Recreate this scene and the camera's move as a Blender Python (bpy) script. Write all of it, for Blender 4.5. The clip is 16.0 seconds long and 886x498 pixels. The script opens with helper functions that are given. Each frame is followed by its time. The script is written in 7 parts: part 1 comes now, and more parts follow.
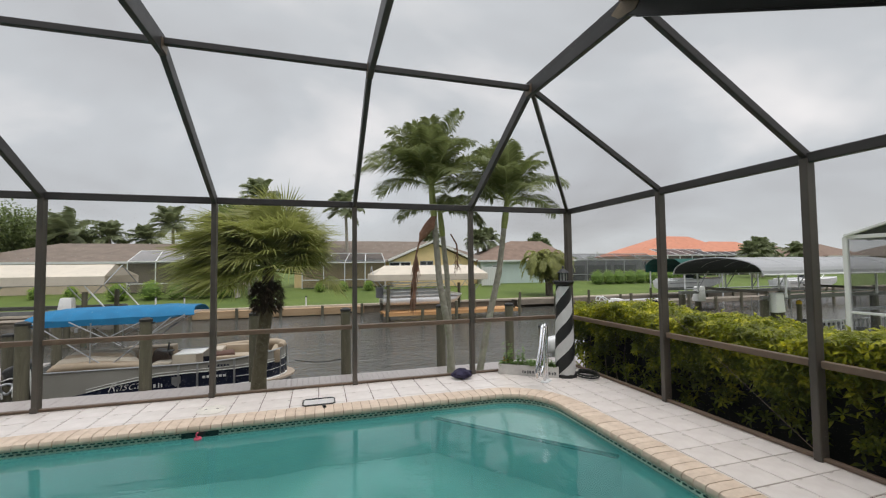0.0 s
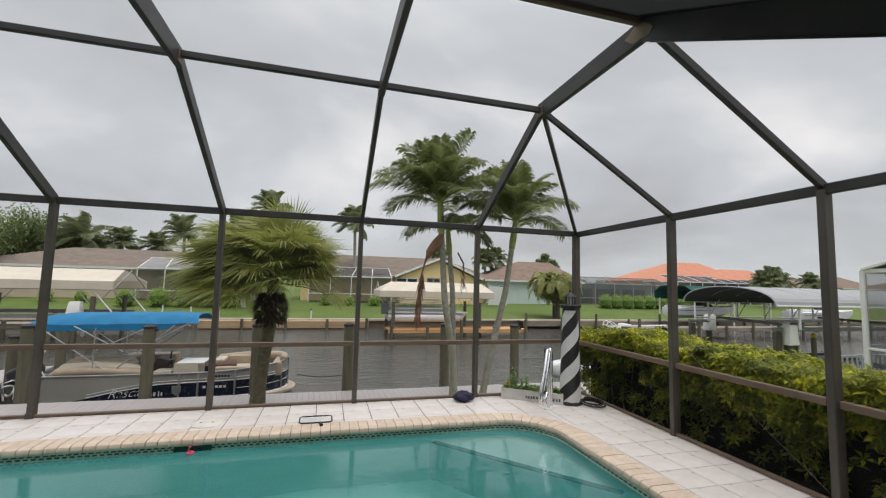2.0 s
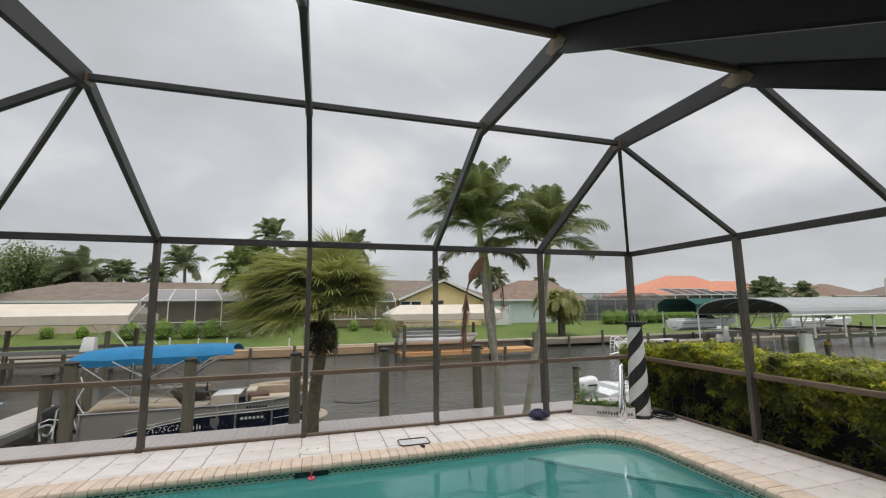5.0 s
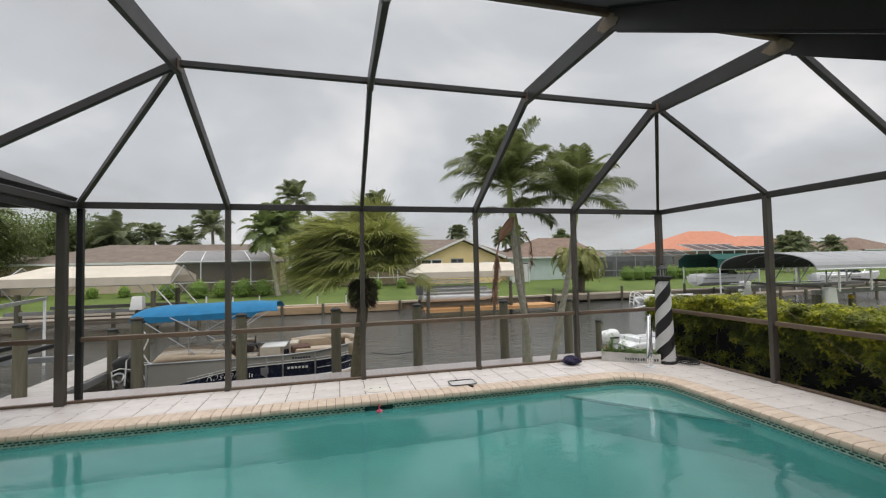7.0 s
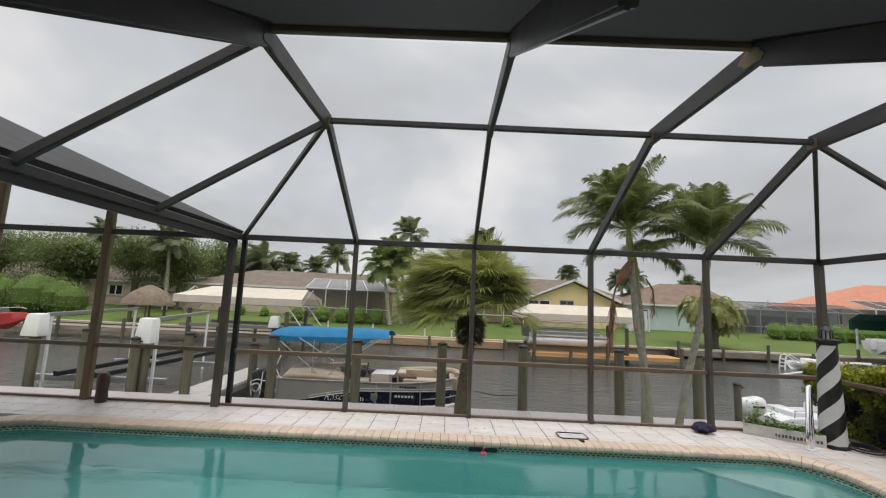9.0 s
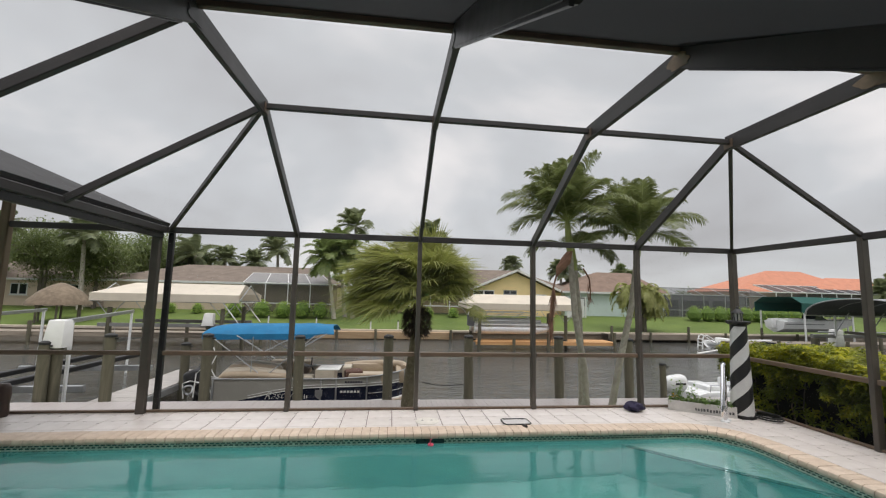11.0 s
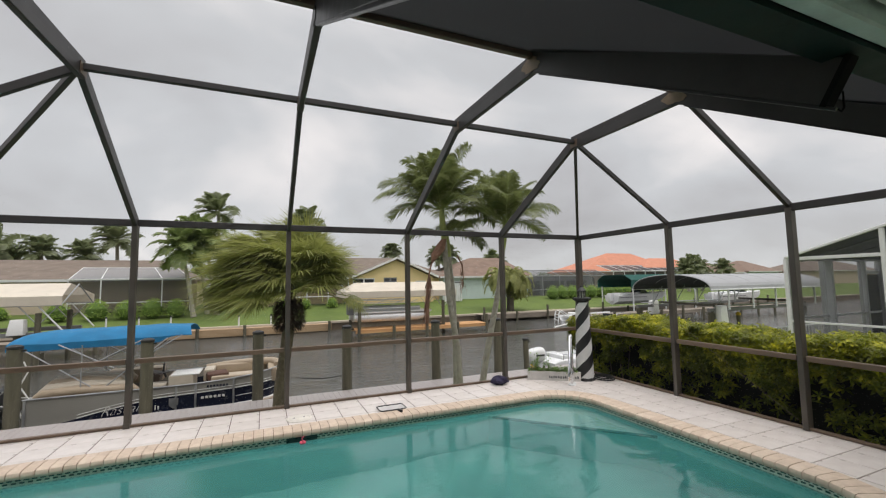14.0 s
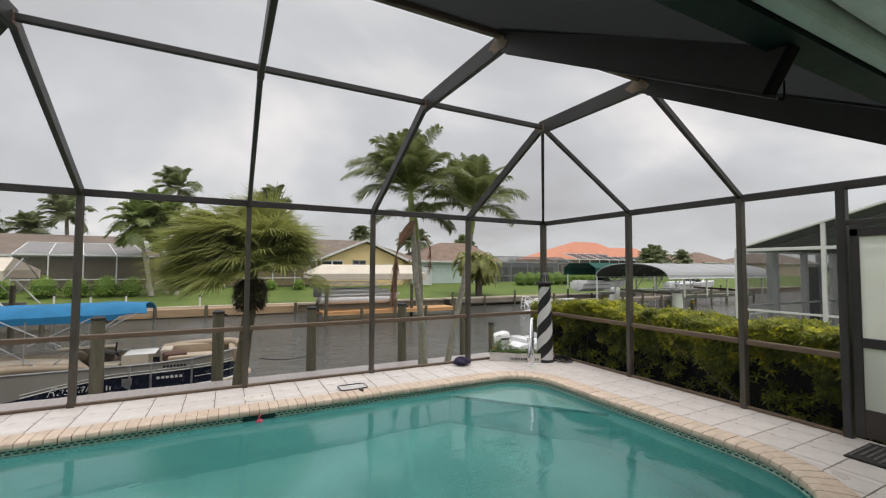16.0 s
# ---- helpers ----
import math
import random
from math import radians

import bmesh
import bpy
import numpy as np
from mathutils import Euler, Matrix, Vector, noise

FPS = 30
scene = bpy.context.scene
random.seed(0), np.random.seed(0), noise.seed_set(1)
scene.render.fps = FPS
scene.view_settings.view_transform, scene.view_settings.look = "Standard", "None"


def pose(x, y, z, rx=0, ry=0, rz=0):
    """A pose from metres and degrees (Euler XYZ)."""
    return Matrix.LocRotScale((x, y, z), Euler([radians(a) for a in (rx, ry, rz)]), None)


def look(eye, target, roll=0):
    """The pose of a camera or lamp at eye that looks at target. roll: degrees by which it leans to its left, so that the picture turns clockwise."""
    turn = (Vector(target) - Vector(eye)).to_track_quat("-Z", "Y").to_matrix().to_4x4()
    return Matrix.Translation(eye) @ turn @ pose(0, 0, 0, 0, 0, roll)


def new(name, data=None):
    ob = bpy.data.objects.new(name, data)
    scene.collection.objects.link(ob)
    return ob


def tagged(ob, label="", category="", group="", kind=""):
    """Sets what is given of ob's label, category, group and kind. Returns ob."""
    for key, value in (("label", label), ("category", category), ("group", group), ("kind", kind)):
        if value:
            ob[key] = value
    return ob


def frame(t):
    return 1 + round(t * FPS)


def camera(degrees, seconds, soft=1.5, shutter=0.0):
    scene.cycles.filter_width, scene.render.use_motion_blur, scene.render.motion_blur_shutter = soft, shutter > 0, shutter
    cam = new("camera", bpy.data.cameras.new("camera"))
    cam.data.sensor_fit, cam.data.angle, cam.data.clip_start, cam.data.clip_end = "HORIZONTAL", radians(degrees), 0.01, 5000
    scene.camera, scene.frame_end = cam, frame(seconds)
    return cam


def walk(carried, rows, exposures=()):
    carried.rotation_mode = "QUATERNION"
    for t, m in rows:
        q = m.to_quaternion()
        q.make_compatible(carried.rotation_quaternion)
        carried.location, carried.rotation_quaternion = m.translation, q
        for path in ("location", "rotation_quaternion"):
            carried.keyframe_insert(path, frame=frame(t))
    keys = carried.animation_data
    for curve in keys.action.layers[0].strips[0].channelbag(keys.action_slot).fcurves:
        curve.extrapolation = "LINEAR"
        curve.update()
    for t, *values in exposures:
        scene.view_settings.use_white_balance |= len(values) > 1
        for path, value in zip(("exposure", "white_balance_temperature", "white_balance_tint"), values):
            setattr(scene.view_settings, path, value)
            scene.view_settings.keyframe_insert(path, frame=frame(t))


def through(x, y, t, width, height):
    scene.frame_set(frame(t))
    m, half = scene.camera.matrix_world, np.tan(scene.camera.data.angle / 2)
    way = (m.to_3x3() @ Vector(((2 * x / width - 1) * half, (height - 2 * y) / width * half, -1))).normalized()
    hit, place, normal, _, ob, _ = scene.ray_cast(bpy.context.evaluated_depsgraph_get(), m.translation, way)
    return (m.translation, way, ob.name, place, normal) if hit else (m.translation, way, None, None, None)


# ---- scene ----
cam = camera(93.6, 16.0, 1.2)
PATH = [
    (0, (0.183, -0.188, 1.594), (0.749, 1.728, 1.683), -0.7),
    (0.5, (0.269, -0.18, 1.619), (0.828, 1.735, 1.76), -0.2),
    (1, (0.319, -0.186, 1.608), (0.888, 1.726, 1.752), 0.3),
    (1.5, (0.278, -0.163, 1.604), (0.824, 1.755, 1.753), 1.1),
    (2, (0.222, -0.139, 1.612), (0.75, 1.783, 1.785), 1.5),
    (2.5, (0.055, -0.125, 1.617), (0.649, 1.773, 1.83), 0.5),
    (3, (-0.145, -0.113, 1.615), (0.484, 1.77, 1.862), -0.6),
    (3.5, (-0.31, -0.055, 1.621), (0.252, 1.842, 1.912), -1.1),
    (3.7, (-0.434, -0.013, 1.612), (0.088, 1.892, 1.927), -1.3),
    (5.8, (-1.189, -0.296, 1.641), (-0.579, 1.6, 1.826), -0.8),
    (6, (-1.25, -0.343, 1.606), (-0.613, 1.547, 1.755), -1.5),
    (6.5, (-1.371, -0.46, 1.631), (-0.765, 1.445, 1.706), -2.3),
    (7, (-1.455, -0.479, 1.628), (-0.968, 1.46, 1.706), -1.2),
    (7.5, (-1.434, -0.509, 1.628), (-1.087, 1.456, 1.757), -0.6),
    (8, (-1.45, -0.53, 1.644), (-1.141, 1.44, 1.786), 1.5),
    (8.5, (-1.545, -0.515, 1.683), (-1.46, 1.471, 1.896), 2.5),
    (8.7, (-1.522, -0.538, 1.664), (-1.546, 1.446, 1.914), 2.6),
    (10.8, (-1.53, -0.518, 1.62), (-1.415, 1.465, 1.857), 1.4),
    (11, (-1.521, -0.504, 1.664), (-1.284, 1.47, 1.883), 1.3),
    (11.5, (-1.473, -0.487, 1.687), (-0.983, 1.442, 1.882), 1.0),
    (12, (-1.455, -0.489, 1.698), (-0.799, 1.392, 1.872), 0.4),
    (12.5, (-1.42, -0.504, 1.672), (-0.704, 1.355, 1.848), -0.3),
    (13, (-1.444, -0.502, 1.689), (-0.697, 1.346, 1.857), -0.8),
    (13.5, (-1.435, -0.507, 1.683), (-0.674, 1.335, 1.849), -1.0),
    (14, (-1.43, -0.51, 1.679), (-0.643, 1.321, 1.84), -1.0),
    (14.5, (-1.397, -0.524, 1.663), (-0.583, 1.298, 1.812), -0.8),
    (15, (-1.419, -0.507, 1.652), (-0.556, 1.293, 1.774), -0.7),
    (15.5, (-1.396, -0.515, 1.642), (-0.497, 1.269, 1.744), -0.3),
    (16, (-1.353, -0.529, 1.631), (-0.438, 1.248, 1.718), 0.3),
]
walk(cam, [(t, look(eye, target, roll)) for t, eye, target, roll in PATH], [(0, -0.04, 6560, 11.5), (9, -0.02, 6600, 12), (13, 0.0, 6700, 13), (16, 0.0, 6700, 13)])

# ---- light ----
world = bpy.data.worlds.new("overcast_sky")
scene.world = world
world.use_nodes = True
nt = world.node_tree
nt.nodes.clear()


def wn(kind, **kw):
    n = nt.nodes.new(kind)
    for k, v in kw.items():
        n.inputs[k].default_value = v
    return n


sky = nt.nodes.new("ShaderNodeTexSky")
sky.sky_type, sky.sun_disc = "NISHITA", False
sky.sun_elevation, sky.sun_rotation = radians(50), radians(190)
tc = nt.nodes.new("ShaderNodeTexCoord")
sep = nt.nodes.new("ShaderNodeSeparateXYZ")
nt.links.new(tc.outputs["Generated"], sep.inputs[0])
lift = nt.nodes.new("ShaderNodeMath")
lift.operation = "MAXIMUM"
lift.inputs[1].default_value = 0.0
nt.links.new(sep.outputs["Z"], lift.inputs[0])
den = nt.nodes.new("ShaderNodeMath")
den.operation = "ADD"
den.inputs[1].default_value = 0.34
nt.links.new(lift.outputs[0], den.inputs[0])
flat = nt.nodes.new("ShaderNodeCombineXYZ")
for axis in "XY":
    d = nt.nodes.new("ShaderNodeMath")
    d.operation = "DIVIDE"
    nt.links.new(sep.outputs[axis], d.inputs[0])
    nt.links.new(den.outputs[0], d.inputs[1])
    nt.links.new(d.outputs[0], flat.inputs[axis])
big = wn("ShaderNodeTexNoise", Scale=0.85, Detail=5.0, Roughness=0.5, Distortion=0.35)
nt.links.new(flat.outputs[0], big.inputs["Vector"])
ramp = nt.nodes.new("ShaderNodeValToRGB")
e = ramp.color_ramp.elements
e[0].position, e[0].color = 0.31, (0.47, 0.475, 0.487, 1)
e[1].position, e[1].color = 0.66, (1.0, 0.985, 0.975, 1)
m = ramp.color_ramp.elements.new(0.5)
m.color = (0.64, 0.672, 0.695, 1)
nt.links.new(big.outputs["Fac"], ramp.inputs[0])
mix = nt.nodes.new("ShaderNodeMix")
mix.data_type = "RGBA"
mix.inputs["Factor"].default_value = 0.93
soft_sky = nt.nodes.new("ShaderNodeMix")
soft_sky.data_type, soft_sky.blend_type = "RGBA", "MULTIPLY"
soft_sky.inputs["Factor"].default_value = 1.0
soft_sky.inputs[7].default_value = (0.10, 0.10, 0.10, 1)
nt.links.new(sky.outputs[0], soft_sky.inputs[6])
nt.links.new(soft_sky.outputs[2], mix.inputs[6])
nt.links.new(ramp.outputs[0], mix.inputs[7])
bg = nt.nodes.new("ShaderNodeBackground")
bg.inputs["Strength"].default_value = 1.05
out = nt.nodes.new("ShaderNodeOutputWorld")
# an overcast sky is brightest overhead
grow = nt.nodes.new("ShaderNodeMapRange")
grow.interpolation_type = "SMOOTHSTEP"
for key, val in (("From Min", 0.5), ("From Max", 1.0), ("To Min", 1.02), ("To Max", 2.85)):
    grow.inputs[key].default_value = val
nt.links.new(sep.outputs["Z"], grow.inputs["Value"])
power = nt.nodes.new("ShaderNodeMath")
power.operation = "MULTIPLY"
power.inputs[1].default_value = 1.0
nt.links.new(grow.outputs[0], power.inputs[0])
nt.links.new(power.outputs[0], bg.inputs["Strength"])
nt.links.new(mix.outputs[2], bg.inputs["Color"])
nt.links.new(bg.outputs[0], out.inputs["Surface"])

sun = new("sun", bpy.data.lights.new("sun", "SUN"))
sun.data.energy, sun.data.angle, sun.data.color = 1.4, radians(50), (1.0, 0.97, 0.93)
sun.matrix_world = look((1.5, -2.2, 10), (0, 0, 0))


# ---- mesh building ----
class Geo:
    """Vertices and faces of one mesh, in world metres."""

    def __init__(self):
        self.v, self.f, self.smooth = [], [], False

    def add(self, verts, faces):
        n = len(self.v)
        self.v += [tuple(p) for p in verts]
        self.f += [tuple(i + n for i in face) for face in faces]
        return self

    def box(self, c, s, m=None):
        x, y, z = s[0] / 2, s[1] / 2, s[2] / 2
        pts = [Vector((a * x, b * y, d * z)) for d in (-1, 1) for b in (-1, 1) for a in (-1, 1)]
        pts = [(m @ p if m else p) + Vector(c) for p in pts]
        return self.add(pts, [(0, 2, 3, 1), (4, 5, 7, 6), (0, 1, 5, 4), (2, 6, 7, 3), (0, 4, 6, 2), (1, 3, 7, 5)])

    def cham(self, c, s, b=0.006):
        """A box whose upper edges are chamfered."""
        x, y, z = s[0] / 2, s[1] / 2, s[2] / 2
        lo = [(-x, -y, -z), (x, -y, -z), (x, y, -z), (-x, y, -z)]
        mi = [(-x, -y, z - b), (x, -y, z - b), (x, y, z - b), (-x, y, z - b)]
        hi = [(-x + b, -y + b, z), (x - b, -y + b, z), (x - b, y - b, z), (-x + b, y - b, z)]
        pts = [(p[0] + c[0], p[1] + c[1], p[2] + c[2]) for p in lo + mi + hi]
        fs = [(3, 2, 1, 0), (8, 9, 10, 11)]
        for i in range(4):
            j = (i + 1) % 4
            fs += [(i, j, 4 + j, 4 + i), (4 + i, 4 + j, 8 + j, 8 + i)]
        return self.add(pts, fs)

    def beam(self, a, b, w, h, side=(0, 0, 1)):
        """A square-section member from a to b; h along 'side', w across it, with chamfered long edges."""
        a, b = Vector(a), Vector(b)
        d = (b - a).normalized()
        u = Vector(side)
        u = (u - d * u.dot(d)).normalized()
        s = d.cross(u)
        c = min(w, h) * 0.12
        ring = [(w / 2 - c, -h / 2), (w / 2, -h / 2 + c), (w / 2, h / 2 - c), (w / 2 - c, h / 2),
                (-w / 2 + c, h / 2), (-w / 2, h / 2 - c), (-w / 2, -h / 2 + c), (-w / 2 + c, -h / 2)]
        pts = [p + s * x + u * y for p in (a, b) for x, y in ring]
        fs = [(i, (i + 1) % 8, 8 + (i + 1) % 8, 8 + i) for i in range(8)]
        return self.add(pts, fs + [tuple(range(7, -1, -1)), tuple(range(8, 16))])

    def tube(self, path, r, n=8, cap=True):
        """A round member along a path; r a number or one for each point."""
        path = [Vector(p) for p in path]
        rs = r if isinstance(r, (list, tuple)) else [r] * len(path)
        ref = Vector((0.13, 0.21, 0.97))
        pts = []
        for i, p in enumerate(path):
            d = (path[min(i + 1, len(path) - 1)] - path[max(i - 1, 0)]).normalized()
            if abs(d.dot(ref)) > 0.95:
                ref = Vector((1, 0.1, 0))
            u = (ref - d * ref.dot(d)).normalized()
            s = d.cross(u)
            pts += [p + (u * math.cos(t) + s * math.sin(t)) * rs[i] for t in (2 * math.pi * k / n for k in range(n))]
        fs = [(i * n + k, i * n + (k + 1) % n, (i + 1) * n + (k + 1) % n, (i + 1) * n + k)
              for i in range(len(path) - 1) for k in range(n)]
        if cap:
            fs += [tuple(range(n - 1, -1, -1)), tuple((len(path) - 1) * n + k for k in range(n))]
        return self.add(pts, fs)

    def lathe(self, c, prof, n=20):
        """A turned form about the upright through c; prof: (radius, height)."""
        pts = [(c[0] + r * math.cos(2 * math.pi * k / n), c[1] + r * math.sin(2 * math.pi * k / n), c[2] + z)
               for r, z in prof for k in range(n)]
        fs = [(i * n + k, i * n + (k + 1) % n, (i + 1) * n + (k + 1) % n, (i + 1) * n + k)
              for i in range(len(prof) - 1) for k in range(n)]
        return self.add(pts, fs + [tuple(range(n - 1, -1, -1)), tuple((len(prof) - 1) * n + k for k in range(n))])

    def prism(self, poly, z0, z1):
        n = len(poly)
        pts = [(x, y, z0) for x, y in poly] + [(x, y, z1) for x, y in poly]
        return self.add(pts, [tuple(range(n - 1, -1, -1)), tuple(range(n, 2 * n))]
                        + [(i, (i + 1) % n, n + (i + 1) % n, n + i) for i in range(n)])

    def extrude(self, poly, axis, a, b):
        """A section in the plane across 'axis' ('x' or 'y'), drawn as (other, z), from a to b."""
        n = len(poly)
        put = (lambda t, p: (t, p[0], p[1])) if axis == "x" else (lambda t, p: (p[0], t, p[1]))
        pts = [put(a, p) for p in poly] + [put(b, p) for p in poly]
        return self.add(pts, [tuple(range(n - 1, -1, -1)), tuple(range(n, 2 * n))]
                        + [(i, (i + 1) % n, n + (i + 1) % n, n + i) for i in range(n)])

    def grid(self, fn, nu, nv):
        pts = [fn(i / nu, j / nv) for j in range(nv + 1) for i in range(nu + 1)]
        w = nu + 1
        return self.add(pts, [(j * w + i, j * w + i + 1, (j + 1) * w + i + 1, (j + 1) * w + i) for j in range(nv) for i in range(nu)])

    def panel(self, pts, t=0.002):
        """A thin flat panel with both faces."""
        p = [Vector(q) for q in pts]
        nrm = (p[1] - p[0]).cross(p[2] - p[0]).normalized() * t
        n = len(p)
        return self.add([q - nrm for q in p] + [q + nrm for q in p],
                        [tuple(range(n - 1, -1, -1)), tuple(range(n, 2 * n))] + [(i, (i + 1) % n, n + (i + 1) % n, n + i) for i in range(n)])


def mesh_of(name, g, mat, off=(0, 0, 0), smooth=False, bevel=0.0):
    me = bpy.data.meshes.new(name)
    me.from_pydata([(x - off[0], y - off[1], z - off[2]) for x, y, z in g.v], [], g.f)
    if bevel > 0:
        bm = bmesh.new()
        bm.from_mesh(me)
        bmesh.ops.bevel(bm, geom=bm.edges[:], offset=bevel, segments=2, profile=0.6, affect="EDGES", clamp_overlap=True)
        bm.to_mesh(me)
        bm.free()
    me.materials.append(mat)
    if smooth:
        for p in me.polygons:
            p.use_smooth = True
        me.set_sharp_from_angle(angle=radians(38))
    me.update()
    return me


def thing(name, base, label, category, group="", kind=""):
    """An Empty at a thing's base, to carry its parts."""
    ob = new(name)
    ob.location = base
    ob.empty_display_size = 0.1
    return tagged(ob, label, category, group, kind)


def part(name, g, mat, parent, label="", smooth=False, bevel=0.0, kind=""):
    """One mesh object under a thing or under one of its parts."""
    top = parent
    while top.parent:
        top = top.parent
    ob = new(name, mesh_of(name, g, mat, top.location, smooth, bevel))
    ob.parent = parent
    return tagged(ob, label, kind=kind)


def single(name, g, mat, label, category, group="", kind="", smooth=False, bevel=0.0, base=None):
    """A thing that is one mesh."""
    off = base or (0, 0, 0)
    ob = new(name, mesh_of(name, g, mat, off, smooth, bevel))
    ob.location = off
    return tagged(ob, label, category, group, kind)


# ---- materials ----
class Mat:
    def __init__(self, name, rough=0.6, metal=0.0, spec=0.5):
        self.m = bpy.data.materials.new(name)
        self.m.use_nodes = True
        self.t = self.m.node_tree
        self.b = self.t.nodes["Principled BSDF"]
        self.b.inputs["Roughness"].default_value = rough
        self.b.inputs["Metallic"].default_value = metal
        self.b.inputs["Specular IOR Level"].default_value = spec

    def coord(self, space="Object", scale=(1, 1, 1)):
        c = self.t.nodes.new("ShaderNodeTexCoord")
        mp = self.t.nodes.new("ShaderNodeMapping")
        mp.inputs["Scale"].default_value = scale
        self.t.links.new(c.outputs[space], mp.inputs[0])
        return mp.outputs[0]

    def noise(self, scale, detail=4, rough=0.55, stretch=(1, 1, 1), dist=0.0):
        n = self.t.nodes.new("ShaderNodeTexNoise")
        n.inputs["Scale"].default_value, n.inputs["Detail"].default_value = scale, detail
        n.inputs["Roughness"].default_value, n.inputs["Distortion"].default_value = rough, dist
        self.t.links.new(self.coord(scale=stretch), n.inputs["Vector"])
        return n.outputs["Fac"]

    def ramp(self, fac, stops):
        r = self.t.nodes.new("ShaderNodeValToRGB")
        el = r.color_ramp.elements
        while len(el) < len(stops):
            el.new(0.5)
        for k, (p, c) in zip(el, stops):
            k.position, k.color = p, (*c, 1)
        self.t.links.new(fac, r.inputs[0])
        return r.outputs[0]

    def mixc(self, a, b, fac, mode="MIX"):
        n = self.t.nodes.new("ShaderNodeMix")
        n.data_type, n.blend_type = "RGBA", mode
        for v, k in ((a, 6), (b, 7), (fac, 0)):
            if isinstance(v, (int, float)):
                n.inputs[k].default_value = v
            elif isinstance(v, tuple):
                n.inputs[k].default_value = (*v, 1)
            else:
                self.t.links.new(v, n.inputs[k])
        return n.outputs[2]

    def random(self):
        return self.t.nodes.new("ShaderNodeObjectInfo").outputs["Random"]

    def island(self):
        return self.t.nodes.new("ShaderNodeNewGeometry").outputs["Random Per Island"]

    def colour(self, c):
        if isinstance(c, tuple):
            self.b.inputs["Base Color"].default_value = (*c, 1)
        else:
            self.t.links.new(c, self.b.inputs["Base Color"])
        return self

    def roughness(self, fac, lo, hi):
        n = self.t.nodes.new("ShaderNodeMapRange")
        n.inputs["To Min"].default_value, n.inputs["To Max"].default_value = lo, hi
        self.t.links.new(fac, n.inputs["Value"])
        self.t.links.new(n.outputs[0], self.b.inputs["Roughness"])
        return self

    def bump(self, fac, strength=0.3, dist=0.01):
        n = self.t.nodes.new("ShaderNodeBump")
        n.inputs["Strength"].default_value, n.inputs["Distance"].default_value = strength, dist
        self.t.links.new(fac, n.inputs["Height"])
        self.t.links.new(n.outputs[0], self.b.inputs["Normal"])
        return self


def paint(name, c, rough=0.5, var=0.12, scale=3.0, metal=0.0, bump=0.0, fine=60.0):
    """A painted or plain surface with broad and fine variation."""
    k = Mat(name, rough, metal)
    lo, hi = tuple(v * (1 - var) for v in c), tuple(min(1, v * (1 + var)) for v in c)
    broad = k.ramp(k.noise(scale, 5, 0.6), [(0.3, lo), (0.7, hi)])
    grain = k.ramp(k.noise(fine, 3, 0.6), [(0.3, (0.88, 0.88, 0.88)), (0.7, (1, 1, 1))])
    k.colour(k.mixc(broad, grain, 0.6, "MULTIPLY"))
    k.roughness(k.noise(scale * 4, 3), max(0.02, rough - 0.12), min(1, rough + 0.12))
    if bump:
        k.bump(k.noise(fine, 4), bump, 0.01)
    return k.m


def leafy(name, a, b, c, rough=0.5):
    """Leaves that vary from one to the next, a little light coming through."""
    k = Mat(name, rough)
    k.colour(k.mixc(k.ramp(k.island(), [(0.0, a), (0.55, b), (1.0, c)]),
                    k.ramp(k.noise(9, 3), [(0.3, (0.7, 0.7, 0.7)), (0.7, (1, 1, 1))]), 0.6, "MULTIPLY"))
    k.b.inputs["Subsurface Weight"].default_value = 0.0
    tr = k.t.nodes.new("ShaderNodeBsdfTranslucent")
    tr.inputs["Color"].default_value = (*(min(1, v * 1.6) for v in b), 1)
    mx = k.t.nodes.new("ShaderNodeMixShader")
    mx.inputs[0].default_value = 0.36
    k.t.links.new(k.b.outputs[0], mx.inputs[1])
    k.t.links.new(tr.outputs[0], mx.inputs[2])
    k.t.links.new(mx.outputs[0], k.t.nodes["Material Output"].inputs["Surface"])
    return k.m


def fabric(name, c, through=0.3):
    """Stretched canvas that lets a little light through."""
    k = Mat(name, 0.85)
    k.colour(k.mixc(k.ramp(k.noise(1.2, 4, 0.6), [(0.3, tuple(v * 0.9 for v in c)), (0.7, tuple(min(1, v * 1.08) for v in c))]),
                    k.ramp(k.noise(40, 3), [(0.3, (0.9, 0.9, 0.9)), (0.7, (1, 1, 1))]), 0.6, "MULTIPLY"))
    tr = k.t.nodes.new("ShaderNodeBsdfTranslucent")
    tr.inputs["Color"].default_value = (*c, 1)
    mx = k.t.nodes.new("ShaderNodeMixShader")
    mx.inputs[0].default_value = through
    k.t.links.new(k.b.outputs[0], mx.inputs[1])
    k.t.links.new(tr.outputs[0], mx.inputs[2])
    k.t.links.new(mx.outputs[0], k.t.nodes["Material Output"].inputs["Surface"])
    return k.m


def wood(name, a, b, scale=6.0, along=(1, 1, 8), rough=0.75, piece=True):
    """Weathered timber; a and b its dark and light tones; 'along' squeezes the grain."""
    k = Mat(name, rough)
    g = k.ramp(k.noise(scale, 6, 0.65, tuple(1.0 / v for v in along) if max(along) > 1 else along, 1.2), [(0.3, a), (0.7, b)])
    if piece:
        g = k.mixc(g, k.ramp(k.random(), [(0, (0.72, 0.72, 0.72)), (1, (1, 1, 1))]), 1.0, "MULTIPLY")
    k.colour(g)
    k.bump(k.noise(scale * 5, 4, 0.6, tuple(1.0 / v for v in along)), 0.3, 0.01)
    return k.m


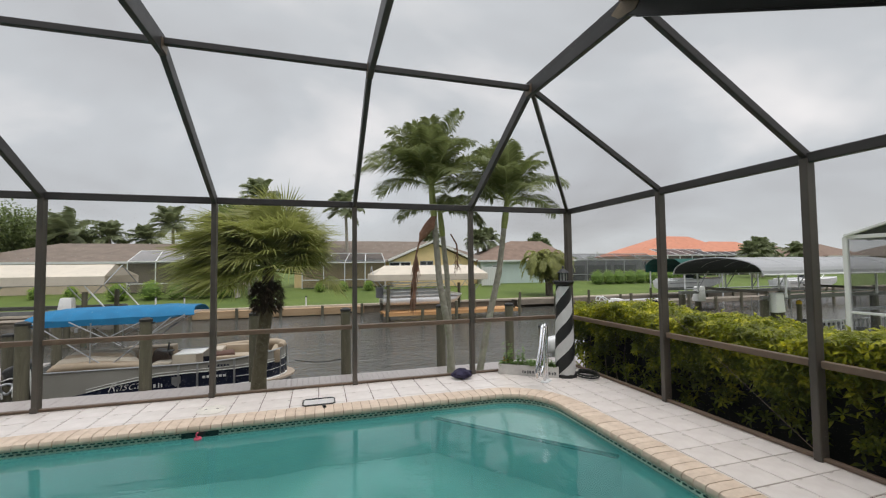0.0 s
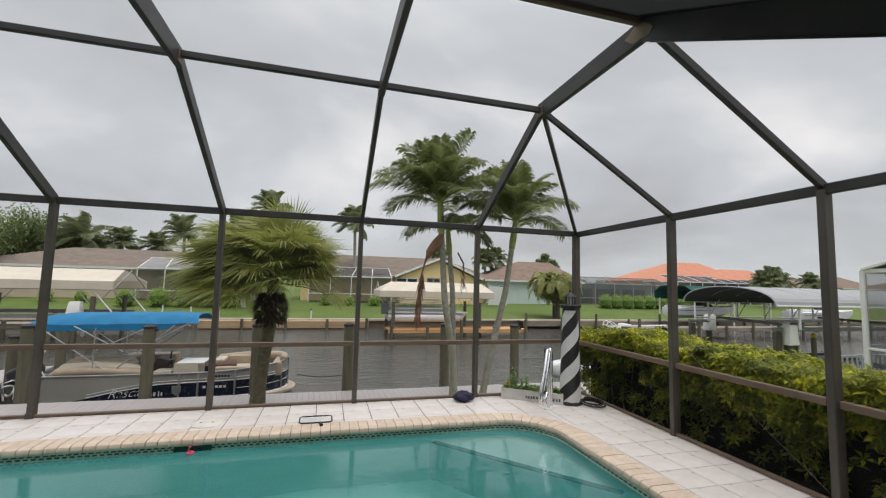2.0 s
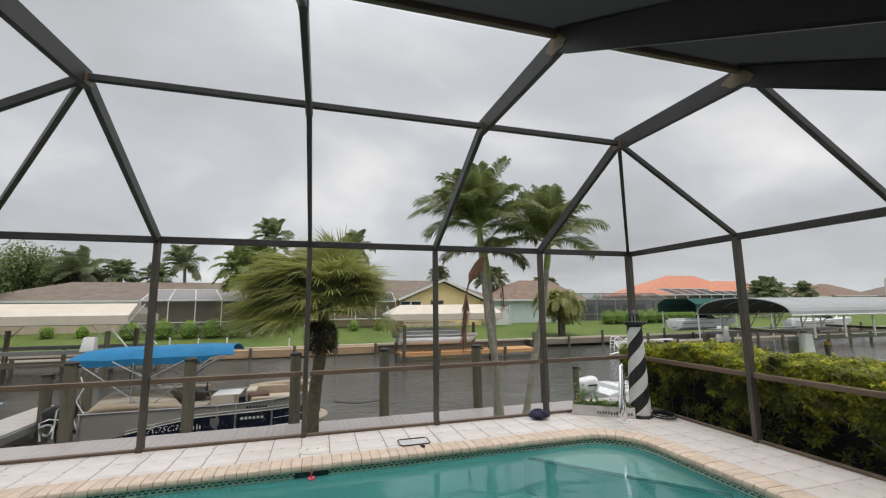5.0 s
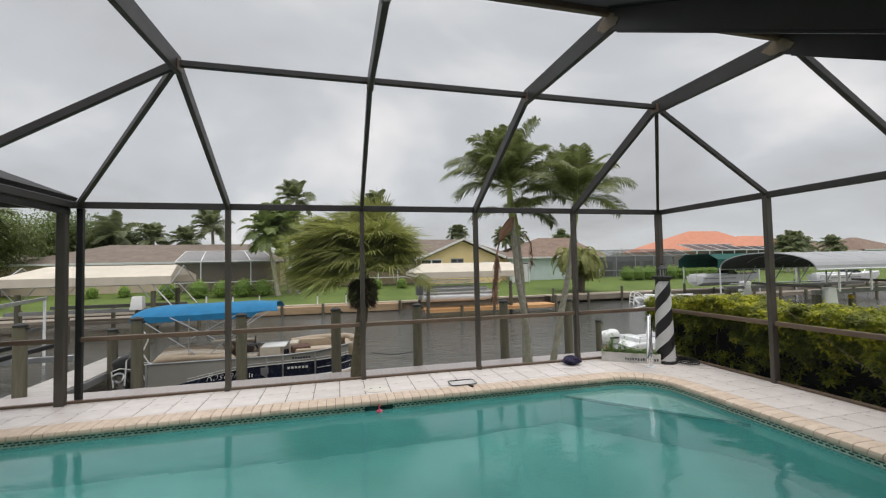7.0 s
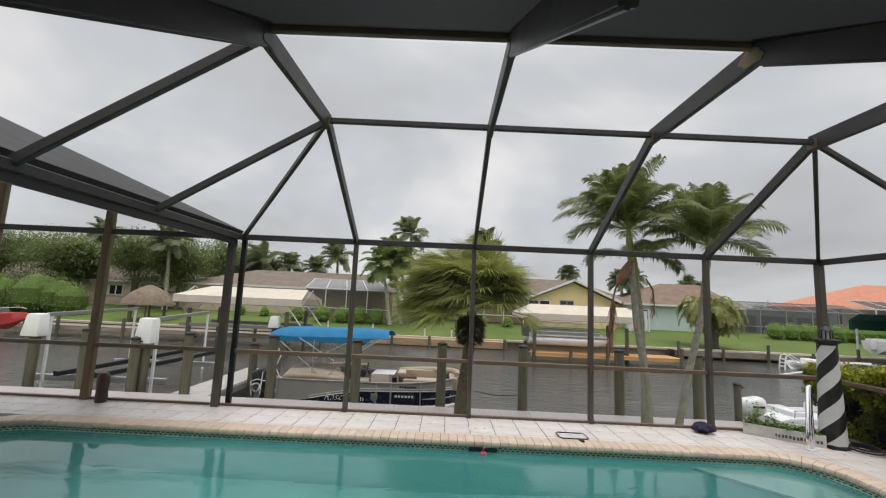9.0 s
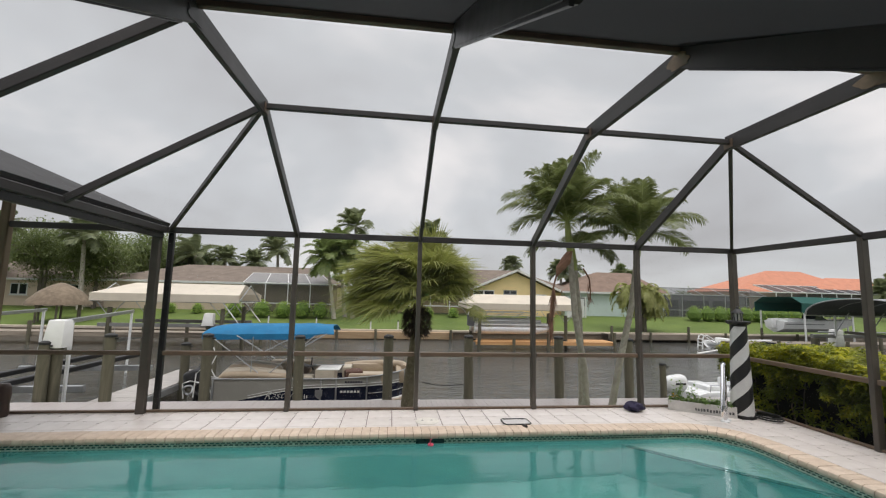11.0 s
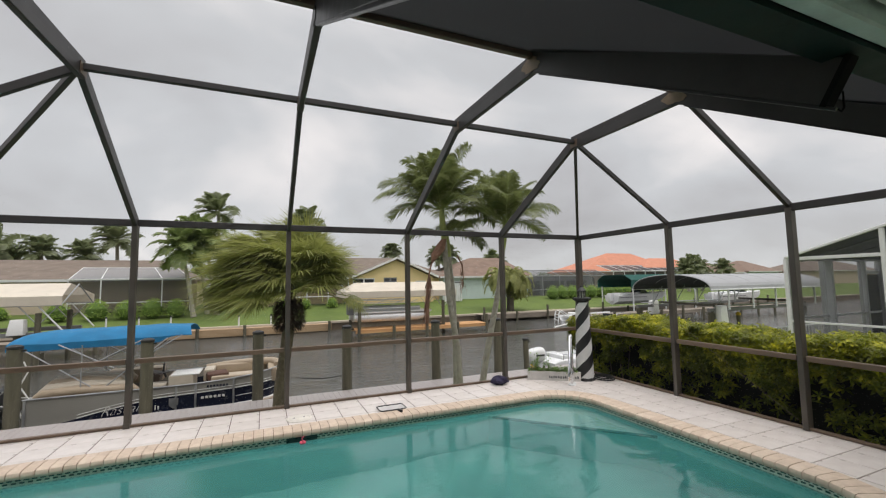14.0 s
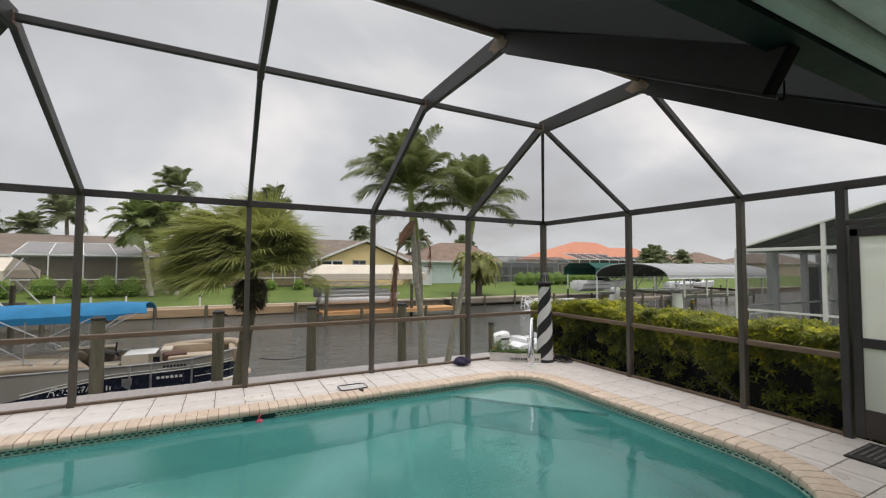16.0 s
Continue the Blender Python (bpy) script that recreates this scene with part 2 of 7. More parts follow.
BRONZE = paint("bronze_aluminium", (0.052, 0.048, 0.047), 0.42, 0.22, 2.0, 0.0, 0.06, 90)
BRONZE.node_tree.nodes["Principled BSDF"].inputs["Specular IOR Level"].default_value = 0.28
# posts take a lighter, browner bronze than the beams
BRONZE_POST = paint("brown_bronze_post", (0.078, 0.066, 0.055), 0.5, 0.22, 2.5, 0.0, 0.08, 90)
BRONZE_WARM = paint("warm_bronze_aluminium", (0.145, 0.098, 0.066), 0.5, 0.2, 2.5, 0.0, 0.08, 90)
PATCH = paint("touch_up_tan", (0.21, 0.148, 0.09), 0.6, 0.2, 12)
BLACK = paint("black_powder_coat", (0.012, 0.012, 0.013), 0.4, 0.2, 4)
WHITE_AL = paint("white_aluminium", (0.72, 0.73, 0.73), 0.4, 0.06, 3)
GREY_AL = paint("mill_aluminium", (0.42, 0.43, 0.44), 0.35, 0.12, 4, 0.7)
CHROME = Mat("polished_steel", 0.12, 1.0).colour((0.72, 0.73, 0.75)).m

k = Mat("deck_tile", 0.25, 0, 0.5)
tone = k.ramp(k.noise(7, 6, 0.62, dist=0.5), [(0.25, (0.67, 0.61, 0.575)), (0.5, (0.735, 0.68, 0.645)), (0.75, (0.79, 0.735, 0.70))])
tone = k.mixc(tone, k.ramp(k.random(), [(0, (0.94, 0.937, 0.93)), (1, (1, 1, 1))]), 1.0, "MULTIPLY")
wet = k.noise(1.3, 4, 0.6)
tone = k.mixc(tone, k.ramp(wet, [(0.35, (0.91, 0.90, 0.89)), (0.62, (1, 1, 1))]), 1.0, "MULTIPLY")
k.colour(tone).roughness(wet, 0.12, 0.5).bump(k.noise(45, 4), 0.08, 0.004)
TILE = k.m
GROUT = paint("grout_brown", (0.20, 0.145, 0.13), 0.9, 0.25, 8, 0, 0.3, 120)
k = Mat("coping_brick", 0.6)
tone = k.ramp(k.noise(11, 6, 0.7), [(0.25, (0.53, 0.415, 0.32)), (0.55, (0.68, 0.55, 0.435)), (0.8, (0.75, 0.63, 0.515))])
tone = k.mixc(tone, k.ramp(k.random(), [(0, (0.91, 0.89, 0.87)), (1, (1, 1, 1))]), 1.0, "MULTIPLY")
k.colour(tone).bump(k.noise(70, 5, 0.7), 0.35, 0.006)
COPING = k.m
PLASTER = paint("pool_plaster", (0.33, 0.66, 0.61), 0.7, 0.12, 1.2, 0, 0.1, 40)
BAND = paint("waterline_tile_pale", (0.62, 0.69, 0.60), 0.2, 0.25, 20)
BAND_DARK = paint("waterline_tile_green", (0.045, 0.12, 0.10), 0.15, 0.3, 20)

k = Mat("pool_water", 0.015, 0, 0.5)
k.b.inputs["Transmission Weight"].default_value = 1.0
k.b.inputs["IOR"].default_value = 1.38
k.colour((0.60, 0.92, 0.90))
k.bump(k.mixc(k.noise(1.5, 3, 0.5, (1, 1.6, 1), 0.8), k.noise(7, 3, 0.55, (1, 1.5, 1)), 0.16), 0.17, 0.06)
# fine bubbles and dust in the wind-stirred water scatter part of the light
murk = k.t.nodes.new("ShaderNodeBsdfPrincipled")
murk.inputs["Base Color"].default_value = (0.04, 0.225, 0.228, 1)
murk.inputs["Roughness"].default_value, murk.inputs["IOR"].default_value = 0.015, 1.38
k.t.links.new(k.b.inputs["Normal"].links[0].from_socket, murk.inputs["Normal"])
mx = k.t.nodes.new("ShaderNodeMixShader")
mx.inputs[0].default_value = 0.42
k.t.links.new(k.b.outputs[0], mx.inputs[1])
k.t.links.new(murk.outputs[0], mx.inputs[2])
k.t.links.new(mx.outputs[0], k.t.nodes["Material Output"].inputs["Surface"])
POOL_WATER = k.m
k = Mat("canal_water", 0.09, 0, 0.6)
k.b.inputs["IOR"].default_value = 1.333
k.colour(k.ramp(k.noise(0.25, 3), [(0.3, (0.060, 0.060, 0.054)), (0.7, (0.090, 0.089, 0.080))]))
k.bump(k.mixc(k.noise(3.2, 4, 0.6, (0.35, 1, 1), 0.8), k.noise(0.6, 3, 0.5, (0.5, 1, 1)), 0.35), 0.62, 0.18)
CANAL = k.m

k = Mat("insect_screen", 0.8)
k.colour((0.045, 0.045, 0.047))
tr = k.t.nodes.new("ShaderNodeBsdfTransparent")
mx = k.t.nodes.new("ShaderNodeMixShader")
mx.inputs[0].default_value = 0.06
k.t.links.new(tr.outputs[0], mx.inputs[1])
k.t.links.new(k.b.outputs[0], mx.inputs[2])
k.t.links.new(mx.outputs[0], k.t.nodes["Material Output"].inputs["Surface"])
SCREEN = k.m


def screen_like(name, c, cover):
    q = Mat(name, 0.8)
    q.colour(c)
    a = q.t.nodes.new("ShaderNodeBsdfTransparent")
    x = q.t.nodes.new("ShaderNodeMixShader")
    x.inputs[0].default_value = cover
    q.t.links.new(a.outputs[0], x.inputs[1])
    q.t.links.new(q.b.outputs[0], x.inputs[2])
    q.t.links.new(x.outputs[0], q.t.nodes["Material Output"].inputs["Surface"])
    return q.m


# insect screen met at a low angle; its dark look is set as cover
GRAZED_SCREEN = screen_like("grazed_screen_mesh", (0.016, 0.016, 0.017), 0.975)
GRAZED_SCREEN.node_tree.nodes["Principled BSDF"].inputs["Specular IOR Level"].default_value = 0.05
FAR_SCREEN = screen_like("far_insect_screen", (0.04, 0.042, 0.045), 0.55)
q = Mat("frosted_vinyl", 0.6)
tl, tp = q.t.nodes.new("ShaderNodeBsdfTranslucent"), q.t.nodes.new("ShaderNodeBsdfTransparent")
tl.inputs["Color"].default_value = (0.90, 0.92, 0.87, 1)
m1, m2 = q.t.nodes.new("ShaderNodeMixShader"), q.t.nodes.new("ShaderNodeMixShader")
q.colour((0.66, 0.68, 0.64))
m1.inputs[0].default_value, m2.inputs[0].default_value = 0.84, 0.16
q.t.links.new(q.b.outputs[0], m1.inputs[1])
q.t.links.new(tl.outputs[0], m1.inputs[2])
q.t.links.new(m1.outputs[0], m2.inputs[1])
q.t.links.new(tp.outputs[0], m2.inputs[2])
q.t.links.new(m2.outputs[0], q.t.nodes["Material Output"].inputs["Surface"])
FROST = q.m

# ---- plan ----
YF, XR, XL = 5.75, 4.07, -4.72          # cage walls
EAVE, UY, UZ, MY, MZ = 2.49, 3.79, 3.54, 2.30, 3.53
FX = [-2.92, -1.12, 0.645, 2.375]       # front posts and rafters
WATER, DOCK = -2.05, -1.45
PX0, PX1, PY0, PY1 = -6.95, 2.86, 0.77, 4.70   # pool, inner edge


def arc(cx, cy, r, a0, a1, n):
    return [(cx + r * math.cos(radians(a0 + (a1 - a0) * i / n)), cy + r * math.sin(radians(a0 + (a1 - a0) * i / n))) for i in range(n + 1)]


def outline(off, n=10):
    """The pool's edge, off metres outside its inner line."""
    pts = arc(PX1 - 0.6, PY1 - 0.6, 0.6 + off, 0, 90, n)
    pts += arc(PX0 + 0.6, PY1 - 0.6, 0.6 + off, 90, 180, n)
    pts += arc(PX0 + 0.9, PY0 + 0.9, 0.9 + off, 180, 270, n)
    pts += arc(PX1 - 0.93, PY0 + 0.93, 0.93 + off, 270, 360, n)
    return pts


# ---- house at the back ----
HOUSE_GREEN = paint("pale_green_soffit", (0.76, 0.86, 0.80), 0.75, 0.1, 4, 0, 0.5, 25)
DARK_GREEN = paint("dark_green_gutter", (0.007, 0.024, 0.020), 0.5, 0.25, 3)
DARK_GREEN.node_tree.nodes["Principled BSDF"].inputs["Specular IOR Level"].default_value = 0.15
STUCCO = paint("pale_stucco", (0.70, 0.73, 0.69), 0.9, 0.08, 1.5, 0, 0.6, 70)
CEIL_BROWN = paint("brown_pan_roof", (0.055, 0.053, 0.054), 0.6, 0.15, 1.2)

g = Geo()
g.box((-3, -2.15, 1.3), (16, 0.2, 2.7))
single("wall_south", g, STUCCO, "pale stucco wall of the house behind the deck", "wall", kind="structure")
g = Geo()
g.box((-3, -1.0, 2.645), (16, 2.3, 0.03))
for i in range(22):
    g.cham((-3, 0.09 - i * 0.105, 2.622), (16, 0.098, 0.02), 0.003)
single("ceiling", g, HOUSE_GREEN, "pale green board soffit under the eave", "soffit", kind="structure")
g = Geo()
g.beam((-11, 0.195, 2.60), (5, 0.195, 2.60), 0.07, 0.10)
single("trim", g, paint("green_trim", (0.52, 0.64, 0.57), 0.6, 0.1, 5), "pale green trim board along the soffit edge", "trim", kind="structure")
MATT_BLACK = Mat("matt_black_metal", 0.9, 0.0, 0.05).colour((0.012, 0.012, 0.012)).m
gutter = thing("gutter", (-3, 0.35, 2.5), "dark green metal rain gutter along the house eave", "gutter")
g = Geo()
g.extrude([(0.235, 2.72), (0.235, 2.535), (0.365, 2.535), (0.43, 2.61), (0.43, 2.71), (0.418, 2.71), (0.418, 2.615), (0.36, 2.55), (0.25, 2.55), (0.25, 2.72)], "x", -11, 5)
part("trough", g, DARK_GREEN, gutter)
g = Geo()
g.beam((0.645, 0.338, 2.4455), (0.645, 0.318, 2.4343), 0.056, 0.2)
g.tube([(0.675, 0.33, 2.41), (0.675, 0.33, 2.345), (0.672, 0.338, 2.33), (0.672, 0.348, 2.345)], 0.004, 5)
part("bracket", g, MATT_BLACK, gutter, "black bracket with a small wire hook")
g = Geo()
g.panel([(-11, -2.3, 3.5), (5, -2.3, 3.5), (5, 0.36, 2.76), (-11, 0.36, 2.76)], 0.03)
single("roof", g, paint("roof_shingle", (0.16, 0.13, 0.11), 0.9, 0.3, 6, 0, 0.6, 30), "brown shingle roof of the house", "roof", kind="structure")

# ---- screen enclosure ----
cage = thing("screen_enclosure", (0, YF, 0), "dark bronze aluminium pool cage with insect screen panels", "screen enclosure", kind="structure")


def member(name, a, b, w, h, mat=BRONZE, side=(0, 0, 1), label="", parent=cage):
    g = Geo()
    g.beam(a, b, w, h, side)
    return part(name, g, mat, parent, label)


for x in FX + [XR]:
    member("post", (x, YF, 0.0), (x, YF, EAVE - 0.03), 0.1 if x == XR else 0.062, 0.1, BRONZE_POST, (0, 1, 0))
    g = Geo()
    g.box((x, YF - 0.054, 0.035), (0.066, 0.01, 0.06))
    part("post_clip", g, BRONZE_POST, cage)
member("post", (-4.79, YF - 0.06, 0), (-4.79, YF - 0.06, EAVE - 0.04), 0.11, 0.08, BRONZE_POST, (0, 1, 0))
member("post", (-4.655, YF + 0.05, 0), (-4.655, YF + 0.05, EAVE - 0.04), 0.075, 0.06, BLACK, (0, 1, 0), "black door jamb post")
RY = [3.81, 2.245]
for y in RY:
    member("post", (XR, y, 0), (XR, y, EAVE - 0.03), 0.062, 0.1, BRONZE_POST, (1, 0, 0), "brown side-wall post")
member("post", (XR, 1.32, 0), (XR, 1.32, EAVE - 0.03), 0.075, 0.1, BRONZE, (1, 0, 0))
# eaves
member("eave_beam", (-9.6, YF, EAVE), (XR + 0.05, YF, EAVE), 0.06, 0.085)
member("eave_beam", (XR, YF - 0.05, EAVE - 0.012), (XR, 0.5, EAVE - 0.03), 0.06, 0.085)
member("eave_beam", (XL, YF - 0.05, EAVE - 0.005), (XL, 0.5, EAVE - 0.005), 0.07, 0.09)
member("eave_beam", (XL - 0.015, YF - 0.06, EAVE - 0.095), (XL - 0.015, 0.5, EAVE - 0.095), 0.05, 0.075, BLACK)
# rafters, front slope, flat top and back slope
for x in FX:
    xu, zu = (-2.895, UZ + 0.025) if x < -2 else (x, UZ)
    member("rafter", (x, YF, EAVE), (xu, UY, zu), 0.05, 0.125)
    member("roof_beam", (xu, UY + 0.05, zu - 0.015), (x, MY - 0.03, MZ - 0.015), 0.05, 0.17)
    member("roof_beam", (x, MY + 0.03, 3.562), (x, 0.33, 2.441), 0.05, 0.185)
    member("spline_strip", (x - 0.018, MY - 0.1, 3.492 - 0.112), (x - 0.018, 0.335, 2.443 - 0.112), 0.014, 0.014, BLACK)
    for dx in (-0.031, 0.031):
        g = Geo()
        g.box((xu + dx * 0.95, UY, zu - 0.035), (0.006, 0.13, 0.10))
        part("gusset", g, BRONZE_WARM, cage)
        g = Geo()
        g.lathe((0, 0, 0), [(0.066, 0), (0.066, 0.004)], 22)
        g.v = [(x + dx * 0.86 + (v[2] if dx > 0 else -v[2]), MY + v[0] * 1.8 * (1 + 0.35 * noise.noise(Vector((v[0] * 30, v[1] * 30, x)))), MZ - 0.018 + v[1] - 0.5 * max(0.0, -v[0] * 1.8 - 0.02)) for v in g.v]
        part("gusset", g, PATCH if x > 0 else BRONZE, cage, "tan touched-up gusset plate" if x > 0 else "")
# purlins
member("purlin", (-2.895, UY, UZ + 0.012), (FX[3], UY, UZ - 0.015), 0.05, 0.06)
# the lighter bronze here carries the light on this purlin's top
member("purlin", (FX[0], MY, MZ + 0.06), (FX[3], MY, MZ + 0.06), 0.05, 0.06, BRONZE_WARM)
# hips and side rafters
member("hip_rafter", (XR, YF, EAVE), (FX[3], UY, UZ), 0.045, 0.055)
member("hip_rafter", (XL + 0.06, YF, EAVE), (-2.895, UY, UZ + 0.01), 0.045, 0.065)
member("side_rafter", (XR, RY[0], EAVE), (FX[3], UY, UZ - 0.02), 0.045, 0.06)
member("side_rafter", (XR, RY[1], EAVE), (FX[3] + 0.02, MY - 0.10, MZ - 0.08), 0.045, 0.07)
member("side_rafter", (XL, 3.87, EAVE), (-2.90, UY, UZ + 0.005), 0.045, 0.075)
member("side_rafter", (XL, 2.36, EAVE + 0.02), (FX[0], MY, MZ + 0.015), 0.05, 0.085)
# chair rail and sole plate
xs = [-9.6, -8.48, -6.74] + [-4.79, -4.655] + FX + [XR]
for a, b in zip(xs[:-1], xs[1:]):
    if b - a > 0.3:
        member("chair_rail", (a + 0.05, YF, 0.785), (b - 0.04, YF, 0.785), 0.05, 0.06, BRONZE_WARM)
ys = [YF, RY[0], RY[1], 1.32]
for a, b in zip(ys[:-1], ys[1:]):
    member("chair_rail", (XR, a - 0.045, 0.775), (XR, b + 0.045, 0.775), 0.05, 0.06, BRONZE_WARM)
member("sole_plate", (-9.6, YF, 0.02), (XR, YF, 0.02), 0.05, 0.03, BRONZE_WARM)
member("sole_plate", (XR, YF - 0.05, 0.02), (XR, 1.36, 0.02), 0.05, 0.03, BRONZE_WARM)

g = Geo()
g.tube([(XR + 0.03, RY[0] - 0.06, 1.02), (XR + 0.03, RY[1] + 0.05, 0.04)], 0.0022, 5)
part("bracing_cable", g, BRONZE_WARM, cage, "thin steel bracing cable")


def screen(pts, mat=SCREEN):
    g = Geo()
    g.add(pts, [tuple(range(len(pts)))])
    part("screen_panel", g, mat, cage)


fx = [XL] + FX + [XR]
for a, b in zip(fx[:-1], fx[1:]):
    screen([(a, YF, 0.03), (b, YF, 0.03), (b, YF, 0.76), (a, YF, 0.76)])
    screen([(a, YF, 0.81), (b, YF, 0.81), (b, YF, 2.45), (a, YF, 2.45)])
for a, b in zip(FX[:-1], FX[1:]):
    screen([(a, YF, EAVE), (b, YF, EAVE), (b, UY, UZ), (a, UY, UZ)])
    screen([(a, UY, UZ), (b, UY, UZ), (b, MY, MZ), (a, MY, MZ)])
    screen([(a, MY, MZ + 0.085), (b, MY, MZ + 0.085), (b, 0.36, 2.58), (a, 0.36, 2.58)], GRAZED_SCREEN)
# filler sheet added above the last beam to close a strip of sky
screen([(FX[3], MY, MZ + 0.09), (FX[3], 0.36, 2.60), (FX[3], 0.36, 2.46), (FX[3], MY, MZ)], GRAZED_SCREEN)
for s, x0, x1 in ((1, XR, FX[3]), (-1, XL, FX[0])):
    screen([(x0, YF, EAVE), (x1, YF, EAVE), (x1, UY, UZ)])
    screen([(x0, YF, EAVE), (x1, UY, UZ), (x0, UY, EAVE)])
    screen([(x0, UY, EAVE), (x1, UY, UZ), (x1, MY, MZ), (x0, MY, EAVE)])
    screen([(x0, MY, EAVE), (x1, MY, MZ), (x1, 0.45, 2.63), (x0, 0.45, EAVE)])
for a, b in zip(ys[:-1], ys[1:]):
    screen([(XR, a, 0.03), (XR, b, 0.03), (XR, b, 0.75), (XR, a, 0.75)])
    screen([(XR, a, 0.8), (XR, b, 0.8), (XR, b, 2.44), (XR, a, 2.44)])

# screen door in the side wall
door = thing("screen_door", (XR, 0.85, 0), "bronze framed door with frosted vinyl panes", "door")
for a, b, w in (((XR, 1.235, 0.03), (XR, 1.235, 2.02), 0.07), ((XR, 0.40, 0.03), (XR, 0.40, 2.02), 0.07)):
    member("stile", a, b, w, 0.04, BRONZE, (1, 0, 0), parent=door)
member("top_rail", (XR, 1.26, 1.99), (XR, 0.38, 1.99), 0.04, 0.08, BRONZE, parent=door)
member("lock_rail", (XR, 1.20, 0.93), (XR, 0.43, 0.93), 0.04, 0.09, BRONZE, parent=door)
g = Geo()
g.box((XR, 0.82, 0.17), (0.03, 0.76, 0.26))
part("kick_plate", g, paint("brown_kick_plate", (0.045, 0.035, 0.03), 0.5, 0.2, 4), door)
for z0, z1 in ((0.30, 0.885), (0.975, 1.95)):
    g = Geo()
    g.add([(XR, 0.44, z0), (XR, 1.20, z0), (XR, 1.20, z1), (XR, 0.44, z1)], [(0, 1, 2, 3)])
    part("pane", g, FROST, door, "frosted pale vinyl pane")
member("door_header", (XR, 1.30, 2.09), (XR, 0.35, 2.09), 0.06, 0.05)
member("post", (XR, 0.33, 0), (XR, 0.33, EAVE - 0.03), 0.06, 0.1, BRONZE, (1, 0, 0))

# side patio beyond the cage's end
CEIL_BROWN.node_tree.nodes["Principled BSDF"].inputs["Specular IOR Level"].default_value = 0.08
patio = thing("patio_roof", (-7, 3, 2.5), "grey aluminium pan roof over the side patio", "roof", kind="structure")
g = Geo()
g.panel([(XL - 0.02, YF + 0.12, 2.56), (-9.6, YF + 0.12, 4.56), (-9.6, 0.5, 4.56), (XL - 0.02, 0.5, 2.56)], 0.04)
part("pan_panel", g, CEIL_BROWN, patio)
member("front_rafter", (XL - 0.05, YF, 2.53), (-9.6, YF, 4.50), 0.06, 0.08, BRONZE, parent=patio)
for x in (-6.74, -8.48):
    member("post", (x, YF, 0), (x, YF, 2.50 + (-4.72 - x) * 0.41), 0.115, 0.10, wood("brown_post_timber", (0.18, 0.125, 0.08), (0.28, 0.205, 0.14), 5, (1, 1, 6)), (0, 1, 0), "brown wooden post", parent=patio)

# ---- pool ----
pool = thing("pool", (-2, 2.7, 0), "in-ground swimming pool with pale aqua plaster and tiled waterline", "pool", kind="structure")
o = outline(0.03)
n = len(o)
g = Geo()
g.add([(x, y, -0.02) for x, y in o] + [(x, y, -1.4) for x, y in o],
      [(i, (i + 1) % n, n + (i + 1) % n, n + i) for i in range(n)] + [tuple(range(n, 2 * n))])
part("shell", g, PLASTER, pool)
o1 = outline(0.022)
g = Geo()
g.add([(x, y, -0.012) for x, y in o1] + [(x, y, -0.17) for x, y in o1], [(i, (i + 1) % n, n + (i + 1) % n, n + i) for i in range(n)])
part("waterline_tile", g, BAND, pool)


def along(path, step, start=0.0):
    """Places and directions at even steps along a closed path."""
    res, left = [], start
    for (x0, y0), (x1, y1) in zip(path, path[1:] + path[:1]):
        d = math.hypot(x1 - x0, y1 - y0)
        while left < d:
            t = left / d
            res.append((x0 + (x1 - x0) * t, y0 + (y1 - y0) * t, math.atan2(y1 - y0, x1 - x0)))
            left += step
        left -= d
    return res


g = Geo()
rng = random.Random(4)
for row, (z, s0) in enumerate(((-0.072, 0.0), (-0.097, 0.06))):
    for x, y, a in along(outline(0.018, 14), 0.06, s0 / 2):
        if y > 0.9:
            g.box((x, y, z), (0.038 if row == 0 else 0.034, 0.010, 0.012), Matrix.Rotation(a, 3, "Z"))
part("green_tile_inlay", g, BAND_DARK, pool, "dark green glazed inlay tiles", kind="stuff")
g = Geo()
step = [(1.45, 4.74), (2.90, 3.16), (2.90, 4.1)] + arc(PX1 - 0.6, PY1 - 0.6, 0.63, 5, 90, 8)
g.prism(step, -1.4, -0.365)
part("corner_step", g, PLASTER, pool, "underwater corner step")
# tread colour holds the extra light of shallow water and reflected sky
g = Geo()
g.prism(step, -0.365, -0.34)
part("step_tread", g, paint("shallow_step_plaster", (0.50, 0.60, 0.55), 0.7, 0.08, 2), pool, "pale underwater step tread")
g = Geo()
a, b = Vector((1.49, 4.66, -0.333)), Vector((2.86, 3.17, -0.333))
g.beam(a, b, 0.075, 0.03)
part("step_edge_tile", g, BAND_DARK, pool, "dark tile line along the step edge")
o2 = outline(0.0)
g = Geo()
g.add([(x, y, -0.112) for x, y in o2], [tuple(range(n))])
w = single("pool_water", g, POOL_WATER, "clear teal pool water rippled by the wind", "water", kind="structure")
w.visible_shadow = False
# skimmer mouth
g = Geo()
g.box((-1.0, 4.715, -0.082), (0.34, 0.03, 0.085))
part("skimmer_mouth", g, paint("skimmer_dark", (0.010, 0.035, 0.032), 0.3, 0.2, 6), pool, "dark skimmer opening")

# ---- deck slab ----
g = Geo()
inner = outline(0.12)
slab = Geo()
ring = [(XR + 0.06, YF + 0.09), (-9.6, YF + 0.09), (-9.6, -2.2), (XR + 0.06, -2.2)]
inn = outline(0.12, 10)
# the slab as four quads round the pool and fans to its corners
q = 11
cor = [inn[0:q], inn[q:2 * q], inn[2 * q:3 * q], inn[3 * q:4 * q]]
vs, fs = [], []


def deckface(pts):
    k0 = len(vs)
    vs.extend([(x, y, -0.006) for x, y in pts])
    fs.append(tuple(range(k0, k0 + len(pts))))


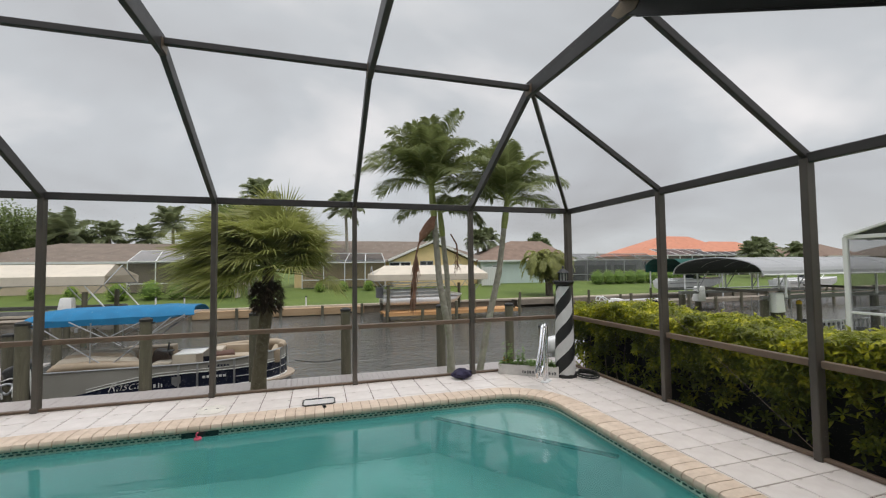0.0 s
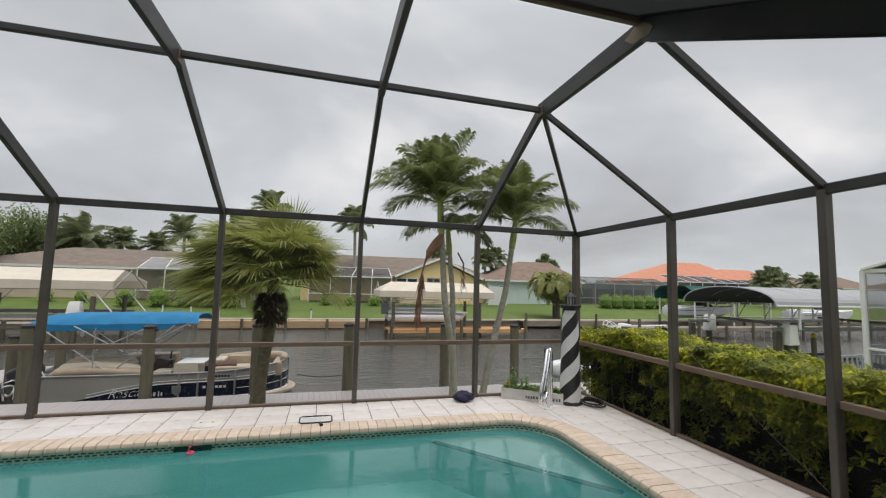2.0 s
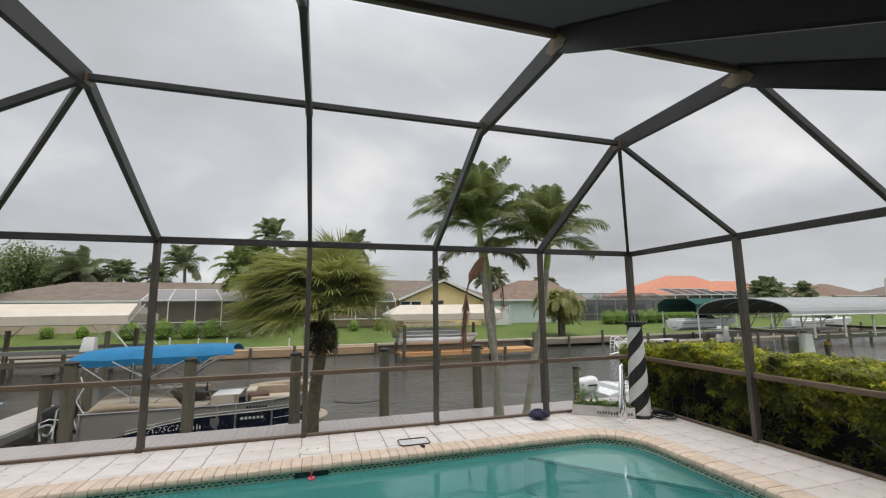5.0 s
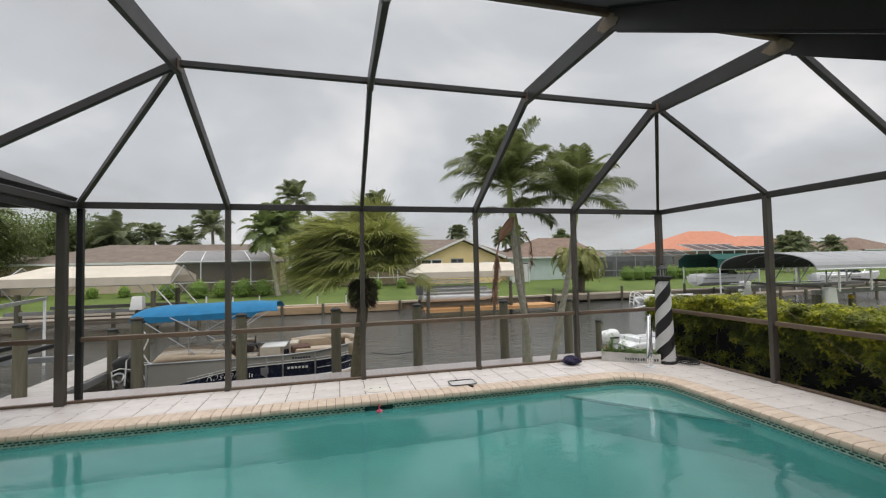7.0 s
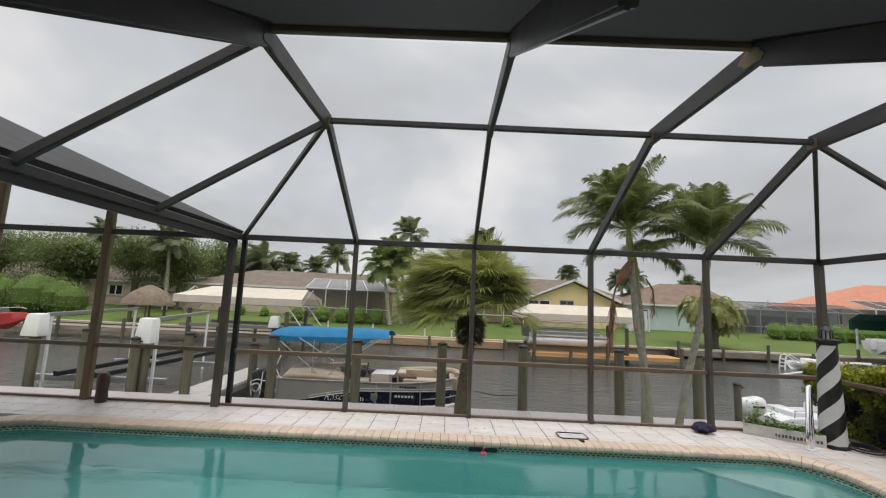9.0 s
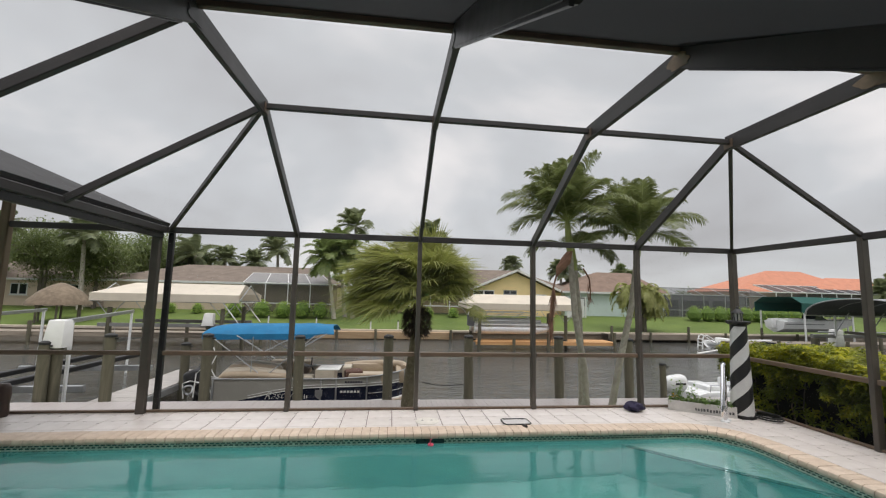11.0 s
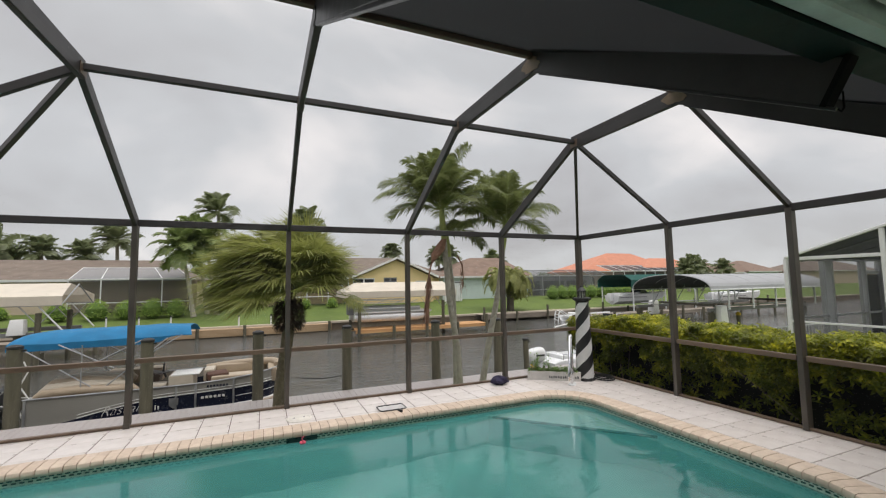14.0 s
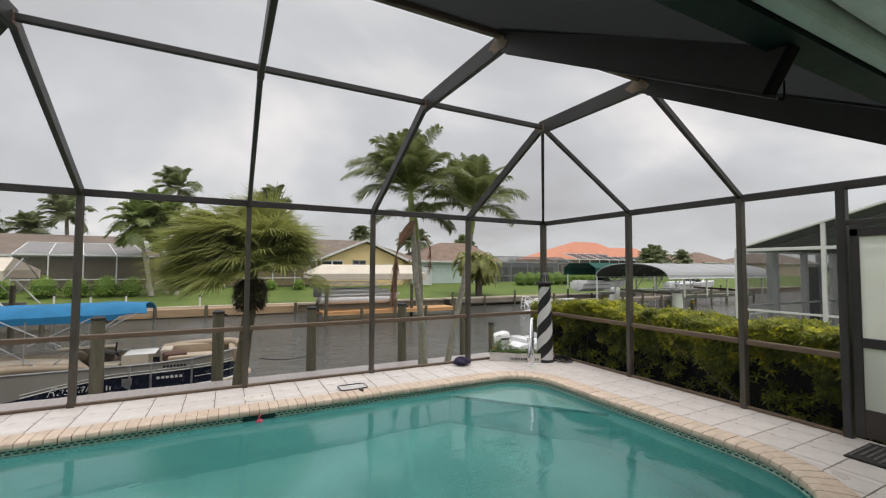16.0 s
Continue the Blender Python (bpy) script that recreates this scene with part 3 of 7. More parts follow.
for c, pt in zip((0, 1, 2, 3), ring):
    for p0, p1 in zip(cor[c][:-1], cor[c][1:]):
        deckface([pt, p1, p0])
deckface([ring[0], ring[1], cor[1][0], cor[0][-1]])
deckface([ring[1], ring[2], cor[2][0], cor[1][-1]])
deckface([ring[2], ring[3], cor[3][0], cor[2][-1]])
deckface([ring[3], ring[0], cor[0][0], cor[3][-1]])
g.add(vs, fs)
g.box((-2.77, YF + 0.085, -0.8), (13.7, 0.02, 1.58))
g.box((XR + 0.055, 1.8, -0.8), (0.02, 8.0, 1.58))
deck = single("floor", g, GROUT, "brown grout bed of the tiled pool deck", "floor", kind="structure")

# ---- things on the deck ----
CREAM = paint("cream_plastic", (0.74, 0.70, 0.63), 0.45, 0.1, 10)
lid = thing("skimmer_lid", (-1.0, 5.18, 0), "round cream plastic skimmer lid set in the deck", "pool lid")
g = Geo()
g.lathe((-1.0, 5.18, 0), [(0.155, 0.0), (0.155, 0.008), (0.148, 0.012), (0.125, 0.012), (0.122, 0.008)], 28)
part("ring", g, CREAM, lid, smooth=True)
g = Geo()
g.lathe((-1.0, 5.18, 0), [(0.12, 0.0), (0.12, 0.012), (0.112, 0.016)], 28)
part("cover", g, CREAM, lid, smooth=True)
for dx in (-0.06, 0.06):
    g = Geo()
    g.lathe((-1.0 + dx, 5.18, 0.0155), [(0.014, 0), (0.012, 0.002)], 10)
    part("finger_hole", g, BLACK, lid)

net = thing("leaf_net", (0.17, 5.06, 0), "dark framed pool leaf net lying on the tiles", "pool net")
p = [(0.17 + 0.18 * sx, 5.06 + 0.12 * sy) for sx, sy in
     ((-1, -0.7), (-0.85, -1), (0.85, -1), (1, -0.7), (1, 0.7), (0.85, 1), (-0.85, 1), (-1, 0.7), (-1, -0.7))]
g = Geo()
g.tube([(x, y, 0.018) for x, y in p], 0.008, 8, False)
part("frame", g, BLACK, net, smooth=True)
g = Geo()
g.grid(lambda u, v: (0.17 + 0.345 * (u - 0.5), 5.06 + 0.225 * (v - 0.5), 0.008 + 0.012 * (abs(2 * u - 1) ** 3)), 8, 6)
part("mesh", g, screen_like("net_mesh", (0.75, 0.76, 0.76), 0.4), net, "pale net mesh", smooth=True)
g = Geo()
g.tube([(0.22, 4.93, 0.022), (0.225, 4.88, 0.024), (0.235, 4.81, 0.026)], [0.012, 0.02, 0.018], 8)
part("handle_socket", g, BLACK, net, smooth=True)

g = Geo()
rng = random.Random(8)


def blob(u, v):
    a, b = 2 * math.pi * u, math.pi * (v - 0.5)
    r = 1 + 0.28 * noise.noise(Vector((math.cos(a) * 1.7, math.sin(a) * 1.7, b * 1.5))) + 0.12 * math.sin(a * 5 + b * 3)
    return (2.15 + 0.14 * r * math.cos(a) * math.cos(b), 5.55 + 0.115 * r * math.sin(a) * math.cos(b), 0.065 + 0.065 * max(-1, r * math.sin(b)))


g.grid(blob, 28, 14)
single("cloth_bag", g, paint("navy_cloth", (0.022, 0.018, 0.05), 0.85, 0.3, 18, 0, 0.4, 50), "crumpled dark navy cloth bag on the deck tiles", "bag", smooth=True, base=(2.15, 5.55, 0))

# lighthouse ornament
LX, LY = 3.60, 5.18
lh = thing("garden_lighthouse", (LX, LY, 0), "black and white striped garden lighthouse ornament", "garden ornament")
WHITE_P = paint("weathered_white", (0.62, 0.62, 0.61), 0.55, 0.08, 6, 0, 0.1, 60)
BLACK_P = paint("weathered_black", (0.016, 0.016, 0.017), 0.5, 0.2, 6)
N, TURNS, H = 48, 1.55, 1.30
bands = [Geo(), Geo()]


def tower(a, z):
    r = 0.150 - 0.042 * z / H
    return (LX + r * math.cos(a), LY + r * math.sin(a), z)


for kz in range(40):
    for ka in range(N):
        z0, z1 = H * kz / 40, H * (kz + 1) / 40
        a0, a1 = 2 * math.pi * ka / N, 2 * math.pi * (ka + 1) / N
        sh = lambda z: 2 * math.pi * TURNS * z / H
        c = int(ka * 4 / N) % 2
        bands[c].add([tower(a0 + sh(z0), z0), tower(a1 + sh(z0), z0), tower(a1 + sh(z1), z1), tower(a0 + sh(z1), z1)], [(0, 1, 2, 3)])
part("white_stripe", bands[0], WHITE_P, lh, "white spiral stripe", smooth=True)
part("black_stripe", bands[1], BLACK_P, lh, "black spiral stripe", smooth=True)
g = Geo()
g.lathe((LX, LY, 0), [(0.165, 0.0), (0.165, 0.04), (0.151, 0.05)], 8)
part("base", g, BLACK_P, lh)
g = Geo()
g.lathe((LX, LY, H), [(0.107, -0.005), (0.11, 0.02), (0.15, 0.04), (0.155, 0.07), (0.148, 0.08), (0.075, 0.08)], 8)
part("gallery", g, BLACK_P, lh)
g = Geo()
g.lathe((LX, LY, H + 0.08), [(0.058, 0), (0.058, 0.11)], 8)
part("lantern_pane", g, FROST, lh, "clear lantern panes")
for kk in range(8):
    g = Geo()
    aa = kk * math.pi / 4
    g.beam((LX + 0.06 * math.cos(aa), LY + 0.06 * math.sin(aa), H + 0.08), (LX + 0.06 * math.cos(aa), LY + 0.06 * math.sin(aa), H + 0.19), 0.012, 0.012, (1, 0, 0))
    part("lantern_bar", g, BLACK_P, lh)
g = Geo()
g.lathe((LX, LY, H + 0.19), [(0.085, 0), (0.08, 0.012), (0.03, 0.06), (0.015, 0.07), (0.018, 0.085), (0.004, 0.11)], 12)
part("lantern_roof", g, BLACK_P, lh, smooth=True)

# grab rail at the pool corner
rail = thing("grab_rail", (3.15, 4.985, 0), "polished steel pool grab rail set in the deck", "pool rail")
d = Vector((-0.70, -0.71, 0))
base = Vector((3.15, 4.985, 0))


def rail_path(b0, top_z):
    pts = [b0 + Vector((0, 0, z)) for z in (0.0, 0.35, top_z - 0.1)]
    for t in (25, 55, 85, 115, 145):
        pts.append(b0 + d * 0.05 * (1 - math.cos(radians(t))) + Vector((0, 0, top_z - 0.07 + 0.07 * math.sin(radians(t)))))
    pts += [b0 + d * 0.22 + Vector((0, 0, top_z - 0.28)), b0 + d * 0.37 + Vector((0, 0, top_z - 0.48)), b0 + d * 0.40 + Vector((0, 0, top_z - 0.57)),
            b0 + d * 0.37 + Vector((0, 0, top_z - 0.625)), b0 + d * 0.30 + Vector((0, 0, top_z - 0.60)), b0 + d * 0.22 + Vector((0, 0, top_z - 0.55))]
    return pts


for off in (Vector((0, 0, 0)), Vector((0.075, 0.065, 0))):
    g = Geo()
    g.tube(rail_path(base + off, 0.785), 0.021, 12)
    part("tube", g, CHROME, rail, smooth=True)
    g = Geo()
    g.lathe(base + off, [(0.058, 0.0), (0.056, 0.012), (0.03, 0.022)], 20)
    part("escutcheon", g, WHITE_AL, rail, "white base flange", smooth=True)

# planter
pl = thing("planter_box", (3.15, 5.4, 0), "weathered white planter box with low green plants", "planter")
PW = paint("planter_white", (0.60, 0.58, 0.55), 0.7, 0.14, 5, 0, 0.3, 40)
A, B = Vector((2.74, 5.62, 0)), Vector((3.44, 5.10, 0))
ax = (B - A).normalized()
ay = Vector((-ax.y, ax.x, 0))
L = (B - A).length
mz = Matrix((ax, ay, Vector((0, 0, 1)))).transposed()
for off, len_, wid in ((0.0, L, 0.02), (0.20, L, 0.02)):
    g = Geo()
    g.box(A + ax * L / 2 + ay * off + Vector((0, 0, 0.075)), (len_, wid, 0.15), mz)
    part("side_board", g, PW, pl, bevel=0.003)
for off in (0.012, L - 0.012):
    g = Geo()
    g.box(A + ax * off + ay * 0.1 + Vector((0, 0, 0.075)), (0.02, 0.18, 0.15), mz)
    part("end_board", g, PW, pl, bevel=0.003)
g = Geo()
g.box(A + ax * L / 2 + ay * 0.1 + Vector((0, 0, 0.06)), (L - 0.04, 0.18, 0.1), mz)
part("soil", g, paint("potting_soil", (0.03, 0.022, 0.016), 0.95, 0.3, 20, 0, 0.8, 60), pl)
# worn lettering, shown as plain bars
rng = random.Random(3)
s = 0.42
while s < 0.95:
    wd = rng.uniform(0.016, 0.03)
    g = Geo()
    g.box(A + ax * (s * L) - ay * 0.0125 + Vector((0, 0, 0.06 + rng.uniform(-0.004, 0.004))), (wd, 0.004, rng.uniform(0.032, 0.042)), mz)
    part("letter_bar", g, paint("worn_letter", (0.10, 0.10, 0.105), 0.8, 0.3, 20) if "worn_letter" not in bpy.data.materials else bpy.data.materials["worn_letter"], pl)
    s += (wd + 0.014) / L if rng.random() > 0.14 else 0.075


def leaf(g, p, d, length, width, droop=0.3, up=Vector((0, 0, 1))):
    """A small bent leaf of four faces from p along d."""
    d = d.normalized()
    s = d.cross(up)
    s = s.normalized() if s.length > 1e-3 else Vector((1, 0, 0))
    q1 = p + d * length * 0.5 + up * length * 0.06
    q2 = p + d * length - up * length * droop
    w = width / 2
    g.add([p, q1 - s * w, q1 + up * (-0.1 * width), q1 + s * w, q2], [(0, 1, 2), (0, 2, 3), (1, 4, 2), (2, 4, 3)])


PLANT = leafy("planter_leaves", (0.08, 0.15, 0.035), (0.15, 0.25, 0.06), (0.25, 0.36, 0.11))
rng = random.Random(12)
g = Geo()
for i in range(95):
    s = rng.uniform(0.04, 0.96)
    q = A + ax * (s * L) + ay * rng.uniform(0.02, 0.17) + Vector((0, 0, 0.11))
    hgt = rng.uniform(0.10, 0.36) if 0.08 < s < 0.42 and rng.random() < 0.5 else rng.uniform(0.02, 0.11)
    tip = q + Vector((rng.uniform(-0.06, 0.06), rng.uniform(-0.05, 0.05), hgt))
    for j in range(9):
        t = rng.uniform(0.25, 1)
        leaf(g, q.lerp(tip, t), Vector((rng.uniform(-1, 1), rng.uniform(-1, 1), rng.uniform(-0.1, 0.7))), rng.uniform(0.04, 0.085), 0.03)
part("foliage", g, PLANT, pl, "small trailing green leaves", kind="stuff")
g = Geo()
for i in range(12):
    q = A + ax * rng.uniform(0.02, 0.16) + ay * rng.uniform(0.0, 0.12) + Vector((0, 0, rng.uniform(0.15, 0.23)))
    for j in range(6):
        aa = j * math.pi / 3
        leaf(g, q, Vector((math.cos(aa), math.sin(aa), 0.3)), 0.022, 0.018, 0.0)
part("blossom", g, paint("yellow_petal", (0.72, 0.42, 0.03), 0.6, 0.2, 30), pl, "orange yellow blossoms", kind="stuff")

# hose by the lighthouse
g = Geo()
pts = []
for i in range(60):
    t = i / 59
    a = t * 4.6 * math.pi
    pts.append((3.86 + 0.15 * math.cos(a) * (1 - 0.2 * t), 5.02 + 0.2 * math.sin(a) * (1 - 0.2 * t), 0.015 + 0.028 * t * 2))
g.tube(pts, 0.012, 6)
single("garden_hose", g, paint("black_rubber", (0.014, 0.016, 0.014), 0.6, 0.2, 8), "coiled dark garden hose on the deck", "hose", smooth=True, base=(3.86, 5.02, 0))

# door mat
mat_ob = thing("door_mat", (3.75, 0.85, 0), "dark worn door mat on the tiles", "mat")
g = Geo()
g.cham((3.73, 0.83, 0.009), (0.55, 0.66, 0.018), 0.004)
part("backing", g, paint("mat_rubber", (0.03, 0.028, 0.027), 0.9, 0.2, 10), mat_ob)
g = Geo()
rng = random.Random(5)
for i in range(14):
    g.box((3.73 + rng.uniform(-0.02, 0.02), 0.53 + i * 0.046, 0.021), (0.44 + rng.uniform(-0.06, 0.04), 0.018, 0.006))
part("tread_bar", g, paint("mat_tread", (0.12, 0.115, 0.11), 0.9, 0.3, 12), mat_ob, kind="stuff")

# flamingo float
fl = thing("flamingo_float", (-1.0, 4.620, -0.112), "small pink flamingo float on the pool water", "pool toy")
PINK = paint("pink_vinyl", (0.75, 0.10, 0.17), 0.35, 0.1, 12)
g = Geo()
g.lathe((-1.0, 4.620, -0.115), [(0.015, 0.0), (0.034, 0.004), (0.038, 0.015), (0.03, 0.027), (0.012, 0.032)], 14)
part("body", g, PINK, fl, smooth=True)
g = Geo()
g.tube([(-1.0, 4.605, -0.088), (-1.008, 4.600, -0.066), (-1.009, 4.595, -0.047), (-1.0, 4.595, -0.034), (-0.989, 4.595, -0.037)], [0.011, 0.008, 0.008, 0.009, 0.007], 8)
part("neck", g, PINK, fl, smooth=True)
g = Geo()
g.tube([(-0.989, 4.595, -0.037), (-0.977, 4.595, -0.045)], [0.006, 0.002], 6)
part("beak", g, BLACK, fl)

# dark carved bollard by the side patio
g = Geo()
g.lathe((-6.40, 5.62, 0), [(0.07, 0), (0.08, 0.04), (0.072, 0.15), (0.082, 0.27), (0.075, 0.36), (0.055, 0.40), (0.04, 0.41)], 16)
single("ceramic_urn", g, paint("brown_glaze", (0.055, 0.032, 0.026), 0.4, 0.3, 8), "dark brown glazed urn standing on the deck", "urn", smooth=True, base=(-6.40, 5.62, 0))

# ---- ground, canal, near dock ----
k = Mat("lawn", 0.9)
tone = k.ramp(k.noise(0.35, 5, 0.6), [(0.3, (0.090, 0.142, 0.022)), (0.7, (0.145, 0.205, 0.036))])
tone = k.mixc(tone, k.ramp(k.noise(14, 4, 0.7), [(0.3, (0.65, 0.65, 0.6)), (0.7, (1, 1, 1))]), 0.8, "MULTIPLY")
k.colour(tone).bump(k.noise(30, 4), 0.6, 0.04)
LAWN = k.m


def ground_z(y):
    for (y0, z0), (y1, z1) in zip(GROUND[:-1], GROUND[1:]):
        if y0 <= y <= y1:
            return z0 + (z1 - z0) * (y - y0) / (y1 - y0)
    return -0.4


GROUND = [(-1500, -0.35), (6.5, -0.35), (10.6, -1.55), (11.9, -1.55), (11.95, -3.6), (35.2, -3.6), (35.25, -1.42), (39, -1.2), (46, -0.42), (70, -0.35), (1800, -0.35)]
g = Geo()
gx = [-1500, -200, -60, -30, -10, 4.12, 4.125, 20, 40, 80, 200, 1500]


def sheet_z(x, y, z):
    """Under the pool deck the ground lies lower."""
    return -1.56 if x < 4.122 and x > -1400 and -3.0 < y < 10.65 else z


ROWS_Y = [(-1500, -0.35), (-3.01, -0.35), (-2.99, -0.35)] + GROUND[1:]
for (y0, z0), (y1, z1) in zip(ROWS_Y[:-1], ROWS_Y[1:]):
    for x0, x1 in zip(gx[:-1], gx[1:]):
        g.add([(x0, y0, sheet_z(x0, y0, z0)), (x1, y0, sheet_z(x1, y0, z0)), (x1, y1, sheet_z(x1, y1, z1)), (x0, y1, sheet_z(x0, y1, z1))], [(0, 1, 2, 3)])
single("ground", g, LAWN, "mown green lawns on both banks of the canal", "ground", kind="structure")

g = Geo()
g.add([(-1400, 11.93, WATER), (1400, 11.93, WATER), (1400, 35.24, WATER), (-1400, 35.24, WATER)], [(0, 1, 2, 3)])
single("water", g, CANAL, "dark grey-brown canal water ruffled by wind", "water", kind="structure")

CONC = paint("seawall_concrete", (0.34, 0.32, 0.28), 0.9, 0.2, 1.0, 0, 0.5, 12)
g = Geo()
g.box((0, 11.98, -2.4), (120, 0.16, 1.85))
single("seawall_near", g, CONC, "grey concrete seawall under the near dock", "seawall", kind="structure")
g = Geo()
g.box((0, 35.1, -2.2), (400, 0.25, 1.5))
sw = single("seawall_far", g, paint("far_seawall", (0.27, 0.21, 0.15), 0.9, 0.3, 0.5, 0, 0.4, 6), "stained brown seawall on the far bank", "seawall", kind="structure")
g = Geo()
g.box((0, 35.05, -1.40), (400, 0.5, 0.16))
single("seawall_cap", g, paint("seawall_cap_concrete", (0.52, 0.45, 0.36), 0.9, 0.15, 0.7), "pale concrete cap on the far seawall", "seawall", kind="structure")

PILE_W = wood("treated_pile_timber", (0.075, 0.070, 0.045), (0.17, 0.155, 0.105), 4, (1, 1, 7))
CAP = paint("black_pile_cap", (0.018, 0.018, 0.017), 0.6, 0.2, 8)


def pile(x, y, top, r=0.14, bottom=-3.0, label="greenish weathered round dock pile with a dark cap", group="dock piles", cap=True):
    ob = thing("dock_pile", (x, y, bottom), label, "pile", group)
    g = Geo()
    g.tube([(x, y, bottom), (x + 0.01, y, (top + bottom) / 2), (x, y, top)], [r * 1.08, r * 1.02, r], 14)
    part("shaft", g, PILE_W, ob, smooth=True)
    if cap:
        g = Geo()
        g.lathe((x, y, top), [(r + 0.012, -0.05), (r + 0.012, 0.01), (r * 0.6, 0.045), (0.02, 0.055)], 14)
        part("cap", g, CAP, ob, smooth=True)
        g = Geo()
        g.box((x + r + 0.03, y - 0.02, top - 0.09), (0.08, 0.05, 0.05))
        part("cleat", g, CAP, ob)
    return ob


for x, top in ((-9.3, 0.33), (-6.72, 0.36), (-4.15, 0.34), (-1.56, 0.38), (0.90, 0.40), (3.8, 0.40), (6.15, 0.36)):
    pile(x, 12.42, top)
pile(7.35, 12.45, -0.42, 0.10, label="short dark dock pile with a rounded rubber cap")

# rope between piles
g = Geo()
g.tube([(-0.5 + 1.3 * t, 12.55 + 0.0 * t, -1.0 - 0.07 * math.sin(math.pi * t) - 0.06 * t) for t in (i / 12 for i in range(13))], 0.014, 6)
single("mooring_rope", g, CAP, "dark mooring rope slack between bow and pile", "rope", smooth=True, base=(0, 12.55, -1))

# ---- pontoon boat ----
BOAT_GREY = paint("champagne_panel", (0.29, 0.28, 0.25), 0.35, 0.06, 1.5)
NAVY = paint("navy_panel", (0.012, 0.016, 0.034), 0.25, 0.15, 2)
TAN = paint("tan_vinyl", (0.36, 0.285, 0.20), 0.55, 0.1, 4, 0, 0.1, 40)
CREAMV = paint("cream_vinyl", (0.50, 0.44, 0.35), 0.5, 0.08, 4)
TRIMW = paint("white_trim", (0.74, 0.74, 0.72), 0.4, 0.05, 4)
boat = thing("pontoon_boat", (-4.0, 14.4, -2.3), "grey and navy pontoon boat with tan seats moored at the dock", "boat")
BZ, BY0, BY1, BX0 = -1.66, 13.22, 15.72, -6.85


def side_path(n=14):
    """Fence line in plan from the near stern corner round the bow to the far stern corner."""
    pts = [(BX0 + (-2.5 - BX0) * i / 8, BY0) for i in range(9)]
    for i in range(1, n):
        a = -90 + 180 * i / n
        pts.append((-2.5 + 1.62 * math.cos(radians(a)), 14.47 + 1.25 * math.sin(radians(a))))
    pts += [(-2.5 + (BX0 + 2.5) * i / 8, BY1) for i in range(9)]
    return pts


fence = side_path()
top_of = lambda x: -1.03 + 0.17 * max(0.0, (x + 3.4) / 2.5) ** 1.4


def swoosh(x):
    """Upper limit of the navy panel along the hull."""
    t = (x + 6.1) / 2.0
    return -1.72 if t <= 0 else min(-1.17, -1.72 + 0.40 * min(1, t) ** 0.75 + 0.06 * max(0, t - 1))


lo, hi = Geo(), Geo()
for (x0, y0), (x1, y1) in zip(fence[:-1], fence[1:]):
    s0, s1, t0, t1 = swoosh(x0), swoosh(x1), top_of(x0) - 0.02, top_of(x1) - 0.02
    lo.add([(x0, y0, BZ - 0.06), (x1, y1, BZ - 0.06), (x1, y1, s1), (x0, y0, s0)], [(0, 1, 2, 3)])
    hi.add([(x0, y0, s0), (x1, y1, s1), (x1, y1, t1), (x0, y0, t0)], [(0, 1, 2, 3)])
part("fence_panel", hi, BOAT_GREY, boat, "champagne grey fence panel")
part("fence_panel", lo, NAVY, boat, "navy swoosh panel")
for f, r, nm in ((lambda x: top_of(x), 0.022, "top_rail"), (lambda x: swoosh(x) + 0.015, 0.013, "trim_strip"), (lambda x: BZ - 0.05, 0.03, "bottom_rail"), (lambda x: swoosh(x) + 0.09, 0.009, "trim_strip"), (lambda x: swoosh(x) - 0.22, 0.008, "bow_strip")):
    g = Geo()
    q = [(x, y, f(x)) for x, y in fence if nm in ("top_rail", "bottom_rail") or (nm == "trim_strip" and x > -6.0 and y < 15.2) or (nm == "bow_strip" and x > -2.4 and y < 15.2)]
    out_q = [(x, y - 0.015 if y < 14 else y + 0.0, z) for x, y, z in q]
    g.tube(out_q, r, 7)
    part(nm, g, TRIMW if nm != "top_rail" else GREY_AL, boat, smooth=True)
for x in (-6.8, -3.62, -3.15, -2.2):
    g = Geo()
    g.beam((x, BY0 - 0.012, BZ - 0.05), (x, BY0 - 0.012, top_of(x)), 0.05, 0.03, (0, 1, 0))
    part("fence_post", g, GREY_AL, boat)
for a in (-50, -25, 0):
    x, y = -2.5 + 1.635 * math.cos(radians(a)), 14.47 + 1.265 * math.sin(radians(a))
    g = Geo()
    g.beam((x, y, BZ - 0.05), (x, y, top_of(x)), 0.03, 0.03, (0, 1, 0))
    part("fence_post", g, GREY_AL, boat)
g = Geo()
nose = [(-6.95, 13.15), (-2.4, 13.15)] + [(-2.4 + 1.78 * math.cos(radians(a)) , 14.47 + 1.32 * math.sin(radians(a))) for a in range(-80, 81, 10)] + [(-2.4, 15.79), (-6.95, 15.79)]
g.prism(nose, BZ - 0.12, BZ - 0.06)
part("deck", g, paint("boat_deck_tan", (0.44, 0.36, 0.28), 0.7, 0.1, 3), boat, "tan boat deck with a rounded nose")
for y in (13.6, 15.3):
    g = Geo()
    g.tube([(-7.3, y, -2.15), (-6.9, y, -2.15), (-2.0, y, -2.15), (-1.2, y, -2.1), (-0.75, y, -1.9)], [0.26, 0.31, 0.31, 0.22, 0.05], 16)
    part("pontoon", g, GREY_AL, boat, smooth=True)


def cushion(c, s, mat=TAN, name="cushion", parent=boat, rot=None, b=0.05):
    g = Geo()
    g.box(c, s, rot)
    return part(name, g, mat, parent, smooth=True, bevel=b)


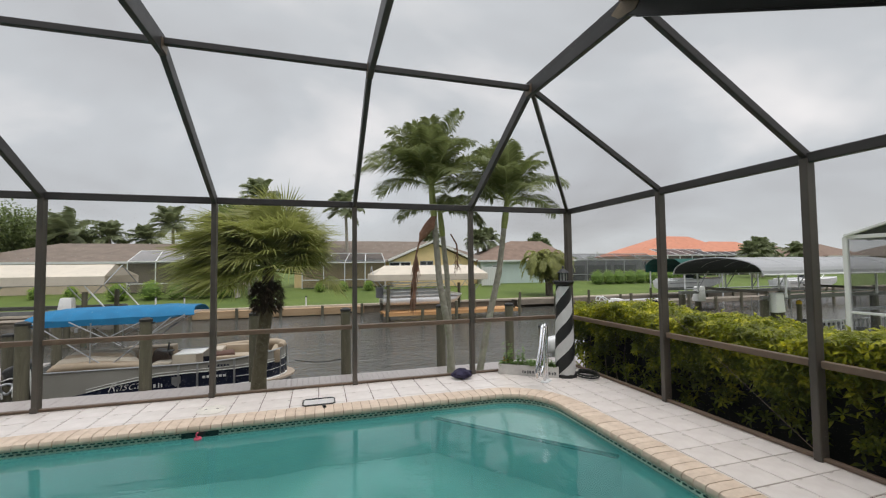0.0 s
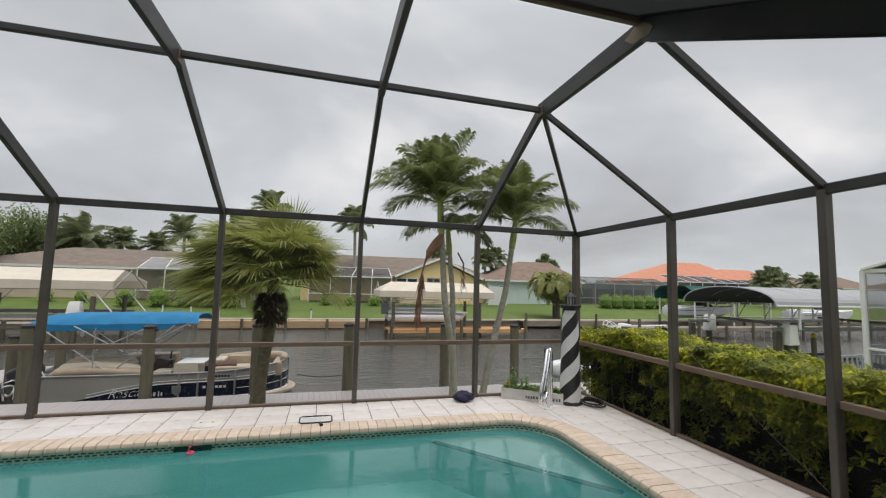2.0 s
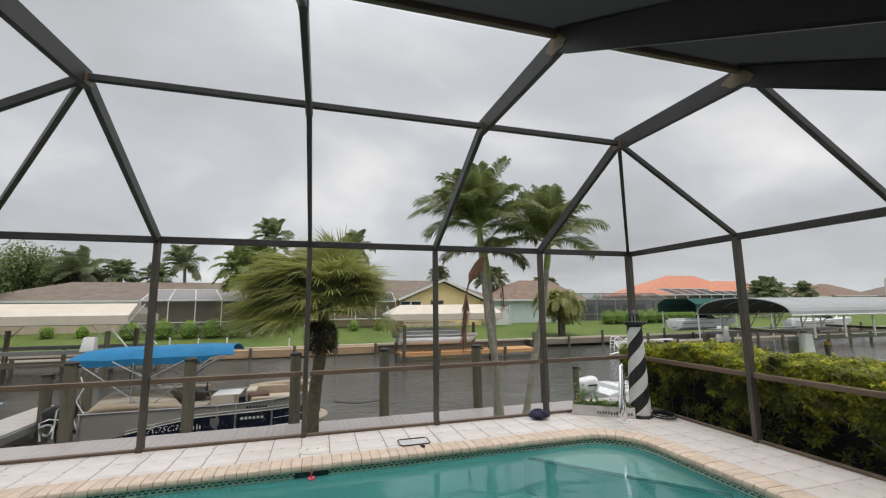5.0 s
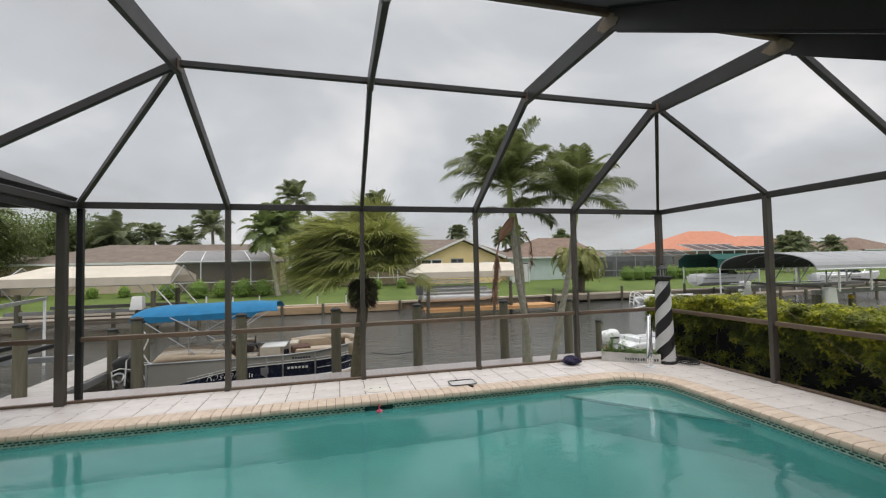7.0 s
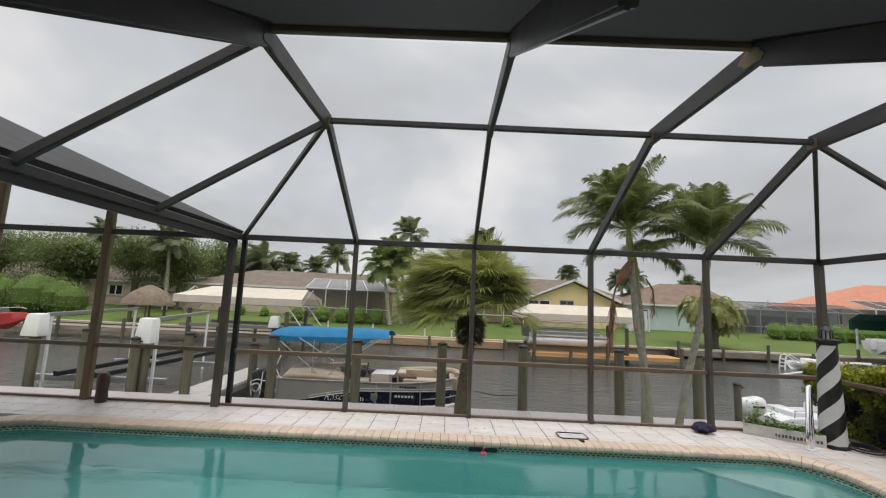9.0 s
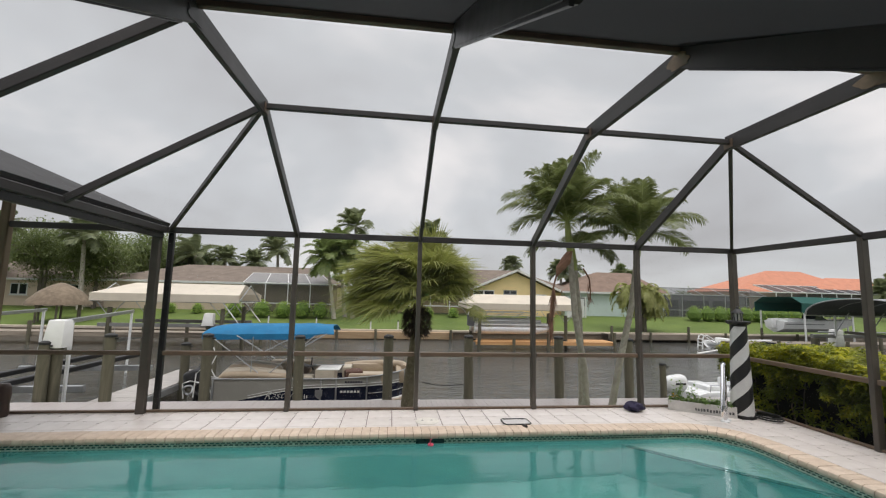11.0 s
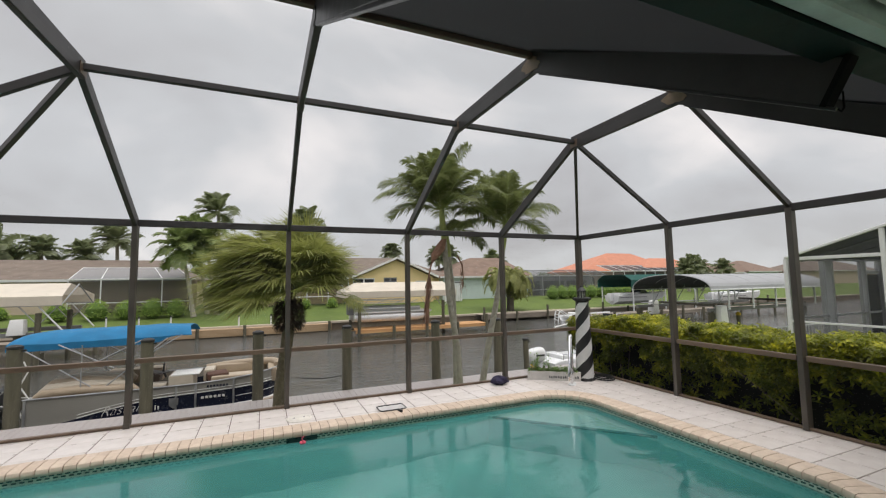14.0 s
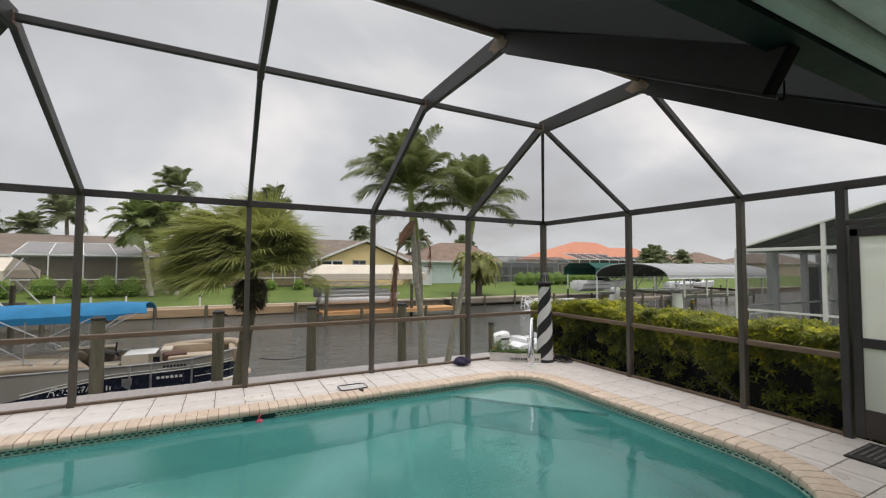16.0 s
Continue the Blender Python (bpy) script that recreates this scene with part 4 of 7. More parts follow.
cushion((-2.0, 15.45, -1.06), (1.7, 0.28, 0.32), TAN, b=0.09)
cushion((-2.0, 15.1, -1.28), (1.7, 0.55, 0.22), CREAMV)
cushion((-2.2, 13.48, -1.10), (1.2, 0.24, 0.36), TAN)
cushion((-2.2, 13.75, -1.30), (1.2, 0.5, 0.2), CREAMV)
cushion((-1.15, 14.5, -1.08), (0.26, 1.5, 0.40), TAN)
cushion((-3.0, 15.2, -1.12), (0.3, 0.8, 0.36), CREAMV)
cushion((-6.1, 14.4, -1.22), (1.5, 2.1, 0.28), TAN)
for i, (y, z, x1, r_) in enumerate(((13.50, -1.02, -4.55, 0.13), (13.80, -0.98, -4.75, 0.16), (14.12, -0.93, -5.0, 0.17), (14.45, -0.90, -5.1, 0.17), (14.85, -0.94, -4.9, 0.16))):
    g = Geo()
    g.tube([(-6.72, y, z - 0.05), (-6.6, y, z + 0.02), (-5.9, y + 0.03, z + 0.05), (x1 - 0.12, y - 0.02, z - 0.02), (x1, y - 0.02, z - 0.08)], [r_ * 0.6, r_, r_ * 1.05, r_ * 0.95, r_ * 0.5], 12)
    part("cushion", g, (TAN, CREAMV, TAN, CREAMV, TAN)[i], boat, "tan padded lounge roll" if i % 2 == 0 else "cream padded lounge roll", smooth=True)
g = Geo()
g.box((-4.45, 14.55, -1.05), (0.42, 0.5, 0.5), Matrix.Rotation(0.3, 3, "Y"))
part("helm_chair", g, paint("dark_brown_vinyl", (0.06, 0.042, 0.032), 0.5, 0.2, 5), boat, "dark brown helm chair", smooth=True, bevel=0.07)
g = Geo()
g.box((-2.75, 14.7, -1.15), (0.6, 0.7, 0.3), Matrix.Rotation(0.2, 3, "Z"))
part("towel", g, paint("dark_red_towel", (0.10, 0.05, 0.035), 0.9, 0.3, 8), boat, "dark red-brown folded cover", smooth=True, bevel=0.08)
cushion((-5.0, 15.35, -1.0), (1.4, 0.5, 0.42), TAN)
cushion((-4.15, 13.75, -1.2), (0.5, 0.5, 0.4), CREAMV, "helm_seat", b=0.1)
g = Geo()
g.box((-3.55, 13.85, -1.22), (0.62, 0.8, 0.85))
part("console", g, CREAMV, boat, "cream helm console", smooth=True, bevel=0.05)
g = Geo()
g.box((-3.45, 13.85, -0.80), (0.70, 0.8, 0.035))
part("console_top", g, TRIMW, boat, "white console lid", bevel=0.012)
g = Geo()
g.tube([(-3.95, 13.7, -0.85), (-4.02, 13.7, -0.68), (-4.0, 13.7, -0.45)], [0.03, 0.03, 0.02], 8)
g.lathe((-4.02, 13.7, -0.72), [(0.16, 0), (0.17, 0.012), (0.16, 0.024)], 16)
part("steering_wheel", g, BLACK, boat, smooth=True)
# lettering on the navy panel
for word, x, z, size, mat in (("Rascal", -5.30, -1.64, 0.33, TRIMW),):
    cu = bpy.data.curves.new("boat_name", "FONT")
    cu.body, cu.size, cu.shear, cu.extrude, cu.offset = word, size, 0.5, 0.003, -0.007
    ob = new("boat_name", cu)
    ob.parent = boat
    ob.location = (x + 4.0, BY0 - 0.025 - 14.4, z + 2.3)
    ob.rotation_euler = (radians(90), radians(-3), 0)
    cu.materials.append(mat)
    tagged(ob, "white script lettering")
for x, w, h, z in ((-4.36, 0.05, 0.13, -1.56), (-4.27, 0.05, 0.10, -1.565), (-4.19, 0.07, 0.10, -1.565), (-4.09, 0.04, 0.13, -1.555), (-4.02, 0.05, 0.09, -1.565)):
    g = Geo()
    g.box((x, BY0 - 0.02, z), (w * 0.7, 0.008, h))
    part("letter_bar", g, TRIMW, boat)
for i in range(6):
    g = Geo()
    g.box((-2.98 + i * 0.105, BY0 - 0.02, -1.42), (0.07, 0.008, 0.065))
    part("maker_bar", g, TRIMW, boat)
for i in range(7):
    g = Geo()
    g.box((-2.85 + i * 0.08, BY0 - 0.02, -1.13), (0.055, 0.008, 0.06))
    part("registration_bar", g, NAVY, boat)
g = Geo()
g.extrude([(-3.78, -1.36), (-3.56, -1.36), (-3.56, -1.54), (-3.67, -1.64), (-3.78, -1.54)], "y", BY0 - 0.024, BY0 - 0.016)
part("shield_emblem", g, GREY_AL, boat, "silver shield emblem")

# padded bolsters along the fence top
for name_, keep in (("bolster", lambda x, y: x > -3.3 and y > 14.0), ("bolster", lambda x, y: x < -4.6 and y > 15.0)):
    q = [(x - 0.1, y - 0.12, top_of(x) + 0.03) for x, y in fence if keep(x, y)]
    g = Geo()
    g.tube(q, [0.09] + [0.12] * (len(q) - 2) + [0.09], 10)
    part(name_, g, TAN, boat, "tan padded backrest roll", smooth=True)
# bimini
BLUE = paint("royal_blue_canvas", (0.005, 0.155, 0.33), 0.8, 0.15, 3, 0, 0.25, 50)
g = Geo()


def bimini(u, v):
    x = -7.25 + 3.80 * u + 0.12 * (abs(2 * v - 1) ** 2) * (1 if u > 0.5 else -1)
    y = 13.55 + 1.75 * v
    end = 1 - (2 * u - 1) ** 8 * (0.35 if u < 0.5 else 0.15)
    z = 0.27 + 0.26 * (1 - (2 * v - 1) ** 4) * end + 0.03 * noise.noise(Vector((u * 6, v * 4, 0))) + 0.05 * u
    return (x, y, z)


def belly(u, v):
    x, y, z = bimini(u, v)
    low = 0.06 + 0.10 * noise.noise(Vector((u * 3, v * 2, 7))) * 0.4 + 0.46 * max(0.0, (u - 0.78) / 0.22) ** 1.2
    return (x, y, min(z - 0.02, low + 0.06))


g.grid(bimini, 36, 18)
under = Geo()
under.grid(belly, 36, 18)
nn = len(g.v)
g.add(under.v, [tuple(reversed(f)) for f in under.f])
W = 37
edge = [j * W for j in range(19)], [j * W + 36 for j in range(19)], list(range(37)), [18 * W + i for i in range(37)]
for line in edge:
    g.f += [(p, q, nn + q, nn + p) for p, q in zip(line[:-1], line[1:])]
part("bimini_canopy", g, BLUE, boat, "royal blue canvas bimini", smooth=True)
STR = GREY_AL
for y in (13.45, 15.4):
    for (xa, za), (xb, zb) in (((-5.4, -1.03), (-7.1, 0.25)), ((-5.4, -1.03), (-3.9, 0.27)), ((-5.75, -0.4), (-4.5, 0.25)), ((-5.1, -0.45), (-6.3, 0.25)), ((-5.8, 0.2), (-5.8, -1.03)), ((-3.55, 0.33), (-4.6, -0.30))):
        g = Geo()
        g.tube([(xa, y, za), (xb, y, zb)], 0.016, 7)
        part("strut", g, STR, boat, smooth=True)
# outboard under a dark cover
g = Geo()


def motor(u, v):
    a, b = 2 * math.pi * u, math.pi * (v - 0.5)
    r = 1 + 0.18 * noise.noise(Vector((math.cos(a) * 1.5, math.sin(a) * 1.5, b * 1.6)))
    return (-7.7 + 0.40 * r * math.copysign(abs(math.cos(a)) ** 0.7, math.cos(a)) * math.cos(b) ** 0.6, 14.3 + 0.27 * r * math.copysign(abs(math.sin(a)) ** 0.7, math.sin(a)) * math.cos(b) ** 0.6,
            -1.18 + 0.30 * math.copysign(abs(math.sin(b)) ** 0.7, math.sin(b)) + 0.06 * math.cos(a))


g.grid(motor, 22, 12)
part("outboard", g, BLACK, boat, "black outboard engine cowl", smooth=True)
g = Geo()
g.tube([(-7.68, 14.3, -1.4), (-7.66, 14.3, -1.75), (-7.7, 14.3, -2.5)], [0.2, 0.14, 0.1], 10)
g.box((-7.35, 14.3, -1.62), (0.5, 0.5, 0.12))
part("engine_leg", g, BLACK, boat, "black engine leg and bracket", smooth=True)
for x, y, r in ((-7.35, 13.62, 0.17), (-7.62, 13.5, 0.13)):
    g = Geo()
    g.tube([(x + r * math.cos(t), y + 0.05 * math.sin(2 * t), -1.42 + r * math.sin(t)) for t in (2 * math.pi * i / 16 for i in range(17))], 0.03, 7)
    part("fender_ring", g, GREY_AL if r < 0.15 else BLACK, boat, smooth=True)
g = Geo()
g.tube([(-7.0, 13.35, -1.6), (-7.05, 13.35, -0.95), (-7.2, 13.35, -0.75), (-7.36, 13.35, -0.9), (-7.4, 13.35, -1.6)], 0.02, 8)
part("boarding_ladder", g, TRIMW, boat, smooth=True)
for dy in (-0.45, 0.45):
    g = Geo()
    g.tube([(-7.9, 14.3 + dy, -1.75), (-7.95, 14.3 + dy, -1.3), (-7.75, 14.3 + dy, -1.22), (-7.2, 14.3 + dy, -1.3), (-7.05, 14.3 + dy, -1.7)], 0.022, 8)
    part("guard_rail", g, TRIMW, boat, smooth=True)
g = Geo()
g.tube([(-6.75, 13.3, -1.05), (-6.95, 13.3, -0.7), (-6.8, 13.3, -0.35), (-6.9, 13.3, -0.1)], 0.018, 7)
part("flag_pole", g, TRIMW, boat, smooth=True)

# ---- small white boat by the right piles ----
WHITE_G = paint("white_gelcoat", (0.74, 0.75, 0.75), 0.25, 0.05, 2)
wb = thing("skiff", (9.2, 14.2, -2.05), "small white boat with an upright outboard at the dock", "boat")
g = Geo()
hull = [(9.2, -1.50), (9.5, -1.42), (11.2, -1.36), (12.8, -1.22), (13.1, -1.27), (12.5, -1.85), (11.2, -2.2), (9.4, -2.2), (9.2, -2.0)]
g.extrude([(x - 0.35, z) for x, z in hull], "y", 12.75, 14.3)
part("hull", g, WHITE_G, wb, bevel=0.06, smooth=True)
g = Geo()
g.box((9.6, 13.5, -1.38), (0.5, 1.1, 0.24))
part("seat", g, WHITE_G, wb, bevel=0.06, smooth=True)
g = Geo()
g.box((10.7, 13.5, -1.25), (0.45, 0.8, 0.3))
part("console", g, WHITE_G, wb, bevel=0.06, smooth=True)
g = Geo()


def cowl(u, v):
    a, b = 2 * math.pi * u, math.pi * (v - 0.5)
    return (8.30 + 0.39 * math.copysign(abs(math.cos(a)) ** 0.6, math.cos(a)) * math.cos(b) ** 0.5, 13.2 + 0.24 * math.copysign(abs(math.sin(a)) ** 0.6, math.sin(a)) * math.cos(b) ** 0.5,
            -1.2 + 0.28 * math.copysign(abs(math.sin(b)) ** 0.7, math.sin(b)) + 0.04 * math.cos(a))


g.grid(cowl, 20, 10)
eng = part("outboard", g, WHITE_G, wb, "white outboard engine cowl", smooth=True)
g = Geo()
g.box((8.35, 12.955, -1.17), (0.36, 0.02, 0.06))
part("maker_bar", g, BLACK, eng)
g = Geo()
g.tube([(8.3, 13.2, -1.35), (8.25, 13.2, -2.4)], [0.13, 0.08], 10)
part("leg", g, WHITE_G, eng, smooth=True)
g = Geo()
for i in range(4):
    g.tube([(9.3 + i * 0.7, 12.82, -1.45), (9.35 + i * 0.7, 12.82, -1.2)], 0.015, 6)
g.tube([(9.3, 12.82, -1.2), (11.45, 12.82, -1.2)], 0.015, 6)
part("hand_rail", g, CHROME, wb, smooth=True)


# ---- palms ----
TRUNK = wood("palm_trunk_bark", (0.26, 0.24, 0.20), (0.47, 0.44, 0.38), 5, (1, 1, 1), 0.85, False)
TRUNK_B = wood("shaggy_trunk_bark", (0.10, 0.08, 0.058), (0.23, 0.19, 0.14), 9, (1, 1, 1), 0.9, False)
SHAFT = paint("palm_crownshaft", (0.32, 0.36, 0.11), 0.5, 0.2, 4)
FROND = leafy("palm_fronds", (0.082, 0.106, 0.036), (0.155, 0.182, 0.066), (0.28, 0.30, 0.12))
FROND_L = leafy("fan_palm_fronds", (0.16, 0.175, 0.048), (0.27, 0.29, 0.080), (0.41, 0.41, 0.15))
DEAD = paint("dry_sheath", (0.29, 0.155, 0.105), 0.85, 0.25, 5)
RIB = paint("frond_rib", (0.27, 0.31, 0.11), 0.6, 0.2, 6)


def pinnate(g, rib, p, az, el, length, wind, rng, leaflets=34, lw=0.05, ll=0.45, curve=1.1, hang=0.3):
    """A feather frond from p: a drooping rib with leaflets on both sides."""
    d = Vector((math.cos(az) * math.cos(el), math.sin(az) * math.cos(el), math.sin(el)))
    pts, q, n = [p.copy()], p.copy(), 12
    for i in range(n):
        t = (i + 1) / n
        d = (d + Vector((wind.x * 0.10 * t, wind.y * 0.10 * t, -0.17 * curve * t))).normalized()
        q = q + d * length / n
        pts.append(q.copy())
    rib.tube(pts, [0.022 * (1 - 0.85 * i / n) for i in range(n + 1)], 4, False)
    for i in range(leaflets):
        t = 0.14 + 0.86 * (i + 0.5) / leaflets
        f = t * n
        j = min(n - 1, int(f))
        q = pts[j].lerp(pts[j + 1], f - j)
        d = (pts[j + 1] - pts[j]).normalized()
        s = d.cross(Vector((0, 0, 1)))
        s = s.normalized() if s.length > 0.05 else Vector((1, 0, 0))
        up = s.cross(d)
        for side in (-1, 1):
            ln = ll * math.sin(math.pi * (0.12 + 0.80 * t)) ** 0.7 * rng.uniform(0.85, 1.1)
            v = (s * side * 1.0 + d * 0.7 + up * rng.uniform(0.05, 0.35) + wind * 0.55).normalized()
            tip = q + v * ln - Vector((0, 0, ln * rng.uniform(hang - 0.15, hang + 0.15))) + wind * ln * 0.25
            mid = q + v * ln * 0.5
            wv = d * lw * 0.5
            mid2 = mid.lerp(tip, 0.45) + v * ln * 0.06
            g.add([q - wv * 0.4, q + wv * 0.4, mid + wv, mid2 + wv * 0.7, tip, mid2 - wv * 0.7, mid - wv], [(0, 1, 2, 6), (6, 2, 3, 5), (5, 3, 4)])


def feather_palm(path, r, crown, wind, label, fronds=13, seed=1, length=1.75, leaflets=34, shaft=0.75, group="palms on the bank", lw=0.05, ll=0.45, mat=None, low=-0.35, name="palm_tree", curve=1.1, hang=0.3, high=1.5):
    rng = random.Random(seed)
    base = path[0]
    ob = thing(name, base, label, "palm tree", group)
    fine, n = [], 26
    for i in range(n + 1):
        f = i / n * (len(path) - 1)
        j = min(len(path) - 2, int(f))
        fine.append(Vector(path[j]).lerp(Vector(path[j + 1]), f - j))
    g = Geo()
    g.tube(fine, [r * (1.35 - 0.35 * min(1, i / 5) - 0.25 * i / n) * (1 + 0.05 * (i % 2)) for i in range(n + 1)], 12)
    part("trunk", g, TRUNK, ob, "ringed grey trunk", smooth=True)
    top = fine[-1]
    if shaft:
        d = (fine[-1] - fine[-4]).normalized()
        g = Geo()
        g.tube([top, top + d * shaft * 0.3, top + d * shaft * 0.75, top + d * shaft], [r * 0.85, r * 1.0, r * 0.8, r * 0.45], 12)
        part("crownshaft", g, SHAFT, ob, "yellow-green crownshaft", smooth=True)
        top = top + d * shaft * 0.85
    g, rib = Geo(), Geo()
    for i in range(fronds):
        az = i * 2.39996 + rng.uniform(-0.2, 0.2)
        el = low + (high - low) * ((i + 0.5) / fronds) ** 0.75
        pinnate(g, rib, top, az, el, length * rng.uniform(0.88, 1.1), wind, rng, leaflets, lw, ll, curve, hang)
    part("frond_rib", rib, RIB, ob, "arching green ribs")
    part("crown", g, mat or FROND, ob, "feather fronds blown by the wind", kind="stuff")
    return ob


WIND = Vector((-0.9, 0.1, 0.05))
pa = feather_palm([(3.18, 9.2, -1.6), (3.06, 9.1, 0.0), (2.80, 9.0, 1.3), (2.69, 9.0, 2.77)], 0.085, 0, WIND * 0.3, "slender palm with a green crownshaft and wind-blown feather fronds", 24, 3, 1.6, 84, 0.85, ll=0.60, lw=0.028, low=0.2, curve=1.1, hang=0.34, high=1.5)
pb = feather_palm([(3.22, 9.6, -1.6), (3.20, 9.55, 0.0), (3.14, 9.5, 1.4), (3.04, 9.5, 2.35)], 0.075, 0, WIND * 0.3, "slender palm standing close behind another, crown in the wind", 4, 7, 1.3, 90, 0.7, ll=0.5, lw=0.03, low=0.1, curve=1.2, hang=0.4, high=0.7)
pc = feather_palm([(3.82, 9.5, -1.6), (4.10, 9.4, 0.0), (4.45, 9.35, 1.5), (4.60, 9.35, 2.55)], 0.085, 0, WIND * 0.25, "leaning slender palm with dark green feather fronds", 20, 11, 1.5, 84, 0.85, ll=0.58, lw=0.028, low=0.15, curve=1.1, hang=0.34, high=1.5)
# dead frond hanging from the first palm
g = Geo()
dp = [Vector((2.72, 9.00, 2.80)), Vector((2.57, 8.94, 2.55)), Vector((2.41, 8.94, 2.34)), Vector((2.31, 8.94, 2.12)), Vector((2.24, 8.94, 1.85)), Vector((2.20, 8.94, 1.40)), Vector((2.16, 8.94, 0.85))]
g.tube(dp, [0.05, 0.12, 0.10, 0.022, 0.02, 0.016, 0.01], 8)
rng = random.Random(21)
for i in range(150):
    t = rng.uniform(3.7, 5.95)
    j = int(t)
    q = dp[j].lerp(dp[j + 1], t - j)
    leaf(g, q, Vector((rng.uniform(-0.5, 0.45), rng.uniform(-0.4, 0.4), -1.4)), rng.uniform(0.22, 0.42), 0.03, 0.25)
single("dead_frond", g, DEAD, "dry brown palm frond hanging from a palm trunk", "palm frond", base=(2.7, 8.95, 2.6))
g = Geo()
dp = [Vector((3.21, 9.39, 2.40)), Vector((3.34, 9.34, 2.15)), Vector((3.37, 9.34, 1.80)), Vector((3.34, 9.34, 1.60))]
g.tube(dp, [0.02, 0.022, 0.016, 0.006], 6)
for i in range(24):
    leaf(g, dp[1].lerp(dp[3], rng.random()), Vector((rng.uniform(-1, 1), rng.uniform(-1, 1), -1.2)), 0.2, 0.02)
single("seed_stalk", g, DEAD, "dry brown seed stalk hanging under a palm crown", "palm frond", base=(3.21, 9.39, 2.4))


def fan_leaf(g, rib, p, d, length, rad, wind, rng, seg=24):
    """A fan leaf: a stalk and a spread of narrow blades that trail with the wind."""
    q = p + d * length - Vector((0, 0, 0.12 * length * length))
    q += wind * 0.25 * length
    rib.tube([p, p.lerp(q, 0.5) + Vector((0, 0, 0.06)), q], [0.016, 0.012, 0.009], 4, False)
    ax = (q - p).normalized()
    ax = (ax + wind * 0.55).normalized()
    s = ax.cross(Vector((rng.uniform(-0.4, 0.4), rng.uniform(-0.4, 0.4), 1)))
    s = s.normalized()
    for i in range(seg):
        a = radians(-125 + 250 * (i + 0.5) / seg)
        v = (ax * math.cos(a) + s * math.sin(a) + wind * 0.35).normalized()
        ln = rad * (0.78 + 0.22 * math.cos(a)) * rng.uniform(0.85, 1.1)
        w = v.cross(s.cross(ax)).normalized() * rad * 0.019
        m1 = q + v * ln * 0.55
        tip = q + v * ln + wind * ln * 0.25 - Vector((0, 0, ln * rng.uniform(0.02, 0.30)))
        g.add([q, m1 - w, tip, m1 + w], [(0, 1, 2, 3)])


fan = thing("fan_palm", (-1.05, 9.5, -1.35), "bushy fan palm with a shaggy trunk, leaves blown sideways", "palm tree", "palms on the bank")
g = Geo()
fine = [Vector((-1.08, 9.5, -1.4)), Vector((-1.06, 9.5, -0.6)), Vector((-1.0, 9.48, 0.0)), Vector((-0.93, 9.46, 0.55)), Vector((-0.9, 9.45, 0.95)), Vector((-0.88, 9.45, 1.75))]
g.tube(fine, [0.18, 0.145, 0.13, 0.13, 0.13, 0.10], 14)
part("trunk", g, TRUNK_B, fan, "brown fibrous trunk", smooth=True)
g = Geo()
rng = random.Random(31)
for i in range(1300):
    a, z = rng.uniform(0, 2 * math.pi), rng.uniform(0.72, 1.35)
    rr = 0.11 + 0.15 * math.sin((z - 0.62) / 0.8 * math.pi)
    q = Vector((-0.91 + rr * math.cos(a), 9.455 + rr * math.sin(a), z))
    leaf(g, q, Vector((math.cos(a), math.sin(a), rng.uniform(-0.9, 0.5))), rng.uniform(0.10, 0.19), 0.04, 0.2)
part("leaf_boot", g, paint("leaf_boot_brown", (0.085, 0.058, 0.042), 0.9, 0.3, 8), fan, "shaggy brown leaf bases", kind="stuff")
g, rib = Geo(), Geo()
rng = random.Random(17)
top = Vector((-0.86, 9.45, 1.66))
W2 = Vector((-1.0, 0.15, -0.02))
for i in range(175):
    az = i * 2.39996
    el = rng.uniform(-0.3 if math.cos(az) < -0.2 else -0.05, 1.4)
    d = Vector((math.cos(az) * math.cos(el), math.sin(az) * math.cos(el), math.sin(el)))
    if d.x > 0.1 and el < 0.3:
        continue
    lee = 0.25 if d.x > 0.15 else 1.0
    size = 1.12 if d.x < -0.1 else 1.1
    fan_leaf(g, rib, top + Vector((0, 0, rng.uniform(-0.15, 0.25))), d, rng.uniform(0.65, 1.05) * size, rng.uniform(0.65, 0.9) * size, W2 * lee * rng.uniform(0.25, 1.1) + Vector((0, 0, -0.25 * rng.random())), rng, 46)
# one small stalk bent down to windward
for d in (Vector((0.92, -0.25, 0.05)), Vector((0.9, -0.4, 0.15))):
    fan_leaf(g, rib, top + Vector((0.05, -0.05, -0.1)), d.normalized(), rng.uniform(1.2, 1.35), 0.52, Vector((0.12, 0, -0.5)), rng, 40)
part("leaf_stalk", rib, RIB, fan, "green leaf stalks")
part("crown", g, FROND_L, fan, "fan leaves streaming in the wind", kind="stuff")

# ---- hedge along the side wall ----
# front leaves, darkened in colour for the shade low in the hedge
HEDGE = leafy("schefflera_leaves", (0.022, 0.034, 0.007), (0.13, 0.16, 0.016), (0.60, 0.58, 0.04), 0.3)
hn = HEDGE.node_tree
blend = hn.nodes.new("ShaderNodeMix")
blend.inputs["Factor"].default_value = 0.65
tex = hn.nodes.new("ShaderNodeTexNoise")
tex.inputs["Scale"].default_value, tex.inputs["Detail"].default_value = 3.6, 2.0
spread = hn.nodes.new("ShaderNodeMapRange")
spread.inputs["From Min"].default_value, spread.inputs["From Max"].default_value = 0.32, 0.68
ramp_in = [n for n in hn.nodes if n.type == "VALTORGB" and n.inputs[0].links[0].from_node.type == "NEW_GEOMETRY"][0].inputs[0]
island_out = ramp_in.links[0].from_socket
